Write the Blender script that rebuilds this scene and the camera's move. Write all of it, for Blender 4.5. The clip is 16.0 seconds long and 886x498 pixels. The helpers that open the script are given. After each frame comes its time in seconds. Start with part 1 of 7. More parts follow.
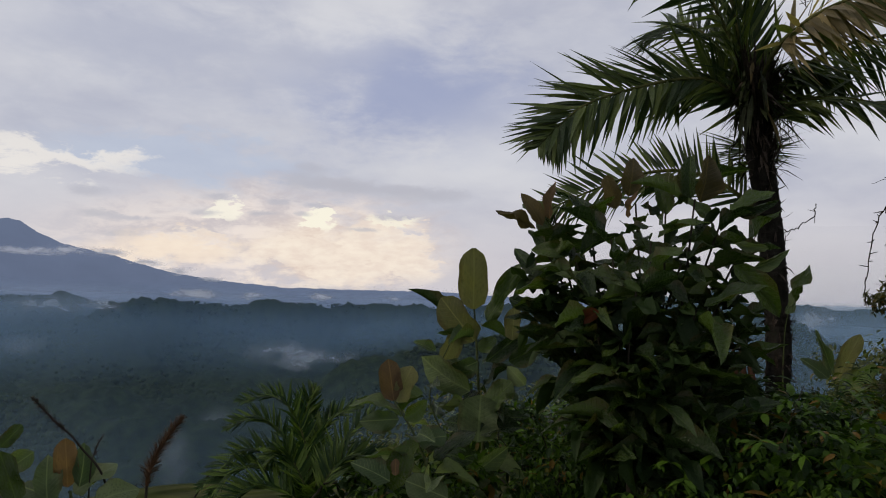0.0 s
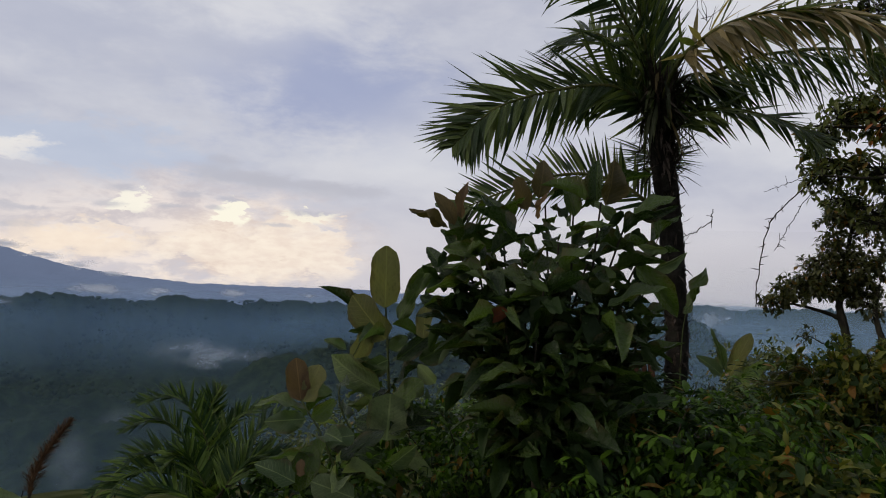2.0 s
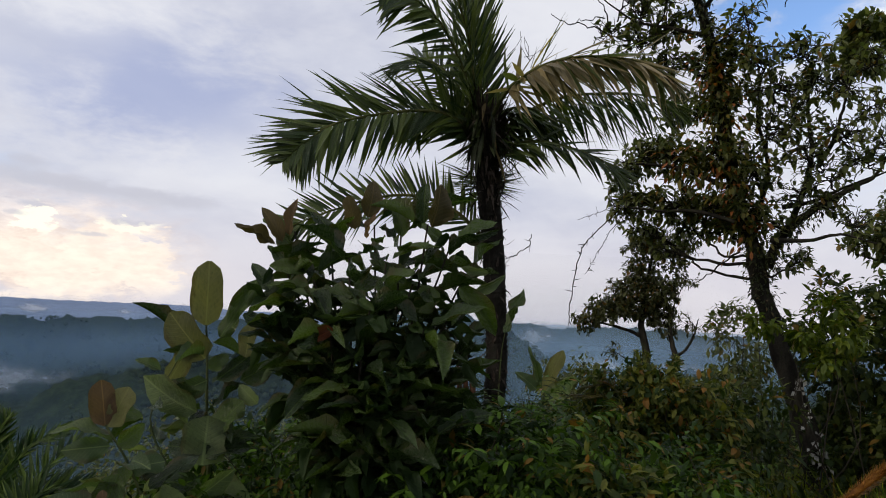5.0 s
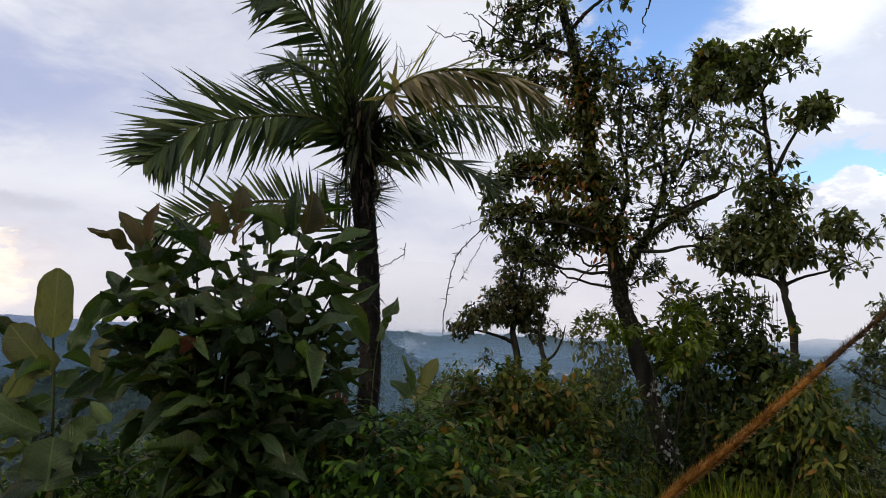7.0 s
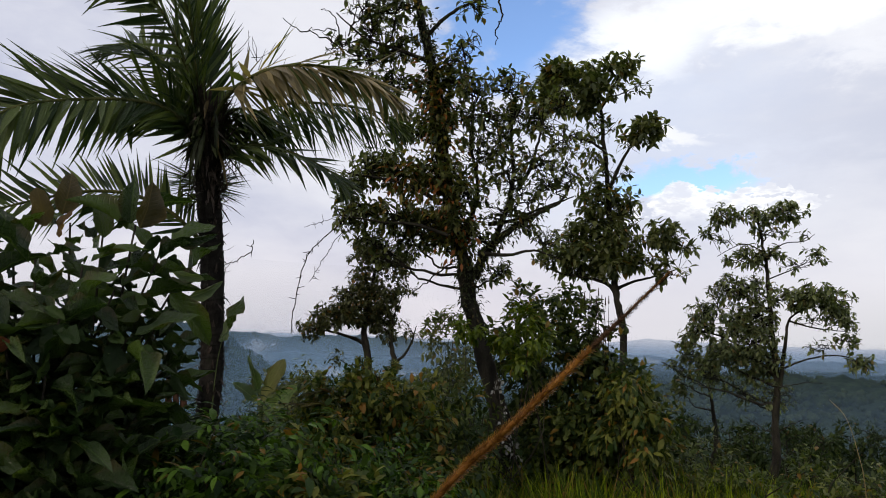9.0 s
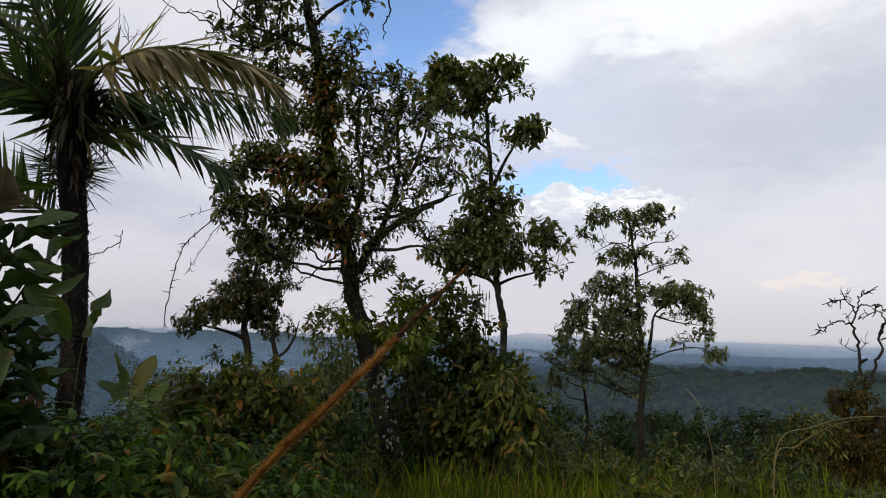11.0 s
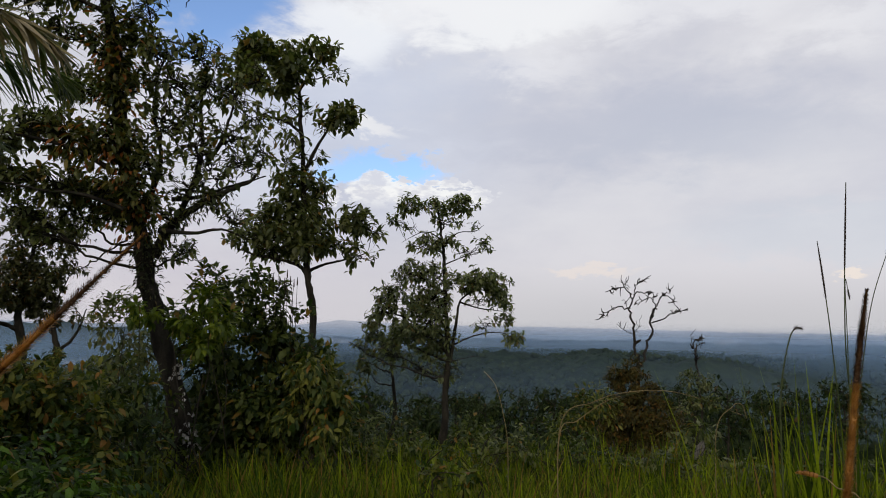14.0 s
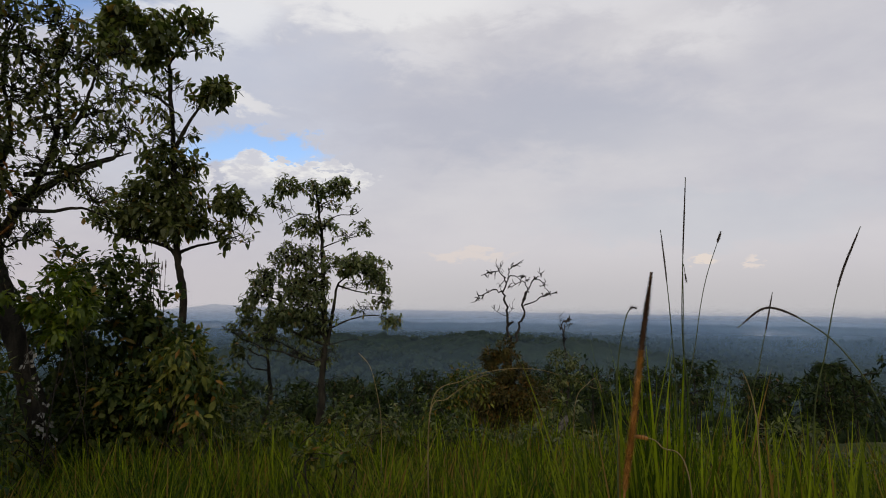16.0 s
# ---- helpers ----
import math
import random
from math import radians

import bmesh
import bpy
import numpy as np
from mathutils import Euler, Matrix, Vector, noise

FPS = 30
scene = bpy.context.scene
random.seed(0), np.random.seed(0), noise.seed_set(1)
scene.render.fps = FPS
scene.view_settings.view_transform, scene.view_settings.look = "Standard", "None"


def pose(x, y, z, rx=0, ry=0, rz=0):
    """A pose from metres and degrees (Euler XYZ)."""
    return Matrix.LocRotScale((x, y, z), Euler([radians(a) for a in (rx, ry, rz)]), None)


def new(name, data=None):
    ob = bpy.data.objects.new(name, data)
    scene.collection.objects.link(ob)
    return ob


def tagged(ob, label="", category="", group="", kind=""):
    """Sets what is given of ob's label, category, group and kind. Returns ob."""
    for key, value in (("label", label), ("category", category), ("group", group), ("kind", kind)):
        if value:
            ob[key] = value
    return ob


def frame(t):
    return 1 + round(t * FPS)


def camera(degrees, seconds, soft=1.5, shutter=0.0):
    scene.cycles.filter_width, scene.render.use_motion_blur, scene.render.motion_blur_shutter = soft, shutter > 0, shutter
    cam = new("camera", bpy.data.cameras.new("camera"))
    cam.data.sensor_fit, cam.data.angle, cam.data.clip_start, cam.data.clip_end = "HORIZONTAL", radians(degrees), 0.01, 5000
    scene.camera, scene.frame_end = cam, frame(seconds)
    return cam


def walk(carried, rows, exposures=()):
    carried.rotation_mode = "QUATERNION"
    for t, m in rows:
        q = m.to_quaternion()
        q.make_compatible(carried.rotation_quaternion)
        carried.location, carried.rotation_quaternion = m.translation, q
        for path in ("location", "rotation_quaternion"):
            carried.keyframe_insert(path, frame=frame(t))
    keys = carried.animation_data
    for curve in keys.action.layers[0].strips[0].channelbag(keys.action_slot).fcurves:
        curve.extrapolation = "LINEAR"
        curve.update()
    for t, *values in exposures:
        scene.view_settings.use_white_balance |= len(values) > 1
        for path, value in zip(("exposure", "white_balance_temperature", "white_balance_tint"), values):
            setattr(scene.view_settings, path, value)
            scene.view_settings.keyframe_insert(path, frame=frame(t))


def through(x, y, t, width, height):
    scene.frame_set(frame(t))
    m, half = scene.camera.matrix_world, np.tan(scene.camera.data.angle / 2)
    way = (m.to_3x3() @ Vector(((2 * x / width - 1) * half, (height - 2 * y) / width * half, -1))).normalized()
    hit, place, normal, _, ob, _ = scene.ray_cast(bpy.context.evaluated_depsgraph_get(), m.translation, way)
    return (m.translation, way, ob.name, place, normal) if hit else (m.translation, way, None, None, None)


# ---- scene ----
# Plan: x east, y north, z up, metres. The eye stands at (0, 0, 1.6) on a hilltop; far things are placed by
# azimuth (degrees east of north), elevation and distance from there.
cam = camera(65.03, 16.0, soft=1.0)
ROWS = [
    (0.0, 0.000, 0.000, 1.600, -0.000, 3.808, -1.618),
    (0.5, 0.007, 0.004, 1.601, -2.205, 3.759, -1.889),
    (1.0, 0.023, 0.023, 1.605, -3.664, 4.009, -2.059),
    (1.5, 0.043, 0.036, 1.606, -4.818, 3.984, -2.103),
    (2.0, 0.035, 0.014, 1.604, -6.874, 3.851, -2.133),
    (2.5, 0.030, -0.017, 1.603, -8.023, 4.116, -1.958),
    (3.0, 0.033, -0.035, 1.602, -10.383, 4.346, -2.202),
    (3.5, 0.039, -0.041, 1.603, -12.546, 4.803, -2.126),
    (4.0, 0.049, -0.040, 1.605, -15.450, 5.099, -2.360),
    (6.5, 0.090, -0.025, 1.622, -27.527, 6.768, -2.032),
    (7.0, 0.098, -0.033, 1.620, -30.584, 6.866, -1.862),
    (7.5, 0.103, -0.043, 1.608, -34.198, 6.854, -1.515),
    (8.0, 0.107, -0.045, 1.609, -37.683, 6.442, -1.542),
    (8.5, 0.112, -0.051, 1.610, -40.632, 7.426, -1.836),
    (9.0, 0.111, -0.055, 1.614, -42.662, 7.319, -1.784),
    (11.5, 0.129, -0.109, 1.612, -54.838, 7.322, -1.438),
    (12.0, 0.151, -0.118, 1.615, -57.850, 7.346, -1.227),
    (12.5, 0.169, -0.116, 1.612, -60.869, 6.989, -0.863),
    (13.0, 0.181, -0.110, 1.614, -63.351, 6.586, -0.914),
    (13.5, 0.187, -0.112, 1.609, -65.134, 6.372, -1.173),
    (14.0, 0.180, -0.117, 1.610, -67.291, 6.430, -0.848),
    (14.5, 0.169, -0.133, 1.608, -69.120, 6.735, -0.648),
    (15.0, 0.154, -0.159, 1.603, -71.885, 6.512, -0.520),
    (15.5, 0.129, -0.168, 1.607, -74.384, 6.092, -0.389),
    (16.0, 0.100, -0.187, 1.604, -77.130, 5.183, -0.497),
]
EXPOSURES = [(0.0, -0.04, 6600, 10), (3.5, 0.12, 6580, 10), (7.0, 0.38, 6530, 10.5), (9.0, 0.33, 6550, 11), (12.5, 0.13, 6580, 11), (14.5, 0.01, 6650, 11.5), (16.0, -0.12, 6760, 12.5)]
walk(cam, [(t, pose(x, y, z, 90 + pitch, roll, yaw)) for t, x, y, z, yaw, pitch, roll in ROWS], EXPOSURES)
EYE = Vector((0, 0, 1.6))

# ---- light ----
SUN_AZ, SUN_EL = 262.0, 24.0
sun = new("sun", bpy.data.lights.new("sun", "SUN"))
sun.data.energy, sun.data.angle, sun.data.color = 1.2, radians(14), (1.0, 0.86, 0.70)
sun.matrix_world = pose(0, 0, 60, 90 - SUN_EL, 0, 180 - SUN_AZ)


class Nodes:
    """Short hand for a node tree."""

    def __init__(self, tree):
        self.t = tree
        tree.nodes.clear()

    def add(self, kind, sets=None, **ins):
        n = self.t.nodes.new(kind)
        sets = sets or {}
        if "operation" in sets:
            n.operation = sets["operation"]
        if "use_clamp" in sets:
            n.use_clamp = sets["use_clamp"]
        if "interpolation_type" in sets:
            n.interpolation_type = sets["interpolation_type"]
        if "data_type" in sets:
            n.data_type, n.blend_type = sets["data_type"], sets["blend_type"]
        if "sky_type" in sets:
            n.sky_type, n.sun_disc = sets["sky_type"], False
            n.sun_elevation, n.sun_rotation = sets["sun_elevation"], sets["sun_rotation"]
        for k, v in ins.items():
            self.put(n.inputs[int(k[1:]) if k[0] == "i" and k[1:].isdigit() else k.replace("_", " ")], v)
        return n

    def put(self, sock, v):
        if isinstance(v, bpy.types.NodeSocket):
            self.t.links.new(v, sock)
        else:
            sock.default_value = v

    def math(self, op, a, b=0.0, c=0.0, clamp=False):
        return self.add("ShaderNodeMath", dict(operation=op, use_clamp=clamp), i0=a, i1=b, i2=c).outputs[0]

    def noise(self, vec, scale, detail=4.0, rough=0.55, dist=0.0):
        return self.add("ShaderNodeTexNoise", None, Vector=vec, Scale=scale, Detail=detail, Roughness=rough, Distortion=dist).outputs[0]

    def step(self, v, lo, hi, to_lo=0.0, to_hi=1.0):
        return self.add("ShaderNodeMapRange", dict(interpolation_type="SMOOTHSTEP"), i0=v, i1=lo, i2=hi, i3=to_lo, i4=to_hi).outputs[0]

    def mix(self, fac, a, b, how="MIX"):
        n = self.add("ShaderNodeMix", dict(data_type="RGBA", blend_type=how))
        self.put(n.inputs[0], fac)
        self.put(n.inputs[6], a if isinstance(a, bpy.types.NodeSocket) else (*a, 1))
        self.put(n.inputs[7], b if isinstance(b, bpy.types.NodeSocket) else (*b, 1))
        return n.outputs[2]


def build_sky():
    world = bpy.data.worlds.new("evening_sky")
    scene.world = world
    world.use_nodes = True
    n = Nodes(world.node_tree)
    way = n.add("ShaderNodeTexCoord").outputs["Generated"]
    sep = n.add("ShaderNodeSeparateXYZ", None, i0=way).outputs
    sky = n.add("ShaderNodeTexSky", dict(sky_type="NISHITA", sun_disc=False, sun_elevation=radians(SUN_EL), sun_rotation=radians(SUN_AZ)))
    blue = n.mix(1.0, sky.outputs[0], (0.125, 0.145, 0.185), "MULTIPLY")
    # azimuth and elevation in degrees, ruffled by noise so that no cloud has a drawn edge
    flat = n.add("ShaderNodeVectorMath", dict(operation="MULTIPLY"), i0=way, i1=(1.0, 1.0, 2.4)).outputs[0]
    big = n.noise(flat, 3.2, 6.0, 0.55)
    mid = n.noise(flat, 9.0, 7.0, 0.6, 0.4)
    puff = n.noise(flat, 20.0, 8.0, 0.62, 0.3)
    az0 = n.math("MULTIPLY", n.math("ARCTAN2", sep[0], sep[1]), 57.2958)
    el0 = n.math("MULTIPLY", n.math("ARCSINE", sep[2]), 57.2958)
    wob = n.math("ADD", n.math("MULTIPLY", n.math("SUBTRACT", mid, 0.5), 9.0), n.math("MULTIPLY", n.math("SUBTRACT", puff, 0.5), 5.0))
    az = n.math("ADD", az0, n.math("MULTIPLY", wob, 1.3))
    el = n.math("ADD", el0, n.math("MULTIPLY", wob, 0.75))

    def patch(a, e, ra, re, ruffled=True, soft=False):
        u = n.math("DIVIDE", n.math("SUBTRACT", az if ruffled else az0, a), ra)
        v = n.math("DIVIDE", n.math("SUBTRACT", el if ruffled else el0, e), re)
        r = n.math("SQRT", n.math("ADD", n.math("MULTIPLY", u, u), n.math("MULTIPLY", v, v)))
        return n.step(r, 1.15, 0.45) if not soft else n.step(r, 1.35, 0.15)

    # finer ruffles for the heaped clouds, whose tops are crisp and whose feet melt away
    fine = n.noise(flat, 46.0, 6.0, 0.55)
    heap = n.math("ADD", n.math("MULTIPLY", n.math("SUBTRACT", puff, 0.5), 4.2), n.math("MULTIPLY", n.math("SUBTRACT", fine, 0.5), 3.6))

    def billow(a, e, ra, re, soft=0.25, foot=0.6):
        u = n.math("DIVIDE", n.math("SUBTRACT", n.math("ADD", az0, n.math("MULTIPLY", heap, 0.8)), a), ra)
        v = n.math("DIVIDE", n.math("SUBTRACT", n.math("ADD", el0, n.math("MULTIPLY", heap, 0.8)), e), re)
        r = n.math("SQRT", n.math("ADD", n.math("MULTIPLY", u, u), n.math("MULTIPLY", v, v)))
        return n.math("MULTIPLY", n.step(r, 1.0, 1.0 - soft), n.step(n.math("SUBTRACT", el0, e), -re, -re * (1 - foot)))

    def shred(a, e, ra, re):
        """A small flat cloud with a soft, slightly frayed rim."""
        u = n.math("DIVIDE", n.math("SUBTRACT", n.math("ADD", az0, n.math("MULTIPLY", heap, 0.45)), a), ra)
        v = n.math("DIVIDE", n.math("SUBTRACT", n.math("ADD", el0, n.math("MULTIPLY", heap, 0.16)), e), re)
        return n.step(n.math("SQRT", n.math("ADD", n.math("MULTIPLY", u, u), n.math("MULTIPLY", v, v))), 1.25, 0.3)

    def over(under, colour, mask, amount=1.0):
        return n.mix(n.math("MULTIPLY", mask, amount), under, colour)

    # the great sheet of evening cloud
    col = n.mix(n.step(big, 0.32, 0.68), (0.47, 0.48, 0.60), (0.66, 0.65, 0.72))
    col = n.mix(n.math("MULTIPLY", n.step(mid, 0.35, 0.7), 0.20), col, (0.80, 0.79, 0.84))
    # paler and pinker towards the horizon
    low = n.step(el0, 11.0, 0.5)
    col = n.mix(n.math("MULTIPLY", low, 0.75), col, (0.66, 0.60, 0.645))
    east = n.step(az0, 40.0, 75.0)
    col = n.mix(n.math("MULTIPLY", east, 0.45), col, (0.73, 0.72, 0.77))
    # slate-blue belly to the north, and its lighter lower rim
    col = over(col, (0.33, 0.37, 0.57), patch(-3, 16.4, 11, 5.0, soft=True), 0.85)
    col = over(col, (0.42, 0.44, 0.58), patch(-21, 18.5, 13, 3.5, soft=True), 0.6)
    col = over(col, (0.50, 0.56, 0.72), patch(-21, 10.0, 12, 2.0), 0.6)
    # white shelf far to the north-west and the glowing evening cumulus
    col = over(col, (0.93, 0.86, 0.82), patch(-31, 8.8, 8, 1.1), 0.7)
    glow = n.mix(n.step(puff, 0.36, 0.62), (0.64, 0.56, 0.58), (0.93, 0.80, 0.75))
    col = n.mix(n.math("MULTIPLY", patch(-14, 4.0, 17, 4.6), 0.8), col, glow)
    glow = n.mix(n.step(puff, 0.33, 0.60), (0.82, 0.64, 0.55), (0.98, 0.83, 0.71))
    col = n.mix(n.math("MULTIPLY", patch(-8.5, 3.0, 9, 3.4), 0.8), col, glow)
    rough = n.step(fine, 0.30, 0.70)
    lobe = n.mix(rough, (0.88, 0.73, 0.65), (1.0, 0.87, 0.76))
    for a, e, ra, re in [(-5.0, 4.2, 4.5, 1.9), (-12.5, 3.0, 4.2, 1.7), (-20.5, 3.0, 4.5, 1.6), (-2.6, 2.0, 3.0, 1.6), (-8.0, 1.6, 3.5, 1.5)]:
        col = n.mix(n.math("MULTIPLY", billow(a, e, ra, re, 0.3, 0.9), 0.75), col, lobe)
    col = over(col, (1.0, 0.93, 0.80), billow(-10.2, 5.9, 1.5, 1.2, 0.2, 0.5), 0.95)
    col = over(col, (1.0, 0.93, 0.82), billow(-17.6, 6.2, 1.4, 1.1, 0.3, 0.5), 0.8)
    col = over(col, (1.0, 0.92, 0.78), billow(-4.6, 5.9, 2.6, 0.6, 0.4, 0.5), 0.7)
    for a, e, ra, re in [(-11.6, 8.9, 2.0, 0.9), (-8.2, 8.6, 2.4, 0.7), (-3.0, 8.2, 3.5, 0.8), (-26.8, 5.4, 1.3, 0.35), (-19.0, 6.0, 1.1, 0.3), (-15.0, 6.1, 1.2, 0.25), (-11.5, 6.3, 1.0, 0.22), (-6.9, 5.1, 1.6, 0.2), (-25.0, 3.9, 1.6, 0.25)]:
        col = over(col, (0.50, 0.49, 0.56), shred(a, e, ra, re), 0.6)
    col = over(col, (0.97, 0.79, 0.65), patch(-22, 2.9, 6, 1.2), 0.55)
    for a, e, ra, re in [(-11.2, 10.0, 1.6, 0.5), (-9.6, 8.8, 2.0, 0.5), (-7.2, 8.7, 2.2, 0.75), (-4.0, 8.5, 3.0, 0.5), (0.0, 8.2, 2.4, 0.6), (-27.4, 7.0, 1.6, 0.45), (-18.3, 7.2, 1.2, 0.35), (-13.6, 7.1, 1.4, 0.3), (-10.4, 7.0, 1.3, 0.25), (-4.4, 6.3, 2.0, 0.28), (-24.6, 5.2, 2.0, 0.3)]:
        col = over(col, (0.50, 0.49, 0.57), shred(a, e, ra, re), 0.65)
    col = n.mix(n.math("MULTIPLY", n.math("MULTIPLY", n.step(el0, 6.0, -0.3), n.step(az0, 45.0, 80.0)), 0.85), col, (0.535, 0.525, 0.56))
    col = over(col, (0.58, 0.645, 0.82), patch(60, 17, 15, 9, soft=True), 0.5)
    # blue holes to the east, with white rims
    gap = patch(47.0, 25.2, 8.2, 6.2)
    col = n.mix(n.math("MULTIPLY", gap, 0.95), col, blue)
    gap = patch(61.8, 12.6, 6.6, 1.25)
    col = n.mix(n.math("MULTIPLY", gap, 0.9), col, blue)
    col = over(col, (0.88, 0.89, 0.95), patch(58.5, 23.5, 5.5, 4.0), 0.8)
    col = over(col, (0.90, 0.90, 0.94), patch(72, 25.5, 13, 3.5), 0.8)
    col = over(col, (0.90, 0.88, 0.90), patch(60.5, 16.3, 4.5, 1.3), 0.7)
    white = n.mix(n.step(fine, 0.38, 0.62), (0.68, 0.68, 0.76), (0.90, 0.89, 0.91))
    for a, e, ra, re in [(61.8, 11.0, 3.0, 1.7), (65.5, 10.9, 3.6, 1.2), (69.3, 10.7, 2.4, 1.15), (57.6, 10.2, 1.0, 1.0)]:
        col = n.mix(n.math("MULTIPLY", billow(a, e, ra, re, 0.16, 0.9), 0.95), col, white)
    col = over(col, (0.48, 0.50, 0.62), patch(80, 16.5, 18, 4.0, soft=True), 0.65)
    col = over(col, (0.58, 0.63, 0.72), patch(98, 7.5, 14, 2.5), 0.35)
    for a, e, ra, re in [(66.0, 25.5, 7.0, 2.6), (74.5, 21.0, 5.0, 1.6), (84.0, 24.5, 8.0, 2.2), (92.0, 25.0, 6.0, 2.0), (97.5, 21.5, 6.0, 1.8)]:
        col = over(col, (0.86, 0.85, 0.90), patch(a, e, ra, re, soft=True), 0.45)
    col = over(col, (0.50, 0.53, 0.64), patch(88, 15.0, 13, 3.0, soft=True), 0.45)
    col = over(col, (0.86, 0.74, 0.68), patch(79, 4.6, 4, 0.7), 0.5)
    col = over(col, (0.90, 0.78, 0.70), billow(97.6, 4.1, 1.3, 0.6, 0.5, 0.6), 0.7)
    col = over(col, (0.90, 0.78, 0.72), billow(101.3, 3.9, 1.0, 0.55, 0.5, 0.6), 0.6)
    col = n.mix(1.0, col, (0.965, 1.0, 0.985), "MULTIPLY")
    bg = n.add("ShaderNodeBackground", None, Color=col, Strength=1.0)
    n.add("ShaderNodeOutputWorld", None, Surface=bg.outputs[0])


build_sky()

# ---- materials ----
def material(name):
    m = bpy.data.materials.new(name)
    m.use_nodes = True
    return m, Nodes(m.node_tree)


def finish(n, shader):
    n.add("ShaderNodeOutputMaterial", None, Surface=shader)


def leaf_material(name, dark, light, dry=None, dry_part=0.0, through=0.35, rough=0.45, per_object=False, meadow=False, ribs=True, gloss=0.30):
    """Foliage: two greens mixed leaf by leaf, blotches, some dry leaves, light passing through."""
    m, n = material(name)
    if per_object:
        rnd = n.add("ShaderNodeObjectInfo").outputs["Random"]
    else:
        rnd = n.add("ShaderNodeNewGeometry").outputs["Random Per Island"]
    at_ = n.add("ShaderNodeTexCoord").outputs["Object"]
    blotch = n.noise(at_, 14.0, 4.0, 0.6)
    col = n.mix(n.math("POWER", n.step(rnd, 0.02, 0.98), 1.5), dark, [c * 1.25 for c in light])
    col = n.mix(n.math("MULTIPLY", n.step(blotch, 0.45, 0.75), 0.45), col, [c * 0.55 for c in dark])
    if meadow:
        field = n.noise(n.add("ShaderNodeNewGeometry").outputs["Position"], 0.55, 4.0, 0.6)
        col = n.mix(n.math("MULTIPLY", n.step(field, 0.47, 0.64), 0.25), col, (0.100, 0.088, 0.014))
        col = n.mix(n.math("MULTIPLY", n.step(field, 0.5, 0.34), 0.65), col, (0.016, 0.036, 0.004))
    if dry:
        rnd2 = n.math("FRACT", n.math("MULTIPLY", rnd, 37.31))
        col = n.mix(n.step(rnd2, 1.0 - dry_part, 1.0 - dry_part + 0.02), col, dry)
    grain = n.noise(at_, 60.0, 3.0)
    if per_object and ribs:
        # a pale midrib and slanting side veins, in the leaf's own measure
        s = n.add("ShaderNodeSeparateXYZ", None, i0=at_).outputs
        side = n.math("ABSOLUTE", s[0])
        rib = n.step(side, 0.03, 0.012)
        vein = n.math("ABSOLUTE", n.math("SINE", n.math("MULTIPLY", n.math("SUBTRACT", s[1], n.math("MULTIPLY", side, 0.55)), 34.0)))
        col = n.mix(n.math("MULTIPLY", n.math("MAXIMUM", rib, n.step(vein, 0.22, 0.05, 0.0, 0.5)), 0.55), col, [c * 1.7 for c in light])
        edge = n.step(n.math("ADD", side, n.math("MULTIPLY", blotch, 0.25)), 0.48, 0.62)
        col = n.mix(n.math("MULTIPLY", edge, 0.5), col, (0.07, 0.05, 0.02))
        grain = n.math("SUBTRACT", grain, n.math("MULTIPLY", n.step(vein, 0.5, 0.0), 0.8))
    bump = n.add("ShaderNodeBump", None, Strength=0.45, Distance=0.02, Height=grain).outputs[0]
    face = n.add("ShaderNodeBsdfPrincipled", None, Base_Color=col, Roughness=n.step(blotch, 0.3, 0.8, rough - 0.12, rough + 0.12), Normal=bump)
    face.inputs["Specular IOR Level"].default_value = gloss
    lit = n.mix(1.0, col, (1.25, 1.35, 0.55), "MULTIPLY")
    back = n.add("ShaderNodeBsdfTranslucent", None, Color=lit)
    finish(n, n.add("ShaderNodeMixShader", None, i0=through, i1=face.outputs[0], i2=back.outputs[0]).outputs[0])
    return m


def bark_material(name, dark, light, patch=None, patch_at=0.6, scale=9.0):
    m, n = material(name)
    at_ = n.add("ShaderNodeTexCoord").outputs["Object"]
    long_ = n.add("ShaderNodeMapping", None, Vector=at_, Scale=(1.0, 1.0, 0.35)).outputs[0]
    a = n.noise(long_, scale, 6.0, 0.65)
    b = n.noise(at_, scale * 5, 4.0, 0.6)
    col = n.mix(n.step(a, 0.35, 0.65), dark, light)
    col = n.mix(n.math("MULTIPLY", n.step(b, 0.4, 0.7), 0.4), col, [c * 0.4 for c in dark])
    if patch:
        col = n.mix(n.step(n.noise(at_, scale * 0.6, 5.0, 0.7), patch_at, patch_at + 0.05), col, patch)
    h = n.math("ADD", a, n.math("MULTIPLY", b, 0.5))
    bump = n.add("ShaderNodeBump", None, Strength=0.8, Distance=0.02, Height=h).outputs[0]
    sh = n.add("ShaderNodeBsdfPrincipled", None, Base_Color=col, Roughness=0.9, Normal=bump)
    sh.inputs["Specular IOR Level"].default_value = 0.08
    finish(n, sh.outputs[0])
    return m


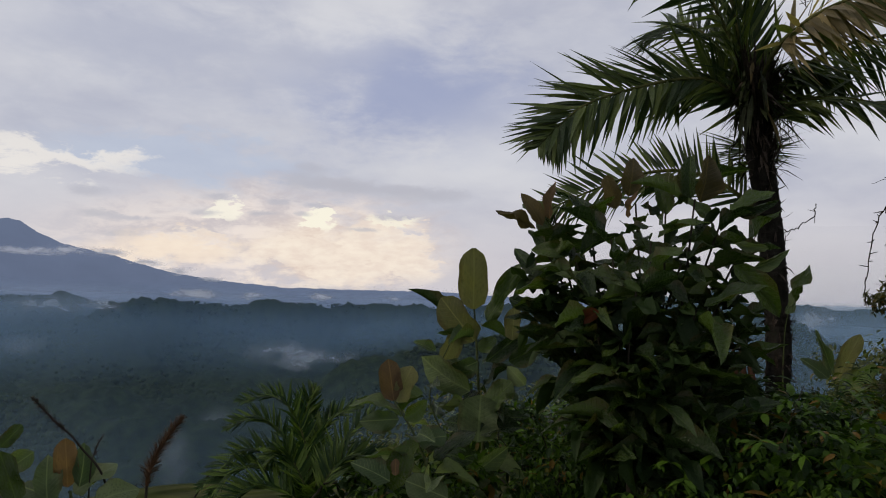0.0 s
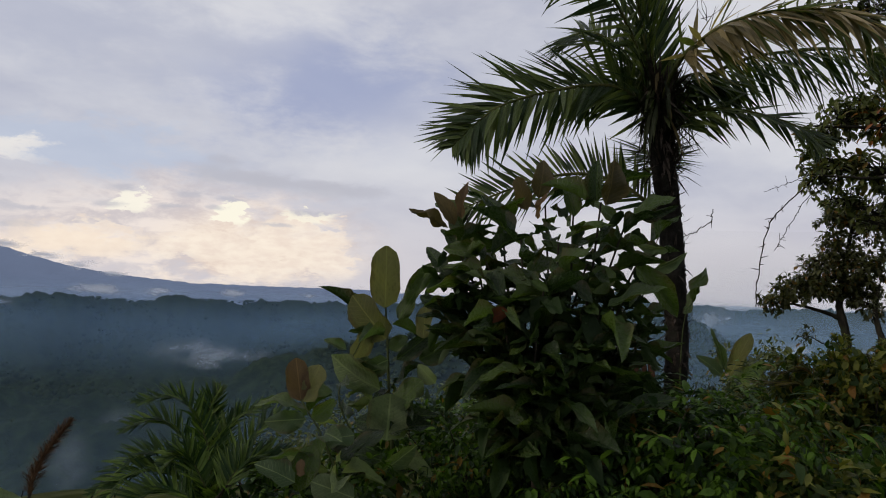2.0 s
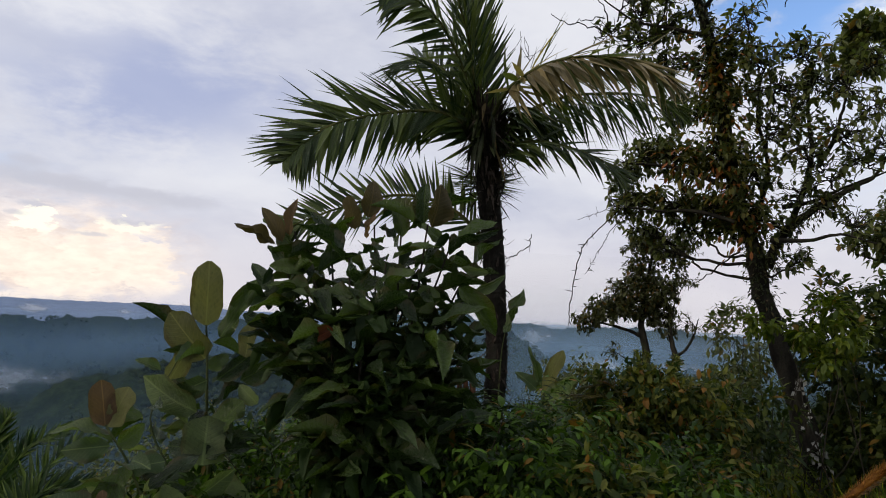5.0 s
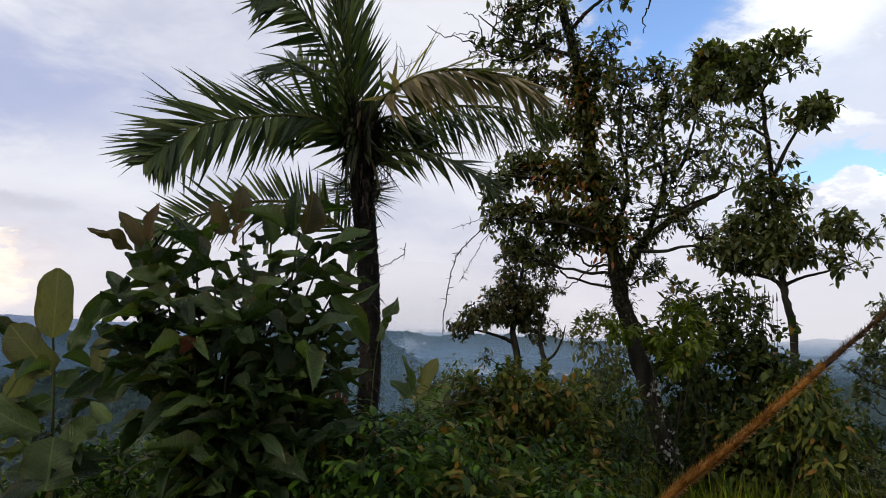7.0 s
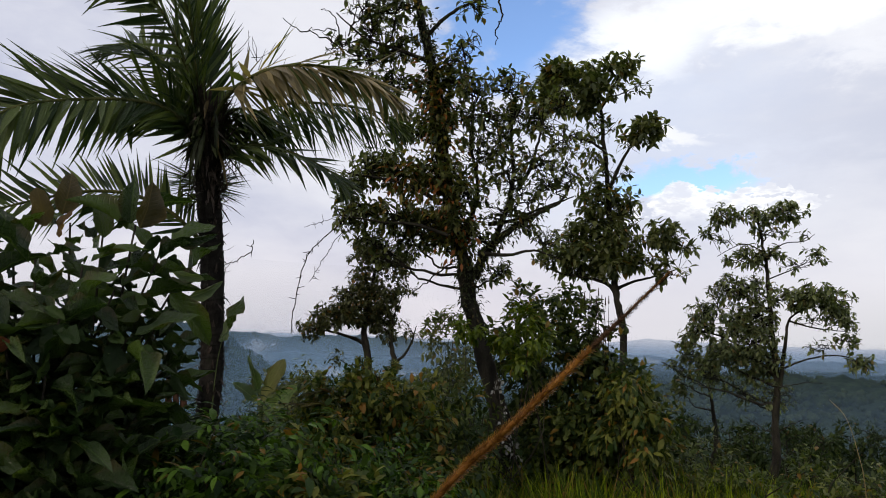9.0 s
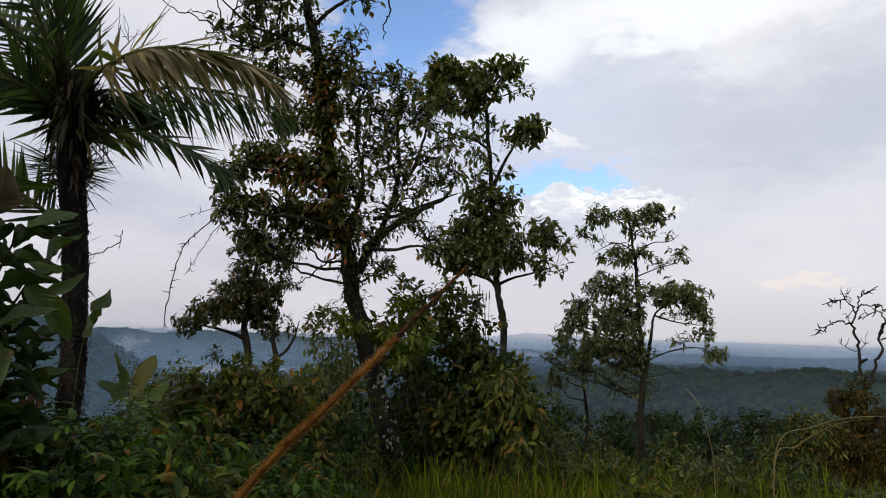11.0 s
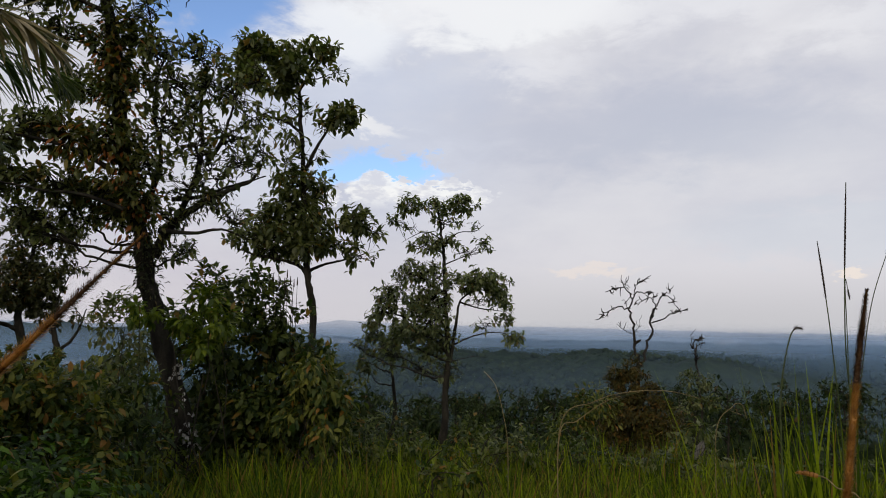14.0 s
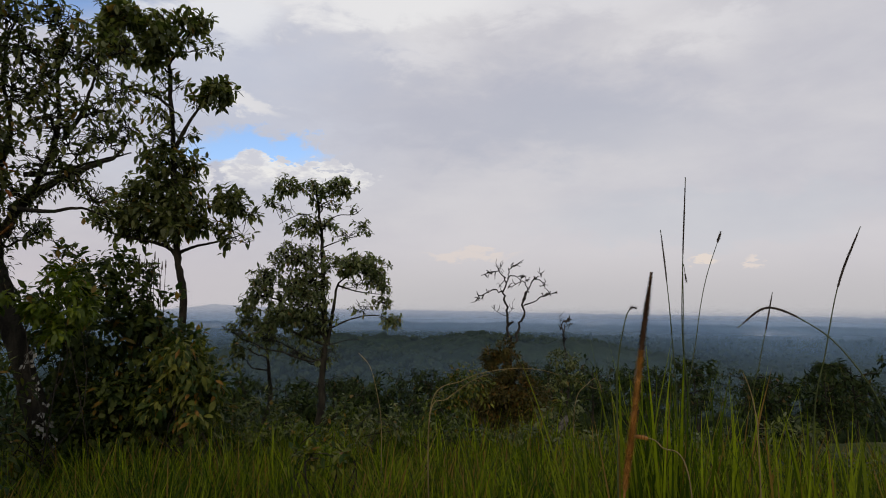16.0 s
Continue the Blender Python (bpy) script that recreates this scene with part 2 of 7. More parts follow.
def ground_material():
    """Soil and short grass near by; dark forest canopy from a distance on."""
    m, n = material("hill_ground")
    at_ = n.add("ShaderNodeNewGeometry").outputs["Position"]
    far = n.add("ShaderNodeVectorMath", dict(operation="LENGTH"), i0=at_).outputs["Value"]
    a = n.noise(at_, 1.7, 6.0, 0.6)
    b = n.noise(at_, 14.0, 4.0, 0.6)
    near = n.mix(n.step(a, 0.35, 0.65), (0.030, 0.040, 0.012), (0.055, 0.060, 0.018))
    near = n.mix(n.math("MULTIPLY", n.step(b, 0.45, 0.7), 0.5), near, (0.030, 0.026, 0.012))
    c = n.noise(at_, 0.010, 6.0, 0.6)
    d = n.noise(at_, 0.09, 5.0, 0.7)
    wood = n.mix(n.step(d, 0.35, 0.7), (0.006, 0.012, 0.005), (0.020, 0.032, 0.012))
    wood = n.mix(n.math("MULTIPLY", n.step(c, 0.55, 0.72), 0.25), wood, (0.040, 0.056, 0.020))
    col = n.mix(n.step(far, 14.0, 40.0), near, wood)
    bump = n.add("ShaderNodeBump", None, Strength=0.9, Distance=4.0, Height=d).outputs[0]
    sh = n.add("ShaderNodeBsdfPrincipled", None, Base_Color=col, Roughness=0.95, Normal=bump)
    sh.inputs["Specular IOR Level"].default_value = 0.03
    finish(n, sh.outputs[0])
    return m


def haze_sheet_material(name, colour, thick, top, fade, extra=None, wisps=0.0, scale=0.004, base=0.5):
    """Distance haze put into a blue sheet: part clear, part scattering; it thins out upwards and in wisps."""
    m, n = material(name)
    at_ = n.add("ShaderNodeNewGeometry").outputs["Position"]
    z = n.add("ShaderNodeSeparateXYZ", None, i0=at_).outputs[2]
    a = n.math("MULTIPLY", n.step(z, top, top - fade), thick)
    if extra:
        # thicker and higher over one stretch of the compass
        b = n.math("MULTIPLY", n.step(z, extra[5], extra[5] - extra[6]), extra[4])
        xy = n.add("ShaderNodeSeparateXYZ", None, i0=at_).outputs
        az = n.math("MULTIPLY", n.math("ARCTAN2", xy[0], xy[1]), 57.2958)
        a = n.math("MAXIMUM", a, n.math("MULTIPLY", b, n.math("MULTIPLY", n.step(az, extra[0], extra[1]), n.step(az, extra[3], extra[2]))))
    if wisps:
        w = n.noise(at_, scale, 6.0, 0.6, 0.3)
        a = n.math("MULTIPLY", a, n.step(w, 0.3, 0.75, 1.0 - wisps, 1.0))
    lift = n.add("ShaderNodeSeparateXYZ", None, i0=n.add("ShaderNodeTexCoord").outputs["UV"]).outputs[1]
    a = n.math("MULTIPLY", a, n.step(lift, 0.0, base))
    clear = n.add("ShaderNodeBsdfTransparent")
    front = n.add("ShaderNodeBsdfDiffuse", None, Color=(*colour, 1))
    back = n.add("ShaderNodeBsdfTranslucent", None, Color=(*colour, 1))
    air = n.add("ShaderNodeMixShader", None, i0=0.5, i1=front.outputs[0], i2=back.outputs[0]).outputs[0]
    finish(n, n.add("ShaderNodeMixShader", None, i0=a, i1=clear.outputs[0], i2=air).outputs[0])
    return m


def puff_material(name, colour, thick, scale):
    """A wisp of fog: dense in the middle of its own box, ragged towards the rim."""
    m, n = material(name)
    co = n.add("ShaderNodeTexCoord")
    gen, at_ = co.outputs["UV"], n.add("ShaderNodeNewGeometry").outputs["Position"]
    w = n.noise(at_, scale, 7.0, 0.62, 0.4)
    s = n.add("ShaderNodeSeparateXYZ", None, i0=gen).outputs
    u = n.math("MULTIPLY", n.math("SUBTRACT", s[0], 0.5), 2.0)
    v = n.math("MULTIPLY", n.math("SUBTRACT", s[1], 0.5), 2.0)
    r = n.math("SQRT", n.math("ADD", n.math("MULTIPLY", u, u), n.math("MULTIPLY", v, v)))
    r = n.math("ADD", r, n.math("MULTIPLY", n.math("SUBTRACT", w, 0.5), 2.2))
    a = n.math("MULTIPLY", n.math("MULTIPLY", n.step(r, 0.85, 0.0), n.step(n.math("MAXIMUM", n.math("ABSOLUTE", u), n.math("ABSOLUTE", v)), 1.0, 0.7)), thick)
    clear = n.add("ShaderNodeBsdfTransparent")
    front = n.add("ShaderNodeBsdfDiffuse", None, Color=(*colour, 1))
    back = n.add("ShaderNodeBsdfTranslucent", None, Color=(*colour, 1))
    air = n.add("ShaderNodeMixShader", None, i0=0.5, i1=front.outputs[0], i2=back.outputs[0]).outputs[0]
    finish(n, n.add("ShaderNodeMixShader", None, i0=a, i1=clear.outputs[0], i2=air).outputs[0])
    return m


M_GROUND = ground_material()
M_SHRUB = leaf_material("shrub_leaf", (0.014, 0.030, 0.008), (0.052, 0.082, 0.020), through=0.34, rough=0.33, per_object=True, gloss=0.36)
# shrub green darkened for inner leaves: the crown's own shade put into the colour
M_INNER_SHADED = leaf_material("shaded_inner_leaf", (0.010, 0.022, 0.006), (0.030, 0.052, 0.014), through=0.3, rough=0.5, gloss=0.12)
M_PALE = leaf_material("sapling_leaf", (0.050, 0.084, 0.034), (0.122, 0.156, 0.070), through=0.45, rough=0.5, per_object=True)
M_YOUNG = leaf_material("young_leaf", (0.095, 0.060, 0.030), (0.145, 0.088, 0.042), through=0.5, rough=0.5, per_object=True)
M_BRONZE = leaf_material("bronze_leaf", (0.050, 0.042, 0.016), (0.080, 0.058, 0.022), through=0.4, rough=0.5, per_object=True)
M_REDLEAF = leaf_material("red_leaf", (0.14, 0.038, 0.014), (0.18, 0.052, 0.018), through=0.5, rough=0.5, per_object=True)
M_OLIVE = leaf_material("olive_leaf", (0.095, 0.098, 0.040), (0.130, 0.126, 0.054), through=0.55, rough=0.5, per_object=True)
M_BUSH = leaf_material("bush_leaf", (0.009, 0.025, 0.004), (0.056, 0.108, 0.011), (0.13, 0.080, 0.018), 0.05, 0.36, gloss=0.14)
M_LEAFY = leaf_material("leafy_bush_leaf", (0.018, 0.034, 0.009), (0.074, 0.092, 0.020), (0.16, 0.100, 0.020), 0.05, 0.40, gloss=0.16)
M_LIME = leaf_material("lime_leaf", (0.055, 0.092, 0.007), (0.135, 0.170, 0.014), (0.18, 0.12, 0.02), 0.06, 0.45)
M_RUST = leaf_material("rusty_leaf", (0.022, 0.044, 0.009), (0.118, 0.122, 0.022), (0.20, 0.105, 0.022), 0.08, 0.38, gloss=0.16)
M_BROWN = leaf_material("withering_leaf", (0.030, 0.030, 0.009), (0.072, 0.058, 0.015), (0.10, 0.056, 0.014), 0.15, 0.35, gloss=0.1)
M_TREE = leaf_material("tree_leaf", (0.044, 0.060, 0.022), (0.118, 0.130, 0.046), (0.16, 0.10, 0.02), 0.05, 0.45, gloss=0.26)
M_GREYTREE = leaf_material("grey_tree_leaf", (0.060, 0.082, 0.034), (0.150, 0.172, 0.074), (0.15, 0.11, 0.04), 0.05, 0.45)
M_TWIN = leaf_material("brownish_tree_leaf", (0.032, 0.038, 0.014), (0.074, 0.078, 0.030), (0.15, 0.085, 0.02), 0.08, 0.42)
M_MOSS = leaf_material("moss_leaf", (0.014, 0.020, 0.006), (0.040, 0.048, 0.014), (0.07, 0.05, 0.015), 0.1, 0.3, 0.7)
M_EPI = leaf_material("epiphyte_leaf", (0.055, 0.065, 0.012), (0.14, 0.115, 0.020), (0.24, 0.085, 0.020), 0.32, 0.42)
M_PALM = leaf_material("palm_leaflet", (0.018, 0.038, 0.009), (0.080, 0.108, 0.026), through=0.32, rough=0.4)
M_PALM_ONE = leaf_material("palm_single_leaflet", (0.018, 0.038, 0.009), (0.080, 0.108, 0.026), through=0.32, rough=0.4, per_object=True, ribs=False)
M_DRYPALM = leaf_material("dry_leaflet", (0.16, 0.135, 0.072), (0.36, 0.29, 0.16), (0.070, 0.095, 0.024), 0.25, 0.45)
M_DRY_ONE = leaf_material("dry_single_leaflet", (0.16, 0.135, 0.072), (0.36, 0.29, 0.16), (0.070, 0.095, 0.024), 0.25, 0.45, per_object=True, ribs=False)
M_YPALM = leaf_material("young_palm_leaflet", (0.012, 0.034, 0.007), (0.070, 0.108, 0.018), through=0.35, rough=0.45, gloss=0.15)
M_GRASS = leaf_material("grass_blade", (0.020, 0.044, 0.003), (0.150, 0.190, 0.008), (0.16, 0.100, 0.028), 0.13, 0.45, 0.6, meadow=True, gloss=0.08)
M_WOODS = leaf_material("woods_leaf", (0.010, 0.020, 0.007), (0.034, 0.048, 0.015), (0.07, 0.05, 0.02), 0.05, 0.3, 0.7, gloss=0.08)
M_BARK = bark_material("mossy_bark", (0.012, 0.011, 0.009), (0.036, 0.033, 0.024), (0.022, 0.029, 0.012), 0.58)
M_LICHEN = bark_material("lichen_bark", (0.022, 0.020, 0.016), (0.060, 0.055, 0.042), (0.42, 0.42, 0.38), 0.60, 6.0)
M_PALMBARK = bark_material("palm_bark", (0.007, 0.006, 0.005), (0.024, 0.022, 0.018), (0.014, 0.016, 0.010), 0.6, 14.0)
M_TWIG = bark_material("twig_bark", (0.018, 0.015, 0.012), (0.045, 0.039, 0.029))
M_DEAD = bark_material("dead_wood", (0.015, 0.014, 0.012), (0.040, 0.036, 0.031))
M_STEM = bark_material("green_stem", (0.035, 0.050, 0.018), (0.070, 0.085, 0.032))
M_RACHIS = bark_material("palm_rachis", (0.035, 0.045, 0.015), (0.085, 0.085, 0.030))
M_STRAW = bark_material("dry_straw", (0.14, 0.11, 0.05), (0.24, 0.19, 0.09))
M_EAR = leaf_material("rusty_ear", (0.20, 0.085, 0.018), (0.40, 0.20, 0.05), through=0.5, rough=0.6)
M_EARDARK = bark_material("dark_ear", (0.035, 0.028, 0.024), (0.075, 0.060, 0.048), None, 0.6, 60.0)
M_EARTIP = bark_material("brown_ear", (0.075, 0.040, 0.020), (0.15, 0.085, 0.045), None, 0.6, 60.0)
M_FLAKE = bark_material("lichen_flake", (0.17, 0.17, 0.15), (0.36, 0.36, 0.33))
M_RUSTY = bark_material("dry_sheath", (0.034, 0.018, 0.011), (0.068, 0.034, 0.020))
M_ASH = bark_material("withered_leaf", (0.060, 0.056, 0.050), (0.15, 0.145, 0.13))

# ---- kit ----
def at(az, el, d):
    a, e = radians(az), radians(el)
    return EYE + Vector((math.sin(a) * math.cos(e), math.cos(a) * math.cos(e), math.sin(e))) * d


def on_ground(az, r, sink=0.03):
    return Vector((r * math.sin(radians(az)), r * math.cos(radians(az)), height(az, r) - sink))


def mesh_object(name, verts, faces, mat, smooth=True):
    me = bpy.data.meshes.new(name)
    me.from_pydata([tuple(v) for v in verts], [], faces) if not isinstance(verts, np.ndarray) else fill(me, verts, faces)
    me.materials.append(mat)
    if smooth:
        me.polygons.foreach_set("use_smooth", np.ones(len(me.polygons), bool))
    me.update()
    return new(name, me)


def fill(me, verts, faces):
    """Loads arrays of points and equal-sided faces."""
    faces = np.asarray(faces, np.int32)
    k = faces.shape[1]
    me.vertices.add(len(verts))
    me.vertices.foreach_set("co", np.asarray(verts, np.float32).ravel())
    me.loops.add(faces.size)
    me.loops.foreach_set("vertex_index", faces.ravel())
    me.polygons.add(len(faces))
    me.polygons.foreach_set("loop_start", np.arange(0, faces.size, k, dtype=np.int32))
    me.update(calc_edges=True)


def part(name, verts, faces, mat, parent, label=""):
    ob = mesh_object(name, verts, faces, mat)
    ob.parent = parent
    if label:
        ob["label"] = label
    return ob


def thing(name, label, category, base=(0, 0, 0), group="", kind=""):
    ob = new(name)
    ob.location = base
    ob.empty_display_size = 0.2
    return tagged(ob, label, category, group, kind)


class Geo:
    """Collects points and quads (a triangle repeats its last point as a thin quad is avoided by fans)."""

    def __init__(self, base=(0, 0, 0)):
        self.v, self.f, self.base = [], [], Vector(base)

    def tube(self, pts, r0, r1, sides=6, rough=0.0, rng=random):
        n0, k = len(self.v), len(pts)
        side = Vector((1, 0, 0))
        for i, p in enumerate(pts):
            d = (pts[min(i + 1, k - 1)] - pts[max(i - 1, 0)])
            d = d.normalized() if d.length > 1e-9 else Vector((0, 0, 1))
            s = side - d * side.dot(d)
            if s.length < 0.1:
                s = Vector((0, 1, 0)) - d * d.y
            side = s.normalized()
            up = d.cross(side)
            r = r0 + (r1 - r0) * i / max(1, k - 1)
            for j in range(sides):
                a = 2 * math.pi * j / sides
                q = r * (1 + rough * (rng.random() - 0.5) * 2)
                self.v.append(p - self.base + side * math.cos(a) * q + up * math.sin(a) * q)
        for i in range(k - 1):
            for j in range(sides):
                a, b = n0 + i * sides + j, n0 + i * sides + (j + 1) % sides
                self.f.append((a, b, b + sides, a + sides))

    def into(self, name, mat, parent, label=""):
        return part(name, self.v, self.f, mat, parent, label)


def smooth_line(pts, steps=5, wob=0.0, rng=random):
    """A Catmull-Rom line through the points."""
    pts = [Vector(p) for p in pts]
    if len(pts) == 2:
        pts = [pts[0], (pts[0] + pts[1]) / 2, pts[1]]
    ext = [pts[0] * 2 - pts[1], *pts, pts[-1] * 2 - pts[-2]]
    out = []
    for i in range(1, len(ext) - 2):
        a, b, c, d = ext[i - 1:i + 3]
        for s in range(steps):
            t = s / steps
            p = ((b * 2) + (c - a) * t + (a * 2 - b * 5 + c * 4 - d) * t * t + (b * 3 - a - c * 3 + d) * t ** 3) * 0.5
            if wob and (i > 1 or s):
                p += Vector((rng.gauss(0, wob), rng.gauss(0, wob), rng.gauss(0, wob)))
            out.append(p)
    out.append(pts[-1])
    return out


def leaf_shape(segs=3, fold=0.25, curl=0.25, belly=0.42, wave=0.0, rng=random, cols=2):
    """One leaf along +y, one long and one wide, facing +z: rows of points across, folded on the rib (third number, of the width)
    and curled down (fourth number, of the length)."""
    v, f = [], []
    for i in range(segs + 1):
        t = i / segs
        if belly < 0.35:
            w = 0.5 * max(0.04, min(1.0, 0.35 + 5 * t) * min(1.0, (1 - t) * 2.0))
        elif belly > 0.55:
            w = 0.5 * max(0.03, (1 - abs(2 * t ** 0.9 - 1) ** 4.5)) ** 0.6
        else:
            w = 0.5 * (math.sin(math.pi * t ** 0.85) ** (0.62 if belly > 0.45 else 0.8) if 0 < t < 1 else 0.03)
        for j in range(cols + 1):
            s = -1 + 2 * j / cols
            z = fold * abs(s) * w + (wave * math.sin(9 * t + 4 * s) * abs(s) * w if wave else 0)
            v.append((s * w, t, z, -curl * t * t))
    for i in range(segs):
        for j in range(cols):
            a = i * (cols + 1) + j
            f.append((a, a + 1, a + cols + 2, a + cols + 1))
    return np.array(v), np.array(f)


def leaf_cloud(name, shapes, places, mat, parent, label="", kind=""):
    """Many leaves as one mesh. places: rows of origin, direction, up, length, width."""
    vs, fs, n = [], [], 0
    o = np.array([p[0] for p in places], float)
    y = np.array([p[1] for p in places], float)
    u = np.array([p[2] for p in places], float)
    ln = np.array([p[3] for p in places], float)
    wd = np.array([p[4] for p in places], float)
    y /= np.linalg.norm(y, axis=1, keepdims=True) + 1e-9
    x = np.cross(y, u)
    x /= np.linalg.norm(x, axis=1, keepdims=True) + 1e-9
    z = np.cross(x, y)
    for k, (sv, sf) in enumerate(shapes):
        sel = np.arange(k, len(places), len(shapes))
        if not len(sel):
            continue
        p = (o[sel, None] + sv[None, :, 0, None] * x[sel, None] * wd[sel, None, None]
             + sv[None, :, 1, None] * y[sel, None] * ln[sel, None, None] + z[sel, None] * (sv[None, :, 2, None] * wd[sel, None, None] + sv[None, :, 3, None] * ln[sel, None, None]))
        vs.append(p.reshape(-1, 3))
        fs.append((sf[None] + (n + np.arange(len(sel)) * len(sv))[:, None, None]).reshape(-1, sf.shape[1]))
        n += len(sel) * len(sv)
    base = np.array(parent.location) if parent else np.zeros(3)
    ob = part(name, np.concatenate(vs) - base, np.concatenate(fs), mat, parent, label) if parent else mesh_object(name, np.concatenate(vs), np.concatenate(fs), mat)
    if kind:
        ob["kind"] = kind
    return ob


def rand_dir(rng):
    while True:
        v = Vector((rng.uniform(-1, 1), rng.uniform(-1, 1), rng.uniform(-1, 1)))
        if 0.1 < v.length < 1:
            return v.normalized()


SMALL = [leaf_shape(3, 0.3, c, 0.47) for c in (0.1, 0.25, 0.4)]
SPRIG = [leaf_shape(2, 0.3, c, 0.4) for c in (0.1, 0.3)]
OVAL = [leaf_shape(3, 0.3, c, 0.5) for c in (0.05, 0.2, 0.35)]


def tree(name, label, limbs, leaf, mat, bark, seed, category="tree", base=None, sprays=8, droop=0.5, aspect=0.42, group="", sides=8, shapes=None, twigs=True):
    """limbs: rows of (points in plan, thick, thin, leafy from, twig length, twigs a metre). The first is the trunk."""
    rng = random.Random(seed)
    lines = [smooth_line([at(*p) if len(p) == 3 and not isinstance(p, Vector) else p for p in l[0]], 5, 0.0, rng) for l in limbs]
    root = base or lines[0][0]
    top = thing(name, label, category, root, group)
    leaves, bare = [], None
    for k, (l, line) in enumerate(zip(limbs, lines)):
        _, r0, r1, start, twig, dens = l
        w = twig * (0.04 if k else 0.008)
        line = [line[0]] + [p + Vector((rng.gauss(0, w), rng.gauss(0, w), rng.gauss(0, w))) for p in line[1:]]
        g = Geo(root)
        g.tube(line, r0, r1, sides if k == 0 else 5, 0.12, rng)
        g.into("trunk" if k == 0 else "limb", bark, top)
        bare = bare or Geo(root)
        length = sum((b - a).length for a, b in zip(line, line[1:]))
        for _ in range(max(3, int(length * (1 - start) * dens * 0.55)) if dens else 0):
            t = start + (1 - start) * rng.random() ** 0.8
            i = min(int(t * (len(line) - 1)), len(line) - 2)
            p = line[i].lerp(line[i + 1], t * (len(line) - 1) - i)
            along = (line[i + 1] - line[i]).normalized()
            d = (rand_dir(rng) + along * 0.55 + Vector((0, 0, 0.3))).normalized()
            ln = twig * rng.uniform(0.6, 1.7)
            mid = p + d * ln * 0.5 + rand_dir(rng) * ln * 0.12
            end = mid + (d + rand_dir(rng) * 0.55).normalized() * ln * 0.5
            spray = smooth_line([p, mid, end], 3)
            bare.tube(spray, 0.006 + 0.006 * ln, 0.003, 3)
            for q in range(int(5 + 9 * ln / twig)):
                s = rng.uniform(0.15, 1.0)
                i = min(int(s * (len(spray) - 1)), len(spray) - 2)
                o = spray[i].lerp(spray[i + 1], s * (len(spray) - 1) - i)
                e = ((end - p).normalized() * 0.6 + rand_dir(rng)).normalized()
                m = twig * rng.uniform(0.2, 0.6)
                tip = o + e * m + Vector((0, 0, -0.1 * m))
                bare.tube([o, tip], 0.004, 0.002, 3)
                for _ in range(max(1, int(sprays * 0.17 * rng.uniform(0.3, 1.7)))):
                    ld = (e * 0.7 + rand_dir(rng) + Vector((0, 0, -droop)))
                    sz = leaf * rng.uniform(0.6, 1.25)
                    leaves.append((o.lerp(tip, rng.uniform(0.2, 1.05)), ld, Vector((0, 0, 1)) + rand_dir(rng) * 0.6, sz, sz * aspect * rng.uniform(0.8, 1.2)))
    if twigs and bare and bare.f:
        bare.into("twig_work", bark, top)["kind"] = "stuff"
    if leaves:
        leaf_cloud("crown", shapes or SMALL, leaves, mat, top, kind="stuff")
    return top


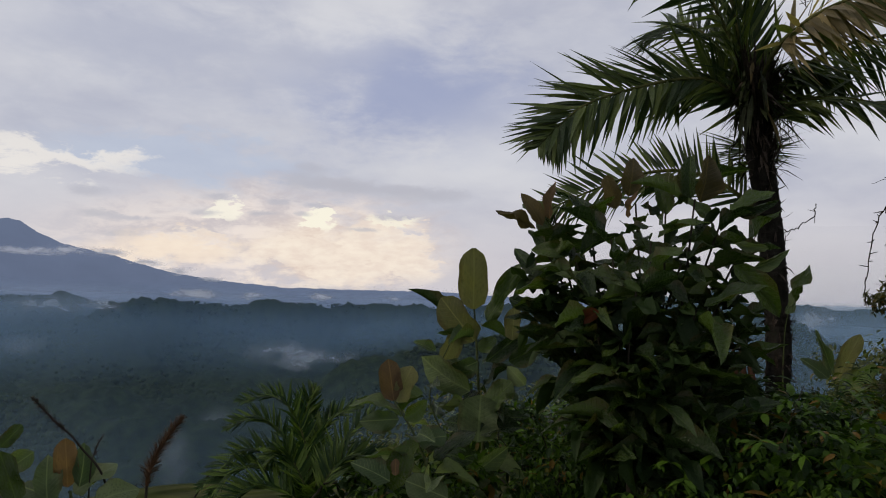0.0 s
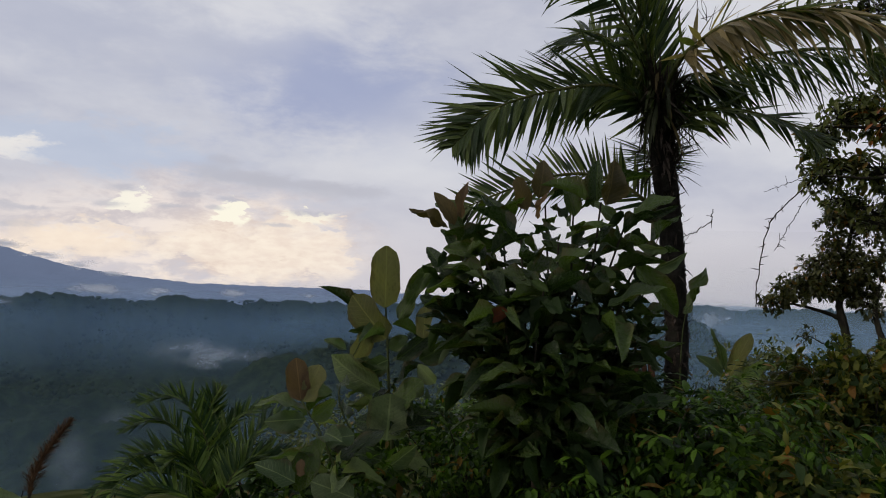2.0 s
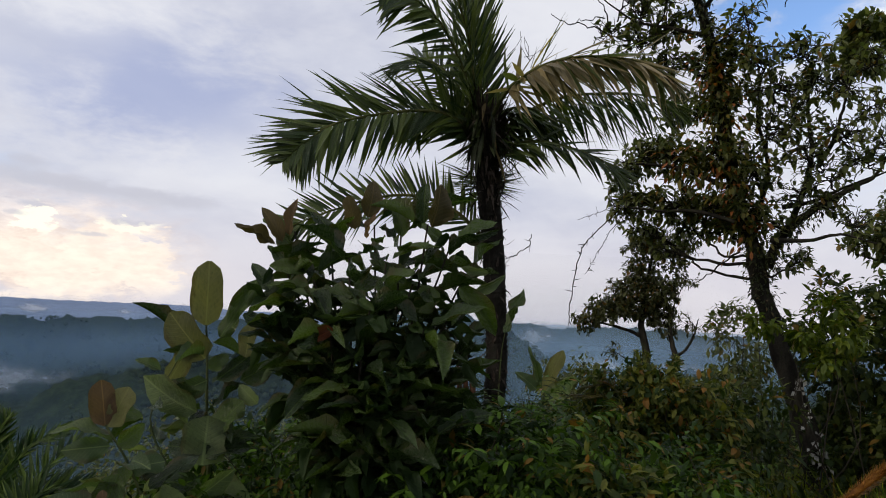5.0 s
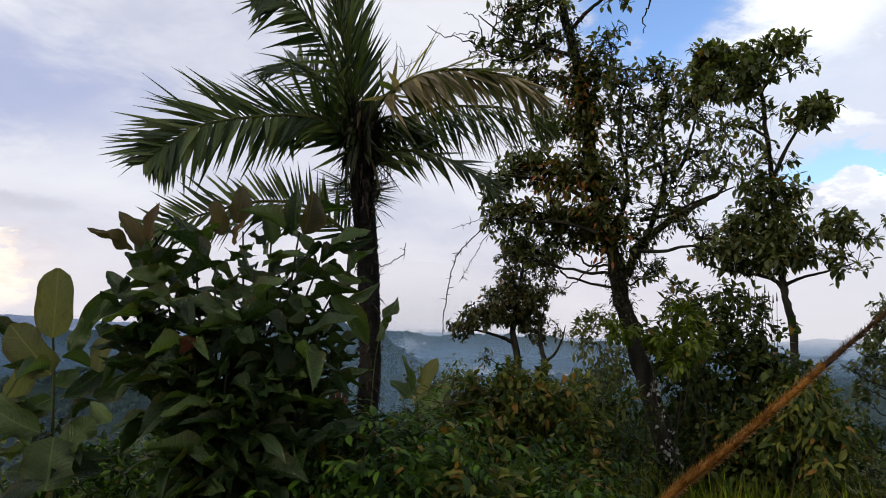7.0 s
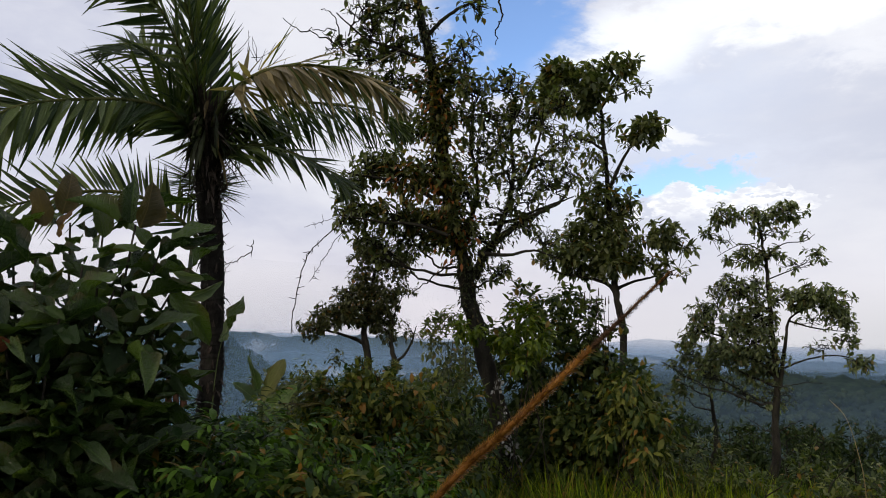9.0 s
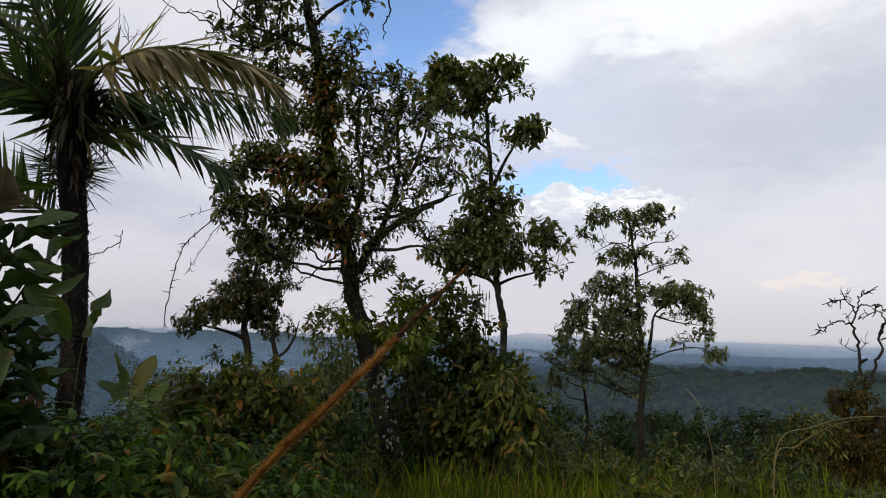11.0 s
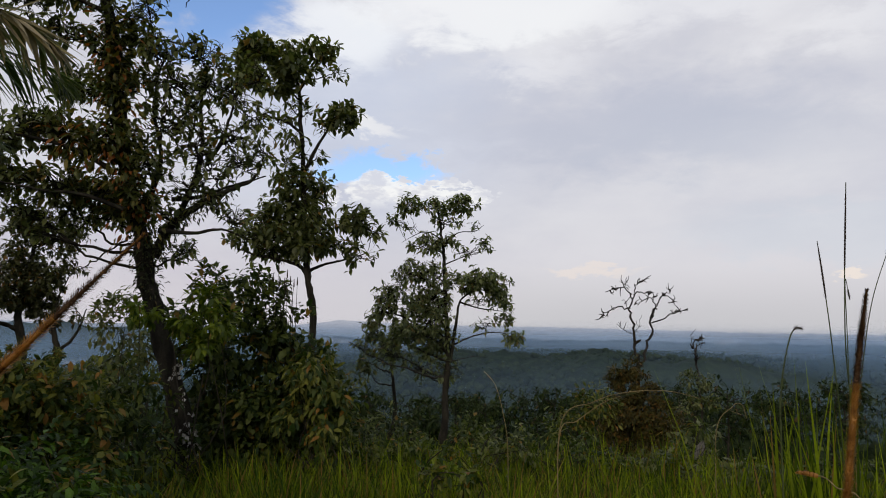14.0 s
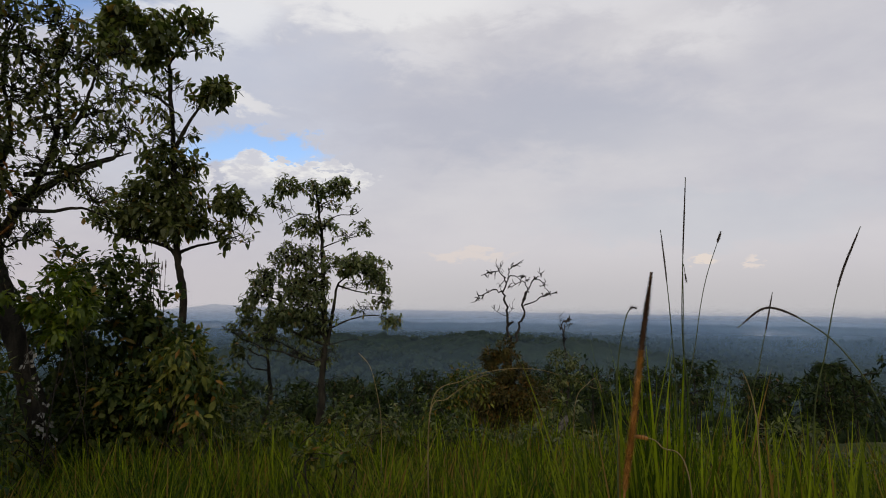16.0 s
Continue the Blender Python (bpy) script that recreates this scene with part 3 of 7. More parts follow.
def tufted_tree(name, label, trunk, limbs, clumps, leaf, mat, bark, seed, category="tree", group="", aspect=0.42, droop=0.35, shapes=None, twigs=60, whorl=7, bare=(), moss=None, extra=None):
    """A tree whose leaves stand in tufts. trunk: (line, thick, thin); limbs: the same, for stems that show; clumps: rows of azimuth,
    elevation, distance, half width, half height and leafiness. Each clump is carried by a limb that leaves the nearest wood below it
    and splits into twigs, which end in whorls of leaves."""
    rng = random.Random(seed)
    wood = []
    for pts, r0, r1 in [trunk, *limbs]:
        line = smooth_line([p if isinstance(p, Vector) else at(*p) for p in pts], 6)
        line = [line[0]] + [p + rand_dir(rng) * 0.012 * rng.random() * (p - line[0]).length ** 0.5 for p in line[1:]]
        wood.append((line, r0, r1))
    root = wood[0][0][0]
    top = thing(name, label, category, root, group)
    for k, (line, r0, r1) in enumerate(wood):
        g = Geo(root)
        g.tube(line, r0, r1, 10 if k == 0 else 6, 0.14, rng)
        g.into("trunk" if k == 0 else "limb", bark, top)
    fine, leaves = Geo(root), []
    for az, el, d, wide, high, full in clumps:
        c = at(az, el, d + rng.uniform(-0.5, 0.5) * wide)
        # the wood from which this clump's limb springs
        best, foot = 1e9, None
        for line, r0, r1 in wood:
            for i, p in enumerate(line):
                flat = math.hypot(p.x - c.x, p.y - c.y)
                cost = (p - c).length + 2.2 * max(0.0, p.z - (c.z - 0.30 * flat - 0.3 * high)) + (0.6 if i < len(line) // 4 else 0)
                if cost < best:
                    best, foot, thick = cost, p, (r0 + (r1 - r0) * i / len(line))
        reach = (c - foot).length
        sag = foot.lerp(c, 0.45) + rand_dir(rng) * 0.10 * reach + Vector((0, 0, -0.05 * reach))
        limb = smooth_line([foot, sag, foot.lerp(c, 0.8) + rand_dir(rng) * 0.07 * reach, c + (c - foot) * 0.15], 5, 0.012 * reach ** 0.5, rng)
        g = Geo(root)
        r = min(thick * 0.6, 0.010 + 0.020 * wide + 0.006 * reach)
        g.tube(limb, r, 0.006, 6, 0.15, rng)
        g.into("limb", bark, top)
        n = max(4, int(twigs * full ** 0.5 * (wide * high) ** 0.7))
        for _ in range(n):
            u = rand_dir(rng) * rng.uniform(0.25, 1.0) ** 0.6
            q = c + Vector((u.x * wide, u.y * wide, u.z * high))
            o = min((limb[rng.randrange(len(limb) // 3, len(limb))] for _ in range(4)), key=lambda p: (p - q).length)
            run = (q - o).length
            spray = smooth_line([o, o.lerp(q, 0.5) + rand_dir(rng) * 0.16 * run, q], 4, 0.02 * run, rng)
            fine.tube(spray, 0.005 + 0.006 * run, 0.0035, 4)
            along = (spray[-1] - spray[-3]).normalized()
            heads = [(q, along, whorl)]
            for _ in range(2):
                i = rng.randrange(2, len(spray) - 1)
                e = (along + rand_dir(rng) * 0.9 + Vector((0, 0, 0.3))).normalized()
                tip = spray[i] + e * rng.uniform(0.8, 1.6) * leaf
                fine.tube([spray[i], spray[i].lerp(tip, 0.5) + rand_dir(rng) * 0.02, tip], 0.005, 0.003, 3)
                heads.append((tip, e, whorl * 0.7))
            for p, e, k in heads:
                if rng.random() > full * 1.1:
                    continue
                turn = rng.uniform(0, 6.283)
                a = e.cross(Vector((0.3, 0.2, 1))).normalized()
                b = e.cross(a)
                for j in range(max(2, int(k * rng.uniform(0.6, 1.4) * min(1.6, full)))):
                    w = turn + j * 2.4
                    out = a * math.cos(w) + b * math.sin(w)
                    sz = leaf * rng.uniform(0.55, 1.2)
                    leaves.append((p - e * rng.uniform(0, 0.5) * leaf, e * rng.uniform(0.1, 0.8) + out + Vector((0, 0, -droop * rng.uniform(0.4, 1.6))), Vector((0, 0, 1)) + rand_dir(rng) * 0.5, sz, sz * aspect * rng.uniform(0.8, 1.2)))
    for pts, r0, r1 in bare:
        fine.tube(smooth_line([at(*p) for p in pts], 5, 0.012, rng), r0, r1, 5, 0.2, rng)
    fine.into("twig_work", bark, top)["kind"] = "stuff"
    leaf_cloud("crown", shapes or OVAL, leaves, mat, top, kind="stuff")
    if moss:
        leaf_cloud("moss", SPRIG, moss, M_MOSS, top, "dark moss and small ferns on the trunk", "stuff")
    if extra:
        leaf_cloud("epiphyte_cover", SMALL, extra, M_EPI, top, "rust-tinted epiphyte leaves on the trunk", "stuff")
    return top


def bush(name, label, lumps, leaf, mat, seed, n=900, droop=0.35, aspect=0.4, group="", category="bush", base=None, stems=True, pinnate=0):
    """A leafy bush: lumps (centre, radius, flattening); leaves lie thick towards the rim, on stems from the base."""
    rng = random.Random(seed)
    root = base or Vector((lumps[0][0].x, lumps[0][0].y, lumps[0][0].z - lumps[0][1]))
    top = thing(name, label, category, root, group)
    tot = sum(l[1] ** 2 for l in lumps)
    leaves, g = [], Geo(root)
    for c, r, flat in lumps:
        k = int(n * r * r / tot)
        if stems:
            for _ in range(max(2, int(r * 4))):
                e = c + rand_dir(rng) * r * 0.8
                g.tube(smooth_line([(root + c) / 2 * 0.4 + Vector((c.x, c.y, root.z)) * 0.6 + Vector((rng.gauss(0, .2), rng.gauss(0, .2), 0)) if c.z - root.z < 1.2 else root + Vector((rng.gauss(0, .3), rng.gauss(0, .3), 0)), (root + c) / 2 + rand_dir(rng) * 0.35, e], 3), 0.010, 0.003, 4)
        subs = [(c + Vector((d.x, d.y, d.z * flat)) * r * rng.uniform(0.35, 0.85), r * rng.uniform(0.28, 0.5)) for d in (rand_dir(rng) for _ in range(int(8 + r * 8)))]
        for _ in range(k):
            sc, sr = rng.choice(subs)
            d = rand_dir(rng)
            o = sc + Vector((d.x, d.y, d.z * flat)) * sr * rng.random() ** 0.4
            out = (o - c).normalized() if (o - c).length > 1e-6 else d
            sz = leaf * rng.uniform(0.55, 1.3)
            if pinnate:
                # a compound leaf: pairs of leaflets along an arching, hanging rib
                d = (out + rand_dir(rng) * 0.6 + Vector((0, 0, 0.2))).normalized()
                side = d.cross(Vector((0, 0, 1))).normalized()
                for q in range(pinnate):
                    d = (d + Vector((0, 0, -0.16))).normalized()
                    o = o + d * leaf * 0.55
                    for s in (-1, 1):
                        leaves.append((o, side * s + d * 0.5 + Vector((0, 0, -0.35)) + rand_dir(rng) * 0.25, Vector((0, 0, 1)) + rand_dir(rng) * 0.4, sz, sz * aspect))
                continue
            leaves.append((o, out * 0.8 + rand_dir(rng) * 0.8 + Vector((0, 0, -droop)), Vector((0, 0, 1)) + out * 0.6 + rand_dir(rng) * 0.5, sz, sz * aspect * rng.uniform(0.8, 1.25)))
    if g.f:
        g.into("stem_work", M_TWIG, top)["kind"] = "stuff"
    leaf_cloud("foliage", SMALL, leaves, mat, top, kind="stuff")
    return top


LEAFLET = {}


def frond(top, root, pts, n, ln, mat, rng, width=0.035, droop=0.5, lift=0.25, rad=0.02, name="frond", splay=0.75, start=0.12, tip=0.5, single=None, face=0.0, jit=0.14):
    """One feather leaf: a tapering rib with two ranks of narrow leaflets that stand at odd angles and hang at the tips."""
    line = smooth_line(pts, 8)
    g = Geo(root)
    g.tube(line, rad, rad * 0.25, 5)
    rib = g.into(name, M_RACHIS, top)
    shapes = [leaf_shape(5, 0.35, c, 0.3) for c in (0.0, 0.05, 0.14)]
    rows, k = [], len(line) - 1
    for i in range(n):
        for side in (-1, 1):
            t = start + (1 - start) * (i + rng.random() * 0.8) / n
            j = min(int(t * k), k - 1)
            p = line[j].lerp(line[j + 1], t * k - j)
            d = (line[j + 1] - line[j]).normalized()
            s = d.cross(Vector((0, 0, 1)))
            s = s.normalized() if s.length > 0.05 else Vector((1, 0, 0))
            u = s.cross(d)
            if face:
                # the blade is turned on its rib towards the open side
                v = EYE - p
                v = (v - d * v.dot(d)).normalized()
                u = (u * (1 - face) + v * face).normalized()
                s = d.cross(u)
            size = ln * (0.55 + 0.75 * math.sin(math.pi * min(1, 0.18 + 0.72 * t))) * (1 if t < 0.85 else tip + (1 - tip) * (1 - t) / 0.15) * rng.uniform(0.85, 1.1)
            e = d * (0.45 + 0.5 * t) + s * side * splay * rng.uniform(0.8, 1.2) + u * (lift + rng.gauss(0, jit)) + Vector((0, 0, -droop * rng.uniform(0.5, 1.3)))
            rows.append((p - root, e, u + rand_dir(rng) * 0.3, size, width * rng.uniform(0.8, 1.2)))
    if single:
        for k, (o, d, u, size, wide) in enumerate(rows):
            me = LEAFLET.get((k % 3, single.name))
            if me is None:
                me = bpy.data.meshes.new("leaflet")
                sv, sf = shapes[k % 3]
                me.from_pydata([(x, y, 0.07 * f + c) for x, y, f, c in sv.tolist()], [], [tuple(f) for f in sf.tolist()])
                me.polygons.foreach_set("use_smooth", np.ones(len(me.polygons), bool))
                me.materials.append(single)
                LEAFLET[(k % 3, single.name)] = me
            ob = new("leaflet", me)
            y = d.normalized()
            x = y.cross(u).normalized()
            m = Matrix((x * wide, y * size, x.cross(y) * size)).transposed().to_4x4()
            m.translation = o
            ob.parent, ob.matrix_local = rib, m
        return rib
    ob = leaf_cloud("blade", shapes, rows, mat, None, kind="stuff")
    ob.parent = rib
    return rib


BIG = []


def big_leaf_meshes():
    rng = random.Random(5)
    for fold, curl, wave, blunt in [(0.3, 0.15, 0.3, 0.5), (0.45, 0.3, 0.25, 0.5), (0.15, 0.06, 0.35, 0.6), (0.7, 0.45, 0.4, 0.5), (0.2, -0.1, 0.5, 0.6), (0.9, 0.25, 0.5, 0.5), (0.4, 0.55, 0.5, 0.5), (1.1, 0.35, 0.3, 0.5), (0.5, 0.1, 0.7, 0.5)]:
        v, f = leaf_shape(10, fold, curl, blunt, wave, rng, 4)
        # torn and rippled margins, a rib that is not quite straight
        bend = rng.uniform(-0.12, 0.12)
        for p in v:
            if abs(p[0]) > 0.2:
                p[0] *= rng.uniform(0.86, 1.04)
                p[2] += rng.uniform(-0.06, 0.06)
            p[0] += bend * math.sin(math.pi * p[1])
        BIG.append((v, f))


big_leaf_meshes()
LEAF_MESH = {}


def big_leaf(top, tip, foot, width, mat, rng, face=None, shape=None, label=""):
    """One large leaf as a part of its own, from foot to tip."""
    k = rng.randrange(len(BIG)) if shape is None else shape
    key = (k, mat.name)
    if key not in LEAF_MESH:
        me = bpy.data.meshes.new("leaf")
        me.from_pydata([(x, y, 0.45 * f + c) for x, y, f, c in BIG[k][0].tolist()], [], [tuple(int(i) for i in f) for f in BIG[k][1]])
        me.polygons.foreach_set("use_smooth", np.ones(len(me.polygons), bool))
        me.materials.append(mat)
        LEAF_MESH[key] = me
    ob = new("leaf", LEAF_MESH[key])
    d = tip - foot
    y = d.normalized()
    u = face if face is not None else Vector((0, 0, 1)) + rand_dir(rng) * 0.7
    x = y.cross(u).normalized()
    z = x.cross(y)
    m = Matrix((x * width, y * d.length, z * d.length)).transposed().to_4x4()
    m.translation = foot - top.location
    ob.parent = top
    ob.matrix_local = m
    if label:
        ob["label"] = label
    return ob

# ---- the land ----
def profile(az, table):
    return np.interp(az, [p[0] for p in table], [p[1] for p in table])


RIM = [(-180, 30), (-60, 9), (-35, 5.0), (0, 5.5), (20, 6.5), (35, 8), (50, 10.2), (62, 9.9), (80, 9.6), (100, 9.4), (120, 13), (180, 30)]
DEPTH = [(-180, 60), (-60, 150), (-10, 165), (20, 150), (50, 95), (120, 80), (180, 60)]
FALL = [(-180, 500), (-60, 280), (0, 270), (30, 280), (60, 420), (120, 420), (180, 500)]
# ridges: distance, elevation of the crest by azimuth, steepness
SPUR = (620, [(-40, -15), (-13, -12), (-10, -8.2), (-8, -6.6), (-4.6, -5.5), (-2, -4.4), (8, -2.6), (16, -1.2), (22, -0.5), (25.7, -0.8), (27.6, -1.6), (29.5, -2.9), (33, -6.0), (37, -12), (50, -16)], 0.42)
NORTH = (1500, [(-90, -6), (-45, -4.6), (-32, -4.0), (-29, -3.1), (-25.2, -1.3), (-21.3, -0.95), (-16.3, -1.25), (-12, -1.0), (-7.5, -1.0), (-2, -1.0), (10, -1.0), (20, -1.6), (28, -4.0), (40, -7)], 0.30)
NORTH_WEST = (2200, [(-90, -1.5), (-40, -1.2), (-32, -0.75), (-28, -0.9), (-25, -1.6), (-20, -4), (0, -6)], 0.25)
MIDDLE = (2500, [(0, -4), (20, -1.2), (26, -0.25), (31, -0.15), (40, -0.25), (43, -0.45), (47, -1.2), (52, -2.6), (58, -4)], 0.28)
EAST_WOOD = (620, [(40, -8), (55, -4.5), (62, -2.9), (68, -2.3), (75, -2.4), (80, -1.9), (85, -2.2), (90, -2.6), (93, -3.3), (100, -4.6), (112, -5.5), (140, -7)], 0.16)
EAST_LOW = (1300, [(45, -3.4), (60, -2.4), (70, -1.9), (85, -1.8), (95, -2.1), (110, -2.0), (150, -3)], 0.12)
EAST_FAR = (2600, [(45, -1.6), (56, -1.0), (70, -0.9), (90, -0.95), (110, -0.9), (150, -1.2)], 0.08)
RIM_OF_WORLD = (4300, [(-180, -0.8), (180, -0.8)], 0.14)
HORIZON = (4280, [(-180, -0.4), (-90, 0.2), (-45, 1.6), (-36, 3.6), (-33.4, 4.35), (-32.4, 4.5), (-31.6, 4.4), (-30.5, 3.7), (-28.7, 2.9), (-25.4, 2.25), (-23.4, 1.65), (-21.4, 1.15), (-18.1, 0.65), (-12.9, 0.25), (-7.6, 0.2), (0, 0.25), (5, -0.02), (30, 0.0), (54, -0.15), (56.7, 0.15), (59, 0.45), (61, 0.35), (66, 0.2), (75, 0.12), (92, -0.1), (120, -0.2), (180, -0.4)], 0.14)
RIDGES = (SPUR, NORTH, NORTH_WEST, MIDDLE, EAST_WOOD, EAST_LOW, EAST_FAR, RIM_OF_WORLD)


def height(az, r):
    """Height of the land, by azimuth and distance, without its tree tops."""
    az, r = np.asarray(az, float), np.asarray(r, float)
    u = np.maximum(0, r - profile(az, RIM))
    z = -profile(az, DEPTH) * (1 - np.exp(-u * u / (u + 5) / profile(az, FALL)))
    z = z - 0.034 * np.clip(r - 2, 0, 12) * np.clip((az - 30) / 25, 0, 1) * np.clip((140 - az) / 20, 0, 1)
    for rc, table, steep in RIDGES:
        crest = rc * np.tan(np.radians(profile(az, table))) + 1.6
        w = rc * 0.05
        h = crest - steep * (np.sqrt((r - rc) ** 2 + w * w) - w)
        k = 0.01 * rc
        z = np.where(r > 60, np.maximum(z, h) + k * np.exp(-np.abs(z - h) / k) * 0.25, z)
    return z if z.shape else float(z)


def build_ground():
    """One sheet from under the feet to the horizon; beyond 50 m the tree tops roughen it."""
    azs = np.concatenate([np.arange(-180, -48, 4.0), np.arange(-48, 118, 0.30), np.arange(118, 180, 4.0), [180.0]])
    rs = np.concatenate([np.linspace(0.05, 16, 40), np.geomspace(16.6, 4800, 250)])
    A, R = np.meshgrid(np.clip(azs, -180, 180), rs)
    Z = height(A, R)
    X, Y = R * np.sin(np.radians(A)), R * np.cos(np.radians(A))
    rng = np.random.RandomState(3)
    lump = np.zeros_like(Z)
    for wave, amp in ((260, 9.0), (90, 4.5), (38, 3.5), (17, 3.0)):
        for _ in range(5):
            a, ph = rng.uniform(0, 6.28), rng.uniform(0, 6.28)
            w = wave * rng.uniform(0.7, 1.4)
            lump += amp / 3 * np.sin((X * math.cos(a) + Y * math.sin(a)) * 6.28 / w + ph)
    lump += rng.normal(0, 1.0, Z.shape) * np.clip(R / 700, 0.3, 2.6)
    Z = Z + lump * np.clip((R - 60) / 350, 0, 1) * np.where(R > 3900, 0.55, 1) * np.where((A > 55) & (R < 3900), 0.55, 1)
    near = np.clip((R - 1) / 6, 0, 1) * np.clip((60 - R) / 40, 0, 1)
    Z += near * 0.06 * (np.sin(X * 2.1 + 1) * np.cos(Y * 1.7) + np.sin(X * 0.8 - Y * 1.1))
    nr, na = Z.shape
    V = np.stack([X, Y, Z], -1).reshape(-1, 3)
    i = np.arange(nr - 1)[:, None] * na + np.arange(na - 1)[None]
    F = np.stack([i, i + 1, i + na + 1, i + na], -1).reshape(-1, 4)[:, ::-1]
    ob = mesh_object("ground", V, F, M_GROUND)
    tagged(ob, "grassy hilltop falling away to wooded valleys and ridges", "ground", kind="structure")
    return ob


build_ground()


# ---- air: blue sheets added behind the ridges in place of distance haze ----
def haze_sheet(name, r, a0, a1, z1, mat, label):
    """An upright, wavering sheet added to stand in for distance haze. Its second texture coordinate is the height over
    the land, in units of 100 m.
    """
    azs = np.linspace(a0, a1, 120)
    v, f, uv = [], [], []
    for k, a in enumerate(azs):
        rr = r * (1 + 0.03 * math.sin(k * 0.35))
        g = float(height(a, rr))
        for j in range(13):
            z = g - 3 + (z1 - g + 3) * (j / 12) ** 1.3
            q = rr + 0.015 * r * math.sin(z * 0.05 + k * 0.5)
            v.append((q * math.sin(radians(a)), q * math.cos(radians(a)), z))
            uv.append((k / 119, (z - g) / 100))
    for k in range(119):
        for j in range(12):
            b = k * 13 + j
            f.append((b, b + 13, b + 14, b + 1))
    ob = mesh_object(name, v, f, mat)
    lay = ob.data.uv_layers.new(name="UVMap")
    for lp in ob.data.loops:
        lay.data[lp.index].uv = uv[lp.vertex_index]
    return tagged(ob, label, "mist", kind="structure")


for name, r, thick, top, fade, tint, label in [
        ("mist_bank_1", 170, 0.12, 4, 60, (0.28, 0.44, 0.60), "thin blue haze sheet added below the rim"),
        ("mist_bank_2", 330, 0.20, 10, 90, (0.28, 0.44, 0.60), "thin blue haze sheet added over the near valley"),
        ("mist_bank_3", 690, 0.44, 14, 90, (0.25, 0.42, 0.64), "blue haze sheet added over the valley behind the spur"),
        ("mist_bank_4", 1050, 0.52, 16, 90, (0.25, 0.42, 0.67), "blue haze sheet added over the valley floor"),
        ("mist_bank_5", 1800, 0.56, 24, 80, (0.35, 0.49, 0.68), "blue haze sheet added behind the wooded ridge"),
        ("mist_bank_7", 430, 0.0, 4, 60, (0.28, 0.42, 0.60), "thin blue haze sheet added before the eastern woods"),
        ("mist_bank_6", 2900, 0.75, 22, 80, (0.46, 0.56, 0.78), "blue haze sheet added before the far plain and mountain")]:
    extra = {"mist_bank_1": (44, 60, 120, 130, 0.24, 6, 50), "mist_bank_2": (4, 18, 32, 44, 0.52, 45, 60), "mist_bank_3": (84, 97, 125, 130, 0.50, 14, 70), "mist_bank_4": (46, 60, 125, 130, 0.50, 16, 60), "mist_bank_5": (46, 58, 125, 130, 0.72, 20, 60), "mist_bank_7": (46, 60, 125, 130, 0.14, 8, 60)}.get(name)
    haze_sheet(name, r, -60, 130, top + 25, haze_sheet_material(name, tint, thick, top, fade, extra, 0.3, 1.6 / r, min(0.6, r / 1500)), label)


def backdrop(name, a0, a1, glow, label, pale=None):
    """The rim of the world: only the outline of distant ground is left, its air haze put into an emission colour."""
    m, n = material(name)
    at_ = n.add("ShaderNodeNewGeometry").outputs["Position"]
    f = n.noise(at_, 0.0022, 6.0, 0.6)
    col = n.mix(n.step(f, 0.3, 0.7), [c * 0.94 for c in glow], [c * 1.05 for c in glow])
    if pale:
        # haze painted into the glow: paler towards the crest
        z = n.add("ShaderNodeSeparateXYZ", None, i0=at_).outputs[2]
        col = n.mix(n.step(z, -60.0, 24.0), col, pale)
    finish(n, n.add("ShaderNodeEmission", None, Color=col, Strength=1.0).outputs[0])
    azs, rs = np.arange(a0, a1, 0.16), np.linspace(3650, 4280, 14)
    A, R = np.meshgrid(azs, rs)
    rng = np.random.RandomState(8)
    crest = 4280 * np.tan(np.radians(profile(azs, HORIZON[1]))) + 3 + np.convolve(rng.normal(0, 3.0, len(azs)), np.ones(3) / 3, "same")
    t = (R - 3650) / 630
    Z = -150 + (crest[None] + 150) * t ** 0.8 + rng.normal(0, 4, R.shape) * (t < 0.99)
    V = np.stack([R * np.sin(np.radians(A)), R * np.cos(np.radians(A)), Z], -1).reshape(-1, 3)
    k = len(azs)
    i = np.arange(len(rs) - 1)[:, None] * k + np.arange(k - 1)[None]
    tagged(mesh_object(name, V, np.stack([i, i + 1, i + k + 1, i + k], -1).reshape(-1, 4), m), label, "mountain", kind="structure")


backdrop("backdrop_mountain", -62, 20, (0.125, 0.160, 0.250), "distant volcano and its long even flank, haze blue put into its glow")
backdrop("backdrop_plain", 20, 132, (0.21, 0.265, 0.345), "distant plain and low hills on the horizon, haze blue put into their glow", (0.37, 0.40, 0.47))


def wisp(az, el, d, wide, high, mat, label, turn=0.0):
    """A shred of fog on a hillside: a bowed sheet that follows the slope."""
    c = at(az, el, d)
    side = Vector((math.cos(radians(az + turn)), -math.sin(radians(az + turn)), 0))
    out = Vector((math.sin(radians(az)), math.cos(radians(az)), 0))
    v, f, uv = [], [], []
    for i in range(13):
        for j in range(9):
            s, t = i / 12 - 0.5, j / 8 - 0.5
            v.append(c + side * s * wide + Vector((0, 0, 1)) * t * high + out * (d * 0.05 * t + 0.12 * wide * math.cos(s * 3) * math.cos(t * 3)))
            uv.append((i / 12, j / 8))
    for i in range(12):
        for j in range(8):
            b = i * 9 + j
            f.append((b, b + 9, b + 10, b + 1))
    ob = mesh_object("fog_wisp", v, f, mat)
    lay = ob.data.uv_layers.new(name="UVMap")
    for lp in ob.data.loops:
        lay.data[lp.index].uv = uv[lp.vertex_index]
    return tagged(ob, label, "fog", kind="structure")


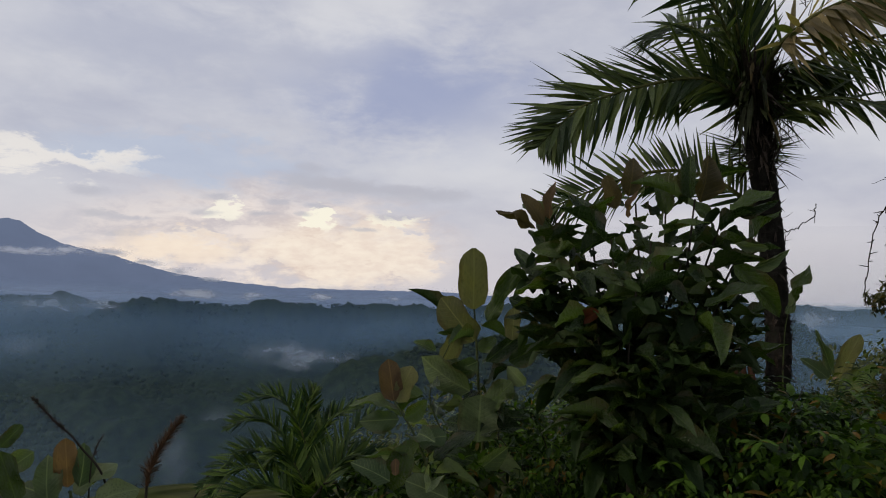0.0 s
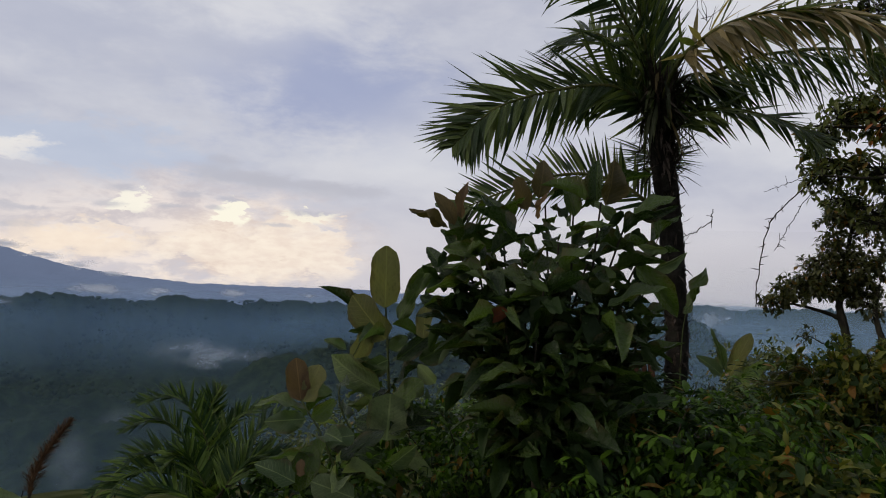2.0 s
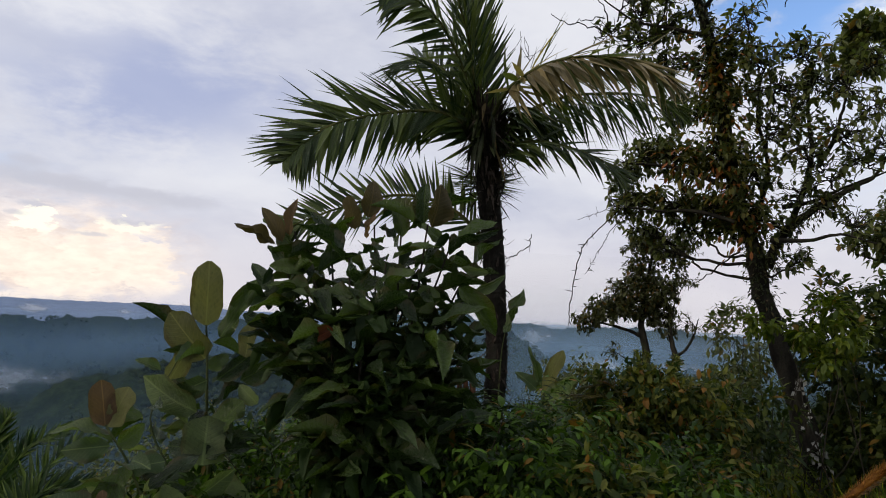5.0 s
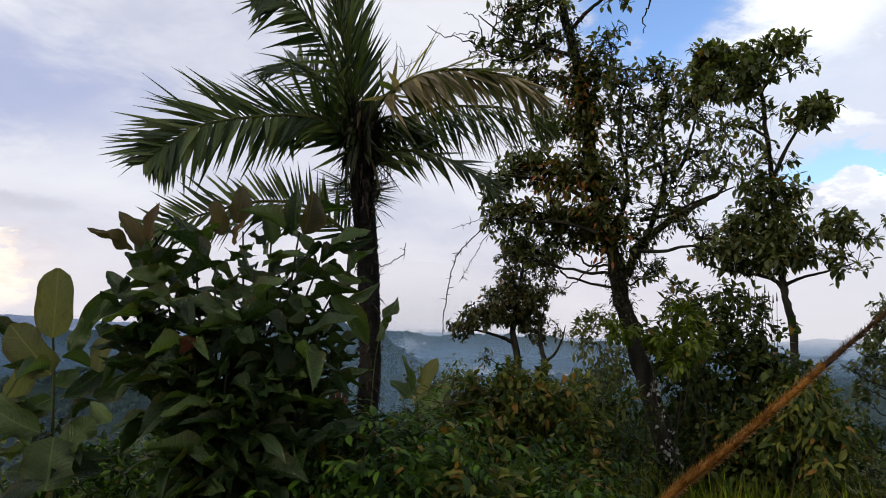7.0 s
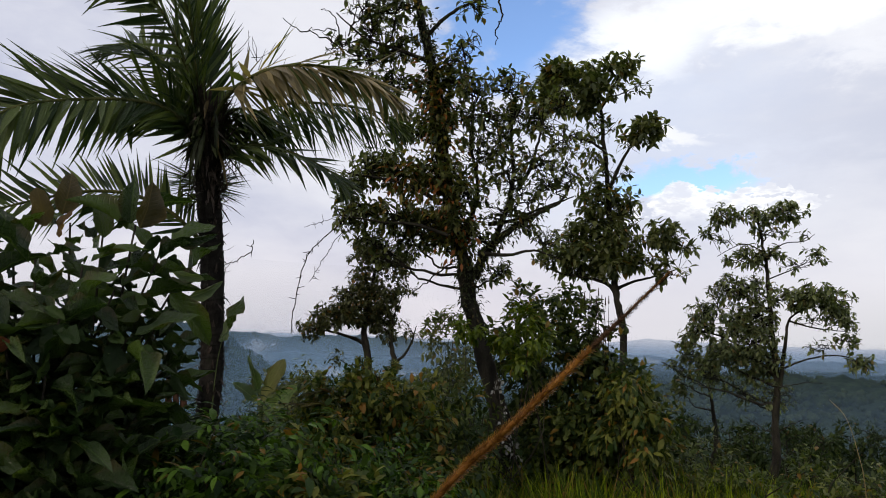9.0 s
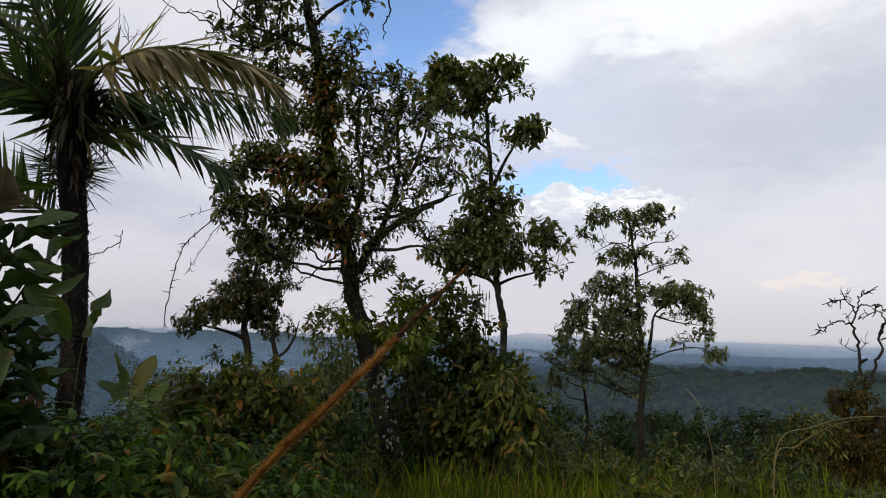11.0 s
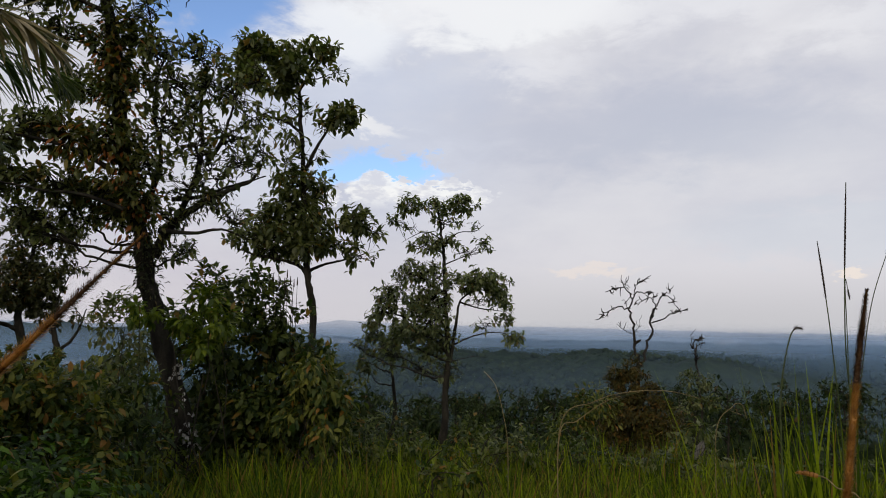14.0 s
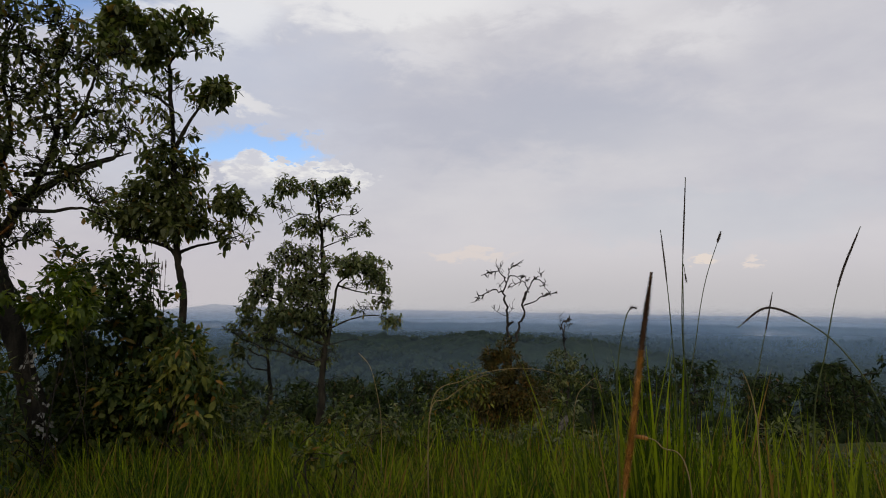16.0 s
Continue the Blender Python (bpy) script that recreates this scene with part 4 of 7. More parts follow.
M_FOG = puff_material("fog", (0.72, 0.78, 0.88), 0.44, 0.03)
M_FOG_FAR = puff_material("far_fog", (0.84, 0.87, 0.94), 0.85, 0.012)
FOG = "pale shred of fog clinging to the wooded slope"
for az, el, d, wide, high in [(-13.0, -4.8, 930, 160, 34), (-10.8, -5.4, 930, 150, 34), (-29.5, -1.5, 1900, 260, 50), (-25.8, -1.4, 1450, 90, 26), (28.0, -1.1, 1700, 130, 90)]:
    wisp(az, el, d, wide, high, M_FOG, FOG)
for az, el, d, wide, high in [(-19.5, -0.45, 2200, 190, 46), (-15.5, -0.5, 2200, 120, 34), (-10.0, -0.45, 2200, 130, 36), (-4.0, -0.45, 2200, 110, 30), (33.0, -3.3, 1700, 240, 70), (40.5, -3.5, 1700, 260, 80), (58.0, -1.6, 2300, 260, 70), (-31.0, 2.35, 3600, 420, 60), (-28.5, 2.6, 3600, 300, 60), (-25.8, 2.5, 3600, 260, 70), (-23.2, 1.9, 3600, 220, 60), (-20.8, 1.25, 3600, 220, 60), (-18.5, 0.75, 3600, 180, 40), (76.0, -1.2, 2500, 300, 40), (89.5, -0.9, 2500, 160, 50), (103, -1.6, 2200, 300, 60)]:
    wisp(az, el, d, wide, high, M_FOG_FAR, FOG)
M_FOG_THIN = puff_material("thin_fog", (0.62, 0.70, 0.80), 0.22, 0.03)
for az, el, d, wide, high in [(-17.6, -10.5, 520, 40, 30), (-20.5, -12.5, 420, 36, 36), (-31.0, -4.5, 1100, 120, 60)]:
    wisp(az, el, d, wide, high, M_FOG_THIN, FOG)


# ---- far woods ----
def far_woods():
    """Rounded tree tops over the valleys, all in one mesh."""
    rng = np.random.RandomState(11)
    t = (1 + 5 ** 0.5) / 2
    ico = np.array([(-1, t, 0), (1, t, 0), (-1, -t, 0), (1, -t, 0), (0, -1, t), (0, 1, t), (0, -1, -t), (0, 1, -t), (t, 0, -1), (t, 0, 1), (-t, 0, -1), (-t, 0, 1)]) / 1.902
    tri = [(0, 11, 5), (0, 5, 1), (0, 1, 7), (0, 7, 10), (0, 10, 11), (1, 5, 9), (5, 11, 4), (11, 10, 2), (10, 7, 6), (7, 1, 8), (3, 9, 4), (3, 4, 2), (3, 2, 6), (3, 6, 8), (3, 8, 9), (4, 9, 5), (2, 4, 11), (6, 2, 10), (8, 6, 7), (9, 8, 1)]
    pts, cut, faces = [tuple(p) for p in ico], {}, []

    def half(a, b):
        key = (min(a, b), max(a, b))
        if key not in cut:
            m = (np.array(pts[a]) + np.array(pts[b])) / 2
            pts.append(tuple(m / np.linalg.norm(m)))
            cut[key] = len(pts) - 1
        return cut[key]

    for a, b, c in tri:
        x, y, z = half(a, b), half(b, c), half(c, a)
        faces += [(a, x, z), (b, y, x), (c, z, y), (x, y, z)]
    for name, ball, faces, n, r0, r1, sizes in (("near_woods", np.array(pts), np.array(faces), 3600, 110, 560, (1.3, 3.0)), ("far_woods", ico, np.array(tri), 24000, 480, 2400, (2.2, 4.4))):
        az = rng.uniform(-46, 116, n)
        r = np.exp(rng.uniform(math.log(r0), math.log(r1), n))
        z = height(az, r)
        size = rng.uniform(*sizes, n) * (1 + 0.4 * rng.rand(n) ** 4) * np.where(az > 48, np.where(r < 1000, 0.7, 1.0), 0.75)
        o = np.stack([r * np.sin(np.radians(az)), r * np.cos(np.radians(az)), z + size * (rng.uniform(0.0, 0.9, n) if r1 < 1000 else rng.uniform(-0.75, 0.05, n) + np.where(az > 48, 0.6 + 0.9 * rng.rand(n) ** 3, 0.0)) + (1.5 if r1 < 1000 else 0.0)], 1)
        jig = 1 + rng.normal(0, 0.2, (n, len(ball), 1))
        v = o[:, None] + ball[None] * jig * (size[:, None, None] * np.array([1, 1, 0.95]))
        f = faces[None] + (np.arange(n) * len(ball))[:, None, None]
        ob = mesh_object(name, v.reshape(-1, 3), f.reshape(-1, 3), M_FAR)
        tagged(ob, "dark evergreen tree tops over valleys and ridges", "forest", kind="stuff")


def far_material():
    m, n = material("far_canopy")
    at_ = n.add("ShaderNodeNewGeometry")
    d = n.noise(at_.outputs["Position"], 0.45, 5.0, 0.7)
    col = n.mix(at_.outputs["Random Per Island"], (0.013, 0.023, 0.009), (0.034, 0.048, 0.019))
    col = n.mix(n.math("MULTIPLY", n.step(d, 0.4, 0.65), 0.6), col, (0.010, 0.017, 0.008))
    bump = n.add("ShaderNodeBump", None, Strength=1.0, Distance=1.5, Height=d).outputs[0]
    sh = n.add("ShaderNodeBsdfPrincipled", None, Base_Color=col, Roughness=0.95, Normal=bump)
    sh.inputs["Specular IOR Level"].default_value = 0.03
    finish(n, sh.outputs[0])
    return m


M_FAR = far_material()
far_woods()

# ---- the sugar palm ----
def build_palm():
    rng = random.Random(21)
    line = [on_ground(24.7, 6.2, 0.1)] + [at(*p) for p in [(25.64, -5.89, 6.21), (25.61, -0.51, 6.212), (25.08, 6.37, 6.213), (24.38, 11.87, 6.213), (24.35, 14.61, 6.214), (24.14, 17.08, 6.214)]]
    root = line[0]
    top = thing("palm_tree", "sugar palm with ringed dark trunk and drooping feather fronds", "palm tree", root)
    pts = smooth_line(line, 12)
    g = Geo(root)
    n0 = len(pts)
    g.tube(pts, 0.086, 0.105, 14, 0.05, rng)
    trunk = g.into("trunk", M_PALMBARK, top)
    # rings of old leaf scars
    for i in range(2, n0 - 16):
        p, q = pts[i], pts[i + 1]
        c = p.lerp(q, rng.random())
        r = 0.087 + 0.015 * i / n0
        u = (q - p).normalized()
        g = Geo(root)
        g.tube([c - u * 0.012, c + u * 0.004, c + u * 0.016], r + 0.008, r + 0.002, 14, 0.04, rng)
        g.into("leaf_scar", M_PALMBARK, trunk)
    # fibrous sheaths of broken leaf stalks under the crown
    rows = []
    for i in range(900):
        t = 1 - (0.4 * rng.random() ** 1.4 if i < 520 else rng.random() * 0.95)
        j = int(t * (n0 - 2))
        c = pts[j]
        a = rng.uniform(0, 6.283)
        o = Vector((math.cos(a), math.sin(a), 0))
        rows.append((c + o * 0.075 - root, o * rng.uniform(0.3, 0.9) + Vector((0, 0, rng.uniform(-0.5, 1.4))), o, rng.uniform(0.10, 0.34) * (1 if i < 520 else 0.45), 0.024))
    ob = leaf_cloud("sheath_fibre", SPRIG, rows, M_EARDARK, None, kind="stuff")
    ob.parent = trunk
    head = pts[-1]

    def ctl(s):
        return [at(*p) for p in s]

    # spine, leaflets a side, leaflet length, droop, lift, turn of the blade, splay
    west = [
        ([(23.4, 14.6, 6.2), (21.3, 16.7, 6.1), (18.5, 17.1, 6.0), (15.0, 16.6, 5.8), (11.5, 15.6, 5.6), (9.3, 14.0, 5.5), (7.6, 12.3, 5.4)], 112, 0.44, M_PALM, 0.16, 0.10, 0.55, 0.8),
        ([(23.5, 14.8, 6.3), (22.1, 18.4, 6.5), (20.0, 20.6, 6.7), (17.8, 21.1, 6.9), (15.9, 20.3, 7.0)], 64, 0.40, M_PALM, 0.35, 0.1, 0.4, 0.7),
        ([(24.0, 7.3, 6.3), (21.7, 9.2, 6.3), (18.8, 10.2, 6.4), (15.6, 10.0, 6.5), (12.3, 8.9, 6.6), (9.5, 7.7, 6.7), (8.1, 6.9, 6.7)], 66, 0.37, M_PALM, -0.05, 0.10, 0.62, 0.8)] + [
        ([(23.3, 15.2, 6.2), (22.6, 18.8, 6.2), (21.2, 22.2, 6.1), (19.4, 24.5, 6.0), (17.2, 25.7, 5.9), (15.0, 25.4, 5.8)], 70, 0.44, M_PALM, 0.30, 0.12, 0.5, 0.75),
        ([(23.5, 15.5, 6.2), (22.9, 20.6, 6.3), (21.7, 24.9, 6.3), (20.0, 28.5, 6.3)], 52, 0.48, M_PALM, -0.2, 0.1, 0.4, 0.50)]
    east = [
        ([(23.7, 15.5, 6.2), (23.5, 19.8, 6.4), (22.8, 23.9, 6.7), (22.3, 27.0, 7.0)], 44, 0.46, M_PALM, -0.3, 0.1, 0.4, 0.5),
        ([(24.1, 14.9, 6.2), (25.3, 18.1, 6.0), (27.5, 20.2, 5.9), (30.4, 21.3, 5.8), (34.0, 21.4, 5.8), (37.4, 20.6, 5.7), (40.1, 18.7, 5.7)], 100, 0.40, M_DRYPALM, 0.85, 0.25, 0.35, 0.6),
        ([(24.9, 13.2, 6.2), (26.6, 14.6, 6.2), (28.8, 14.9, 6.2), (31.6, 14.3, 6.2), (34.3, 13.1, 6.2), (35.7, 11.7, 6.2)], 58, 0.31, M_PALM, 0.35, 0.05, 0.4, 0.75),
        ([(24.6, 14.5, 6.3), (26.9, 16.9, 6.5), (30.4, 18.4, 6.7), (34.1, 18.6, 6.9), (37.7, 18.2, 7.1), (40.3, 16.9, 7.3)], 72, 0.50, M_PALM, 0.95, 0.1, 0.2, 0.55)]
    throat = [
        ([(24.4, 10.9, 6.3), (23.9, 11.6, 6.7), (24.0, 11.1, 7.2), (24.3, 10.3, 7.6)], 40, 0.42, M_PALM, 0.1, 0.2, 0.0, 0.9),
        ([(23.5, 14.4, 6.2), (21.4, 17.0, 6.2), (19.2, 17.1, 6.4), (17.3, 15.3, 6.6)], 44, 0.38, M_PALM, 0.5, 0.1, 0.2, 0.7),
        ([(24.0, 14.6, 6.2), (25.5, 17.2, 6.3), (28.0, 17.5, 6.4), (30.1, 15.7, 6.5)], 40, 0.34, M_PALM, 0.9, 0.0, 0.1, 0.5)]
    for k, (pts_, n, ln, mat, droop, lift, face, splay) in enumerate(west + east + throat):
        frond(top, root, ctl(pts_), n, ln, mat, rng, {0: 0.036, 2: 0.029, 6: 0.044}.get(k, 0.033), droop, lift, 0.022, start=0.22 if k == 6 else 0.04, tip=0.36, splay=splay, face=face, jit=0.38 if k == 6 else 0.26, single=M_DRY_ONE if k == 6 else M_PALM_ONE if k < 9 else None)
    # short hanging remains of dead leaves round the throat
    rows = []
    for i in range(70):
        a = rng.uniform(0, 6.283)
        o = Vector((math.cos(a), math.sin(a), 0))
        rows.append((head + o * 0.10 + Vector((0, 0, rng.uniform(-0.35, 0.25))) - root, o * rng.uniform(0.15, 0.6) + Vector((0, 0, -rng.uniform(0.3, 1))), o, rng.uniform(0.2, 0.5), 0.035))
    ob = leaf_cloud("dead_skirt", SPRIG, rows, M_MOSS, None, kind="stuff")
    ob.parent = trunk
    g = Geo(root)
    for a, b in zip([(23.42, -5.93, 6.006), (22.86, -5.5, 6.005), (23.95, -5.7, 6.007)], [(23.06, -2.39, 6.006), (22.55, -2.85, 6.005), (23.55, -3.05, 6.007)]):
        g.tube(smooth_line([at(*a), at(*b)], 3), 0.030, 0.008, 5)
    g.into("dry_sheath", M_RUSTY, top, "dry reddish leaf sheath at the foot")
    # dead thread-like stalks above the dry frond
    g = Geo(root)
    for k in range(14):
        a = at(rng.uniform(25, 30), rng.uniform(20.5, 22), 5.9)
        b = a + Vector((rng.gauss(0.05, 0.08), 0, rng.uniform(0.08, 0.22)))
        g.tube([a, (a + b) / 2 + rand_dir(rng) * 0.02, b], 0.003, 0.0015, 3)
    g.into("dead_fibre", M_TWIG, top)


build_palm()


# ---- the large-leaved shrub before the palm ----
def build_shrub():
    rng = random.Random(4)
    root = on_ground(15.5, 4.7, 0.05)
    top = thing("broadleaf_shrub", "tall shrub with large dark glossy leaves and brownish young tips", "shrub", root)
    fork = at(15.4, -9, 4.7)
    ends = [(8.92, 6.77, 4.884), (11.74, 7.44, 4.889), (15.38, 7.7, 4.796), (17.67, 6.96, 4.599), (19.85, 7.99, 4.604), (21.91, 6.73, 4.807), (23.15, 4.02, 4.908), (22.43, 1.26, 4.706), (8.17, 4.15, 4.681), (7.61, 1.55, 4.58), (7.61, -0.98, 4.579), (10.71, 3, 4.486), (13.52, 4.92, 4.391), (16.56, 4.64, 4.397), (18.85, 2.95, 4.4), (15.55, 1.03, 4.193), (12.29, -0.4, 4.187), (19.97, -0.62, 4.301), (23.06, -2.34, 4.706), (10.78, -3.02, 4.384), (15, -3.37, 4.191), (18.49, -4.63, 4.197), (13.48, -5.96, 4.287), (16.58, -7.63, 4.092), (21.15, -6.33, 4.401), (9.69, -5.14, 4.581)]
    ends += [(21.8, -3.4, 4.9), (22.6, -5.6, 4.9), (19.2, -7.6, 4.4), (20.8, -9.4, 4.3), (12.0, -9.0, 4.3), (15.2, -10.4, 4.2), (17.8, -11.5, 4.2), (13.2, -12.4, 4.3)]
    g = Geo(root)
    g.tube(smooth_line([root, at(15.2, -13, 4.72), fork], 5), 0.035, 0.026, 7, 0.08, rng)
    g.into("trunk", M_TWIG, top)
    inner = []
    for az, el, d in ends:
        e = at(az, el, d)
        f0 = fork.lerp(root, rng.uniform(-0.1, 0.5))
        mid = f0.lerp(e, 0.55) + Vector((0, 0, -0.06)) + rand_dir(rng) * 0.06
        line = smooth_line([f0, mid, e], 6)
        g = Geo(root)
        g.tube(line, 0.013, 0.006, 5)
        g.into("branch", M_TWIG, top)
        n = 9 if el > 4 else 13
        for k in range(n):
            t = 1 - 0.55 * (k / n) ** 1.2
            i = min(int(t * (len(line) - 1)), len(line) - 2)
            p = line[i].lerp(line[i + 1], t * (len(line) - 1) - i)
            a = k * 2.4 + rng.uniform(-0.5, 0.5)
            up = rng.uniform(-0.3, 0.65) if k > 1 else rng.uniform(0.3, 1.2)
            dr = Vector((math.cos(a), math.sin(a), up)).normalized()
            ln = rng.uniform(0.20, 0.38)
            foot = p + dr * 0.05
            big_leaf(top, foot + dr * ln, foot, ln * rng.uniform(0.30, 0.43), M_SHRUB, rng, shape=rng.choice([0, 0, 1, 2, 5, 7, 8]))
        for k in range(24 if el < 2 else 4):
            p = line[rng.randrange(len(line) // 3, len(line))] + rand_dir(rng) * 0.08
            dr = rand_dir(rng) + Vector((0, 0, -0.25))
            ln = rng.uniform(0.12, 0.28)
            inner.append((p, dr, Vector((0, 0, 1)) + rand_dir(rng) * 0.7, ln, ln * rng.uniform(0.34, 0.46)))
    leaf_cloud("inner_foliage", BIG, inner, M_INNER_SHADED, top, kind="stuff")
    # leaves that stand out against the sky
    for foot, tip, w, mat in [
        (*[(19.52, 8.03, 4.55), (19.42, 11.38, 4.55)], 0.12, M_SHRUB), (*[(20.19, 7.75, 4.5), (21.16, 11.26, 4.5)], 0.17, M_BRONZE),
        (*[(14.82, 8.27, 4.7), (15.49, 11.29, 4.7)], 0.15, M_BRONZE), (*[(8.6, 6.45, 4.75), (8.41, 9.47, 4.75)], 0.085, M_YOUNG),
        (*[(14.83, 6.57, 4.6), (14.72, 8.72, 4.6)], 0.065, M_YOUNG), (*[(7.47, 5.65, 4.9), (4.29, 7.31, 4.9)], 0.10, M_BRONZE), (*[(8.02, 5.89, 4.8), (6.35, 8.63, 4.8)], 0.11, M_BRONZE), (*[(9.4, 4.99, 4.8), (7.08, 7.03, 4.8)], 0.13, M_SHRUB), (*[(13.86, 7.29, 4.7), (13.16, 9.99, 4.7)], 0.13, M_BRONZE), (*[(12.1, 5.93, 4.7), (11.16, 8.43, 4.7)], 0.12, M_SHRUB), (*[(17.76, 6.82, 4.7), (17.1, 9.48, 4.7)], 0.12, M_SHRUB)] + [(*[(10.33, 3.62, 4.6), (7.14, 4.03, 4.6)], 0.12, M_SHRUB), (*[(9.9, 2.24, 4.6), (6.73, 1.24, 4.6)], 0.12, M_SHRUB),
        (*[(22.31, 7.02, 4.7), (25.82, 7.44, 4.7)], 0.08, M_SHRUB), (*[(22.63, 2.89, 4.6), (26.09, -0.75, 4.6)], 0.15, M_SHRUB),
        (*[(17.39, -0.27, 4.4), (15.58, 1.82, 4.4)], 0.17, M_SHRUB), (*[(17.02, -7.91, 4.4), (17.3, -10.84, 4.4)], 0.15, M_SHRUB),
        (*[(17.52, -6.72, 4.3), (20.4, -7.54, 4.3)], 0.12, M_PALE), (*[(16.38, -6.88, 4.3), (14.03, -7.72, 4.3)], 0.13, M_PALE),
        (*[(12.72, -0.96, 4.15), (10.78, -1.93, 4.15)], 0.09, M_REDLEAF), (*[(20.49, 2.87, 4.5), (19.56, 0.67, 4.5)], 0.16, M_SHRUB),
        (*[(23.89, 2.69, 4.6), (26.63, 3.67, 4.6)], 0.08, M_PALE), (*[(25.05, 4.18, 4.6), (22.71, 4.52, 4.6)], 0.07, M_PALE)]:
        big_leaf(top, at(*tip), at(*foot), w, mat, rng, face=(EYE - at(*tip)).normalized() + rand_dir(rng) * 0.75)


build_shrub()


def leafy_plant(name, label, stems, leaves, seed, base, mat_stem, face=1.3, more=0):
    rng = random.Random(seed)
    top = thing(name, label, "plant", base)
    for pts, r in stems:
        g = Geo(base)
        g.tube(smooth_line([base] + [at(*p) for p in pts], 5), r, r * 0.4, 6)
        g.into("stem", mat_stem, top)
    for pts, r in stems if more else ():
        line = smooth_line([base] + [at(*p) for p in pts], 5)
        for k in range(more):
            p = line[rng.randrange(len(line) // 3, len(line) - 3)]
            a = k * 2.4 + rng.random()
            d = Vector((math.cos(a), math.sin(a), rng.uniform(-0.3, 0.7))).normalized()
            ln = rng.uniform(0.22, 0.36)
            big_leaf(top, p + d * (ln + 0.05), p + d * 0.05, ln * rng.uniform(0.34, 0.46), rng.choice([M_SHRUB, M_PALE, M_PALE]), rng)
    for foot, tip, w, mat in leaves:
        still = mat in (M_OLIVE, M_YOUNG)
        turn = rand_dir(rng) * (0.3 if still else rng.uniform(0.25, face))
        big_leaf(top, at(*tip), at(*foot), w, mat, rng, (EYE - at(*tip)).normalized() + turn, 2 if still else None)
    return top


def build_saplings():
    leafy_plant("sapling", "slender sapling with broad upright pale green leaves", [([(3.6, -12.35, 5.3), (3.12, -7.54, 5.3), (2.83, -3.48, 5.3), (2.58, -1.04, 5.3)], 0.016), ([(1.09, -12.44, 5.2), (-0.87, -8.11, 5.2), (0.84, -3.54, 5.2)], 0.010)], [
        (*[(2.54, -1.09, 5.4), (2.5, 3.97, 5.4)], 0.235, M_OLIVE), (*[(0.43, -1.98, 5.5), (-1.8, 1.2, 5.5)], 0.10, M_SHRUB),
        (*[(2.69, -3.66, 5.3), (-0.18, -0.24, 5.3)], 0.24, M_OLIVE), (*[(1.38, -2.97, 5.3), (0.24, -5.38, 5.3)], 0.15, M_OLIVE),
        (*[(3.67, -1.98, 5.3), (6.34, 2.62, 5.3)], 0.14, M_SHRUB), (*[(5.73, -3.47, 5.2), (5.9, -0.81, 5.2)], 0.125, M_OLIVE),
        (*[(3.66, -5.27, 5.2), (6.72, -2.8, 5.2)], 0.14, M_SHRUB), (*[(5.49, -5.21, 5.1), (8.11, -3.84, 5.1)], 0.16, M_SHRUB),
        (*[(2.43, -7.66, 5.1), (-1.96, -5.66, 5.1)], 0.26, M_PALE), (*[(-0.43, -4.58, 5.3), (-2.26, -3.71, 5.3)], 0.08, M_PALE)] + [
        (*[(3.13, -11.59, 5), (3.31, -7.98, 5)], 0.30, M_PALE), (*[(1.17, -15.06, 4.7), (5.87, -12.16, 4.7)], 0.19, M_PALE),
        (*[(3.66, -8.95, 5), (5.89, -6.9, 5)], 0.17, M_SHRUB), (*[(6.9, -7.04, 5.1), (5.41, -5.57, 5.1)], 0.12, M_PALE),
        (*[(3.15, -10.64, 5), (0.56, -9.84, 5)], 0.17, M_SHRUB), (*[(3.34, -11.06, 5), (6.5, -9.84, 5)], 0.18, M_SHRUB),
        (*[(3.5, -13.63, 4.9), (7.03, -13.46, 4.9)], 0.20, M_PALE), (*[(3.31, -13.22, 4.9), (0.17, -12.47, 4.9)], 0.19, M_SHRUB),
        (*[(2.97, -5.3, 5.1), (0.92, -6.27, 5.1)], 0.16, M_PALE), (*[(2.99, -4.39, 5.2), (4.53, -3.42, 5.2)], 0.12, M_SHRUB)], 31, on_ground(3.4, 5.2, 0.05), M_STEM, more=14)
    leafy_plant("sapling", "low sapling with a furled rust-orange leaf bud on top", [([(-0.66, -15.03, 4.3), (-1.92, -11.44, 4.3), (-3.76, -8.53, 4.3)], 0.012)], [
        (*[(-3.75, -8.62, 4.3), (-4.28, -5.31, 4.3)], 0.14, M_YOUNG), (*[(-3.52, -8.7, 4.3), (-2.42, -5.81, 4.3)], 0.15, M_OLIVE),
        (*[(-3.97, -9.15, 4.3), (-6.93, -7.95, 4.3)], 0.11, M_PALE), (*[(-3.86, -14.75, 4.1), (-6.91, -13.08, 4.1)], 0.17, M_PALE),
        (*[(-3.29, -10.02, 4.2), (-6.48, -10.24, 4.2)], 0.14, M_PALE), (*[(-2.5, -12.01, 4.2), (-3.93, -15.41, 4.2)], 0.17, M_SHRUB),
        (*[(0.83, -15.9, 4.1), (-2.59, -14.65, 4.1)], 0.16, M_PALE), (*[(-3.42, -14.32, 4), (-3.47, -13.05, 4)], 0.05, M_YOUNG),
        (*[(-1.68, -11.65, 4.2), (0.59, -11.16, 4.2)], 0.14, M_PALE), (*[(-1.92, -11.48, 4.2), (-2.55, -13.04, 4.2)], 0.12, M_SHRUB),
        (*[(-2.84, -9.93, 4.2), (-0.85, -8.82, 4.2)], 0.13, M_SHRUB)], 32, on_ground(-1.5, 4.3, 0.05), M_STEM, more=9)
